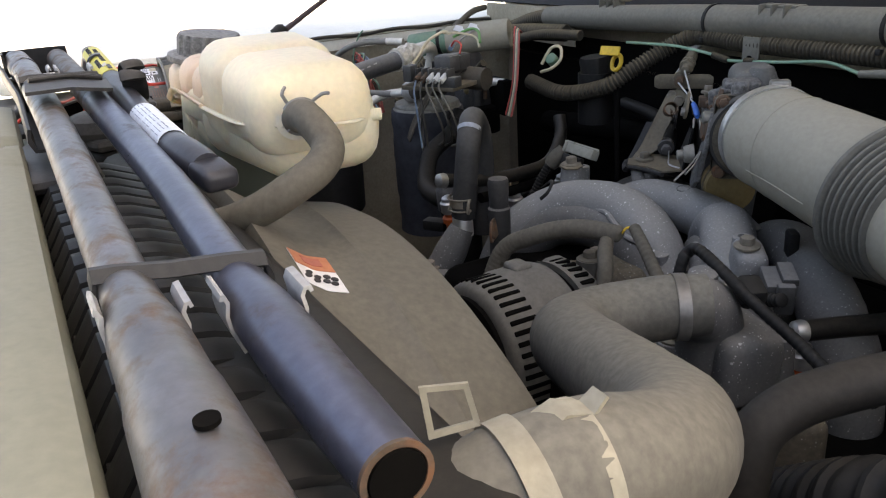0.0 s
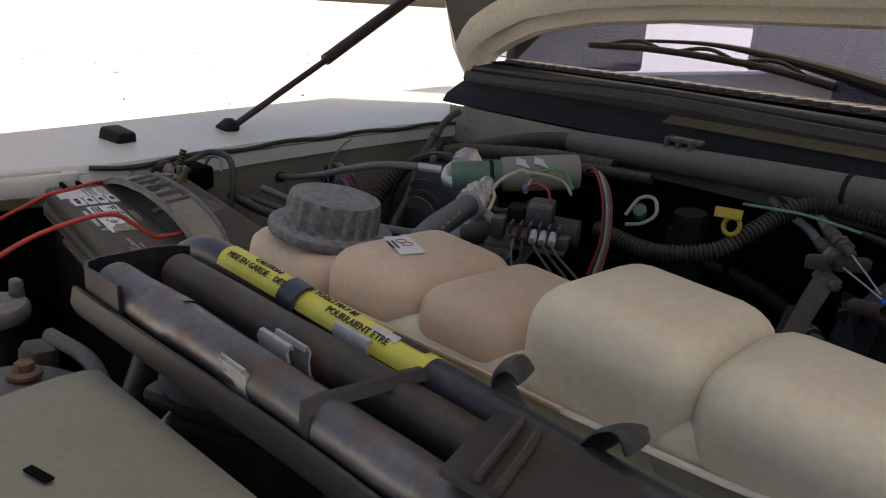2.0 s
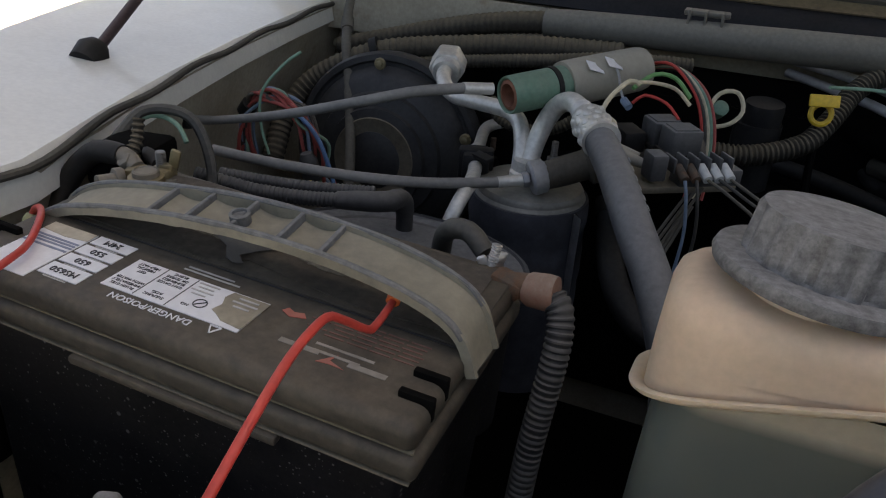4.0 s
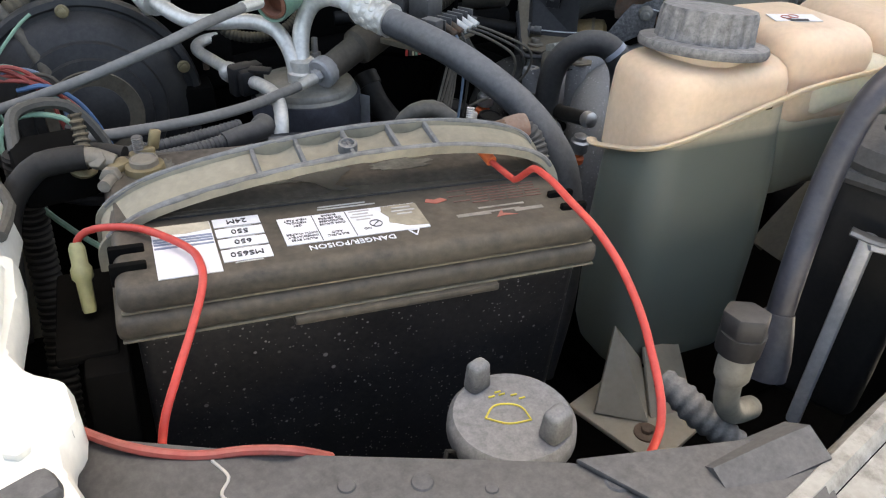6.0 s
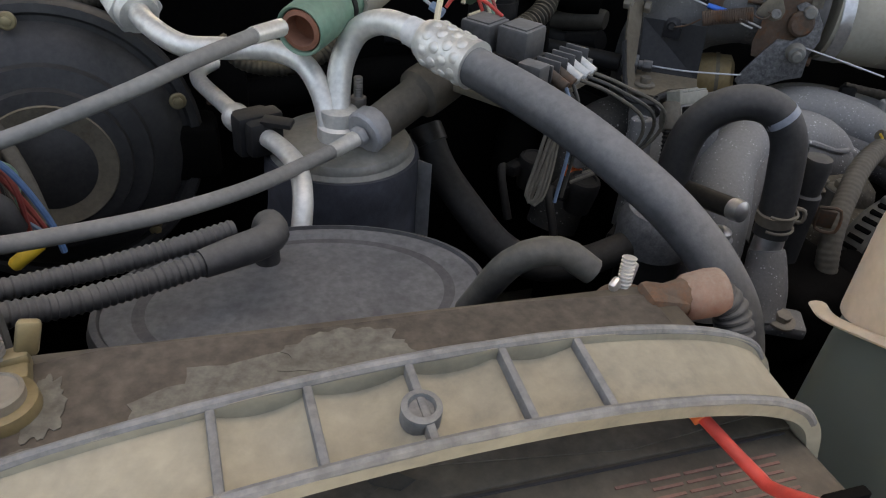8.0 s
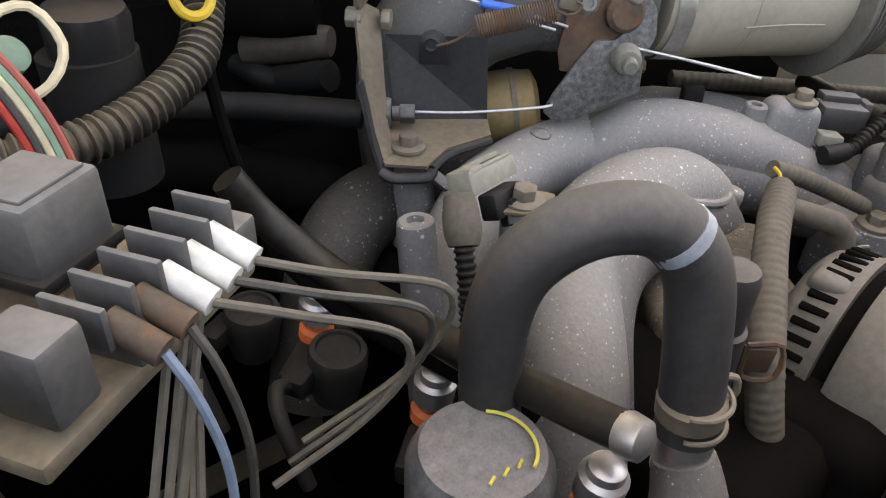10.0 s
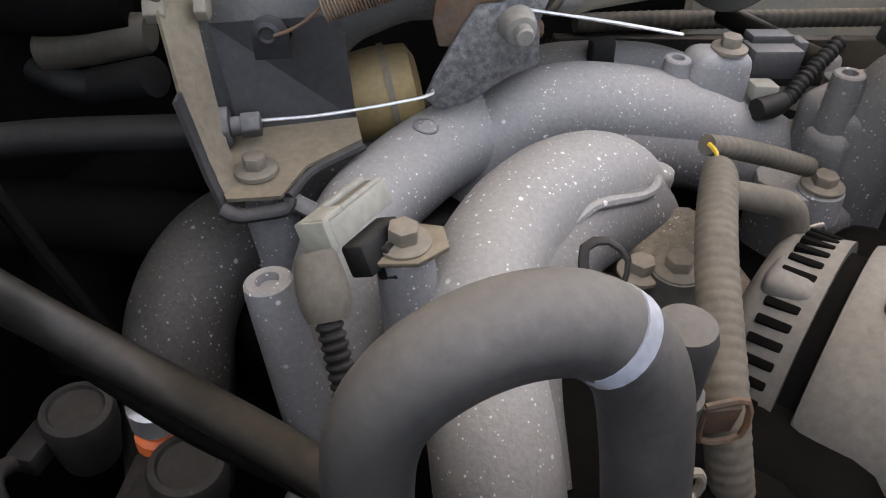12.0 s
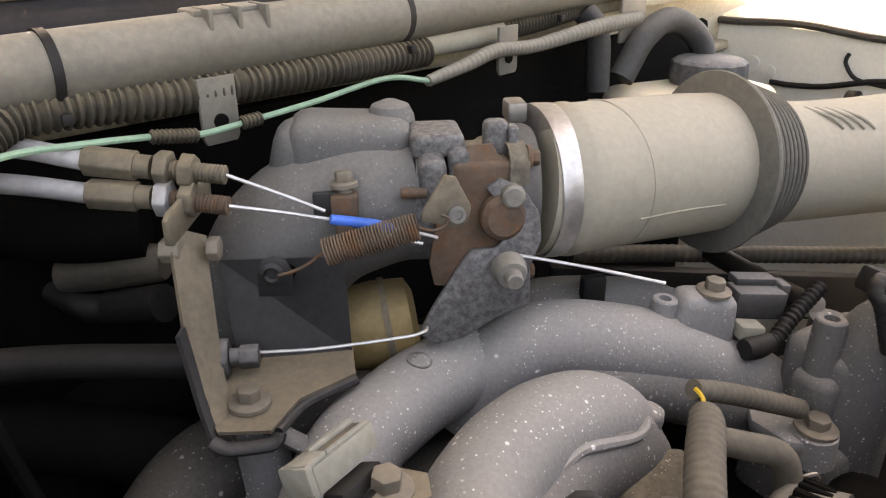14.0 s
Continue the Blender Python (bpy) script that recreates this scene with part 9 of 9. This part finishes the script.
part("tail", tube([(0.752, 0.673, 0.0, 0.004), (0.80, 0.682, 0.004, 0.0055), (0.84, 0.69, 0.008, 0.006), (0.90, 0.70, 0.004, 0.006), (0.98, 0.70, 0.010, 0.0075), (1.05, 0.70, 0.012, 0.0075)], n=10, ridges=0.006, depth=0.06), M["pipegrey"], gn)
dt = thing("dipstick_tag", (0.43, 0.615, -0.03), "yellow dipstick handle with a ring and tag", "dipstick")
part("tag", rbox((0.432, 0.602, 0.003), (0.030, 0.003, 0.012), 0.001, (-20, 0, 20)), M["amber"], dt)
part("ring", tube([(0.433 + 0.0095 * math.cos(a), 0.612 + 0.003 * math.sin(a), -0.013 + 0.0095 * math.sin(a)) for a in np.linspace(0, 6.283, 24)], 0.0028, 8, 0.003, False), M["amber"], dt)
part("tube", tube([(0.433, 0.614, -0.024), (0.44, 0.61, -0.10), (0.46, 0.60, -0.2)], 0.004, 8), M["shadeblack"], dt)
fc = thing("fluid_reservoir", (0.38, 0.60, -0.08), "black fluid reservoir cap among the wiring", "reservoir")
part("cap", lathe([(0.020, -0.022), (0.021, -0.004, 1), (0.019, 0.0), (0.001, 0.001)], (0.380, 0.612, -0.010), (0, -0.1, 1), 40, 8, 0.1), M["black"], fc)
part("body", lathe([(0.024, -0.09), (0.024, -0.02)], (0.378, 0.615, -0.012)), M["black"], fc)
part("wire_loop", tube([(0.325, 0.56, -0.02), (0.335, 0.57, 0.002), (0.352, 0.575, 0.004), (0.360, 0.57, -0.012), (0.350, 0.56, -0.024), (0.33, 0.556, -0.03)], 0.0022, 8), M["creamwire"], fc)
part("green_cap", lathe([(0.008, 0), (0.008, 0.012), (0.005, 0.014)], (0.335, 0.575, -0.018), (0.3, -0.6, 0.5)), M["green"], fc)

# far side clutter by the opposite fender
rv = thing("brake_fluid_cap", (1.15, 0.67, -0.09), "black screw cap on a pale fluid reservoir", "reservoir")
part("cap", lathe([(0.038, 0), (0.040, 0.004, 1), (0.039, 0.022, 1), (0.034, 0.025), (0.001, 0.026)], (1.15, 0.673, -0.060), n=60, lobes=14, lobe=0.06), M["canm"], rv)
part("body", rbox((1.13, 0.68, -0.095), (0.17, 0.09, 0.07), 0.015, (0, 0, -20), 3), M["cream"], rv)
th2 = thing("coolant_tubes", (1.0, 0.70, 0.0), "grey rubber tubes bending down from the firewall", "hose", "heater hoses")
part("tube", tube([(1.02, 0.745, 0.02), (1.035, 0.735, -0.005), (1.035, 0.73, -0.06)], 0.012, 14), M["rubber"], th2)
part("tube", tube([(1.06, 0.72, -0.05), (1.09, 0.715, -0.01), (1.13, 0.71, 0.002), (1.17, 0.70, -0.02), (1.18, 0.69, -0.06)], 0.013, 14), M["rubber"], th2)
mp = thing("mount_plate", (1.09, 0.74, 0.0), "grey drilled plate at the end of the rail", "bracket")
part("plate", plate([(-0.03, -0.022), (0.035, -0.026), (0.035, 0.026), (-0.03, 0.026)], 0.003, pose(1.09, 0.735, 0.006, 90, 0, 12), 0.001), M["pipegrey"], mp)

# ---- right front: fan shroud, radiator hose ----
fs = thing("fan_shroud", (0.95, 0.12, -0.35), "dusty black plastic fan shroud with a warning sticker", "fan shroud")
FC = Vector((0.83, 0.0, -0.41))
PROFILE = [(0.045, 0.36), (0.050, 0.400), (0.058, 0.414), (0.068, 0.408), (0.080, 0.399), (0.105, 0.391), (0.112, 0.393), (0.120, 0.389), (0.145, 0.384), (0.156, 0.377), (0.160, 0.350)]


def on_shroud(x, dy, lift=0.0006):
    """A place on the top of the shroud, x across and dy along its axis."""
    rr = float(np.interp(dy, [q[0] for q in PROFILE], [q[1] for q in PROFILE]))
    h = math.sqrt(max(1e-6, rr * rr - (x - FC.x) ** 2))
    return (x, dy + 0.08 * (x - FC.x), FC.z + h + lift)


rows = []
for dy, rr in PROFILE:
    rows.append([(FC.x + rr * math.cos(a), dy + 0.08 * rr * math.cos(a), FC.z + rr * math.sin(a)) for a in np.linspace(0.15, math.pi - 0.7, 60)])
part("shroud", thicken(loft(rows), 0.003), M["shroud"], fs)


def patch(x0, x1, y0, y1, lift=0.0006):
    return thicken(loft([[on_shroud(x, y, lift) for y in np.linspace(y0, y1, 8)] for x in np.linspace(x0, x1, 8)]), 0.0003)


stk = part("sticker", patch(0.898, 0.933, 0.070, 0.091), M["paper"], fs, "white and orange warning sticker")
part("orange_field", patch(0.898, 0.914, 0.0702, 0.0908, 0.0011), mat("faded_orange_print", (0.50, 0.17, 0.08), 0.5, dust=0.2), stk, "faded orange field")
part("print_bar", patch(0.902, 0.910, 0.0755, 0.0855, 0.0016), M["redprint"], stk)
for cx, cy in ((0.924, 0.0755), (0.923, 0.0850)):
    part("pictogram", join(*[lathe([(0.0022, 0), (0.0020, 0.0004)], on_shroud(cx + 0.0034 * math.cos(w), cy + 0.0028 * math.sin(w), 0.0010), (0.15, 0.3, 1), 12) for w in (0.4, 1.97, 3.54, 5.11)]), M["ink"], stk)

uhs = thing("radiator_hose", (1.0, 0.22, -0.15), "dusty grey upper radiator hose curving to the engine", "radiator hose")
part("hose", tube([(0.897, 0.372, -0.116, 0.023), (0.884, 0.345, -0.117, 0.024), (0.871, 0.308, -0.121, 0.025), (0.876, 0.275, -0.119, 0.0255), (0.902, 0.252, -0.110, 0.026), (0.942, 0.238, -0.097, 0.026), (0.985, 0.226, -0.084, 0.0255), (1.035, 0.212, -0.068, 0.025), (1.085, 0.190, -0.048, 0.0245), (1.120, 0.155, -0.028, 0.024), (1.131, 0.120, -0.014, 0.0235), (1.131, 0.098, -0.014, 0.0232), (1.126, 0.078, -0.024, 0.0230), (1.118, 0.062, -0.042, 0.0230)], n=30, step=0.006, wobble=0.02), M["rhose"], uhs)
part("clamp", tube([(1.1310, 0.1010, -0.0139, 0.0244), (1.1308, 0.0925, -0.0150, 0.0244)], n=36), M["clampm"], uhs, "steel spring clamp")
part("clamp", tube([(1.1313, 0.1180, -0.0142, 0.0246), (1.1312, 0.1135, -0.0141, 0.0246)], n=36), M["clampm"], uhs, "steel spring clamp")
LOOP = [Vector(q) for q in ((1.1215, 0.0890, 0.0075), (1.1195, 0.0865, 0.0215), (1.1150, 0.0730, 0.0215), (1.1190, 0.0735, 0.0060))]
part("clamp_loop", thicken(loft([[tuple(q + (LOOP[0] + LOOP[2] - q * 2) * k) for k in (0.0, 0.125)] for q in (*LOOP, LOOP[0])]), 0.0014), M["clampm"], uhs, "square clamp ear")
part("clamp_tang", thicken(loft([[(1.124, 0.104, 0.0090), (1.134, 0.105, 0.0085)], [(1.125, 0.110, 0.0125), (1.134, 0.111, 0.0115)], [(1.128, 0.118, 0.0110), (1.135, 0.119, 0.0100)], [(1.1285, 0.1225, 0.0150), (1.1345, 0.1235, 0.0145)]]), 0.0016), M["clampm"], uhs, "bent clamp ear")
part("engine_clamp", tube([(0.8865, 0.350, -0.117, 0.0252), (0.8905, 0.358, -0.1168, 0.0252)], n=30), M["steel"], uhs)
tn = thing("thermostat_housing", (0.91, 0.38, -0.2), "cast thermostat housing with sensor stubs", "thermostat housing")
part("housing", tube([(0.888, 0.358, -0.118, 0.022), (0.884, 0.375, -0.124, 0.025), (0.876, 0.395, -0.150, 0.026), (0.870, 0.405, -0.24, 0.028)], n=24), M["castmid"], tn)
part("stub", lathe([(0.011, -0.03), (0.011, 0.0), (0.008, 0.002)], (0.878, 0.384, -0.100), (0.1, -0.1, 1), 16), M["castmid"], tn)
bw = thing("battery_feed_cable", (0.86, 0.42, -0.12), "black cable looped over the manifold and thermostat", "cable")
part("cable", tube([(0.850, 0.380, -0.130), (0.848, 0.389, -0.103), (0.848, 0.394, -0.096), (0.857, 0.396, -0.091), (0.882, 0.395, -0.097), (0.914, 0.400, -0.114), (0.948, 0.408, -0.132), (0.980, 0.405, -0.140), (1.018, 0.401, -0.140)], 0.0048, 12, ridges=0.005, depth=0.06), M["black"], bw)
part("plug", rbox((0.902, 0.408, -0.112), (0.022, 0.018, 0.018), 0.004, (0, 20, -20)), M["black"], bw)
cv = thing("corrugated_intake_hose", (1.08, 0.30, -0.2), "wide black corrugated hose low beside the radiator hose", "hose")
part("hose", tube([(1.02, 0.33, -0.20), (1.10, 0.31, -0.13), (1.18, 0.32, -0.09), (1.26, 0.35, -0.09)], 0.030, 22, ridges=0.014, depth=0.1), M["black"], cv)
part("lower_hose", tube([(1.09, 0.24, -0.16), (1.15, 0.22, -0.10), (1.24, 0.22, -0.08)], 0.024, 18, ridges=0.012, depth=0.1), M["black"], cv)

# pierced inner wall of the opposite fender
wl = thing("wall_wiring", (1.36, 0.60, -0.10), "black wires and a pale plug on the white inner fender wall", "wiring")
part("wire", tube([(1.3690, 0.70, -0.096), (1.3650, 0.6724, -0.0952), (1.3610, 0.6305, -0.0901), (1.3550, 0.5758, -0.0755), (1.35, 0.53, -0.07)], 0.0035, 8), M["black"], wl)
part("wire", tube([(1.3600, 0.6094, -0.0482), (1.3590, 0.6117, -0.0583), (1.3580, 0.6006, -0.073), (1.3560, 0.5868, -0.0773), (1.354, 0.56, -0.079)], 0.0025, 8), M["black"], wl)
part("plug", join(lathe([(0.010, 0), (0.010, 0.012), (0.006, 0.014)], (1.352, 0.598, -0.098), (-0.2, -1, 0.1), 16)), M["black"], wl)
part("plug_tip", tube([(1.350, 0.586, -0.097), (1.345, 0.560, -0.094)], 0.005, 10), M["paper"], wl, "pale plug tip")
for y, z, r in ((0.731, -0.078, 0.0085), (0.7055, -0.0842, 0.0065)):
    hole = thing("wall_hole", (1.305 + 0.1 * y, y, z), "round hole in the white inner wall, its shade a black disc", "hole", "wall holes", kind="structure")
    part("rim", lathe([(r * 1.25, -0.001), (r * 1.2, 0.0015), (r, 0.0015)], (1.3035 + 0.1 * y, y, z), (-1, 0.1, 0), 20), M["paint"], hole)
    # inside of the hole is a black disc, shade as colour
    part("mouth", lathe([(r, 0), (r * 0.98, 0.0008), (0.001, 0.0008)], (1.3035 + 0.1 * y, y, z), (-1, 0.1, 0), 20), M["shadeblack"], hole)
solo("lip_seal_far", tube([(fender_far(y)[2][0] - 0.003, y, -0.026 + 0.003 * math.sin(30 * y)) for y in np.linspace(0.14, 1.0, 30)], 0.0048, 8, 0.02), M["seal"], "black rubber strip along the far fender lip", "rubber seal", kind="structure")
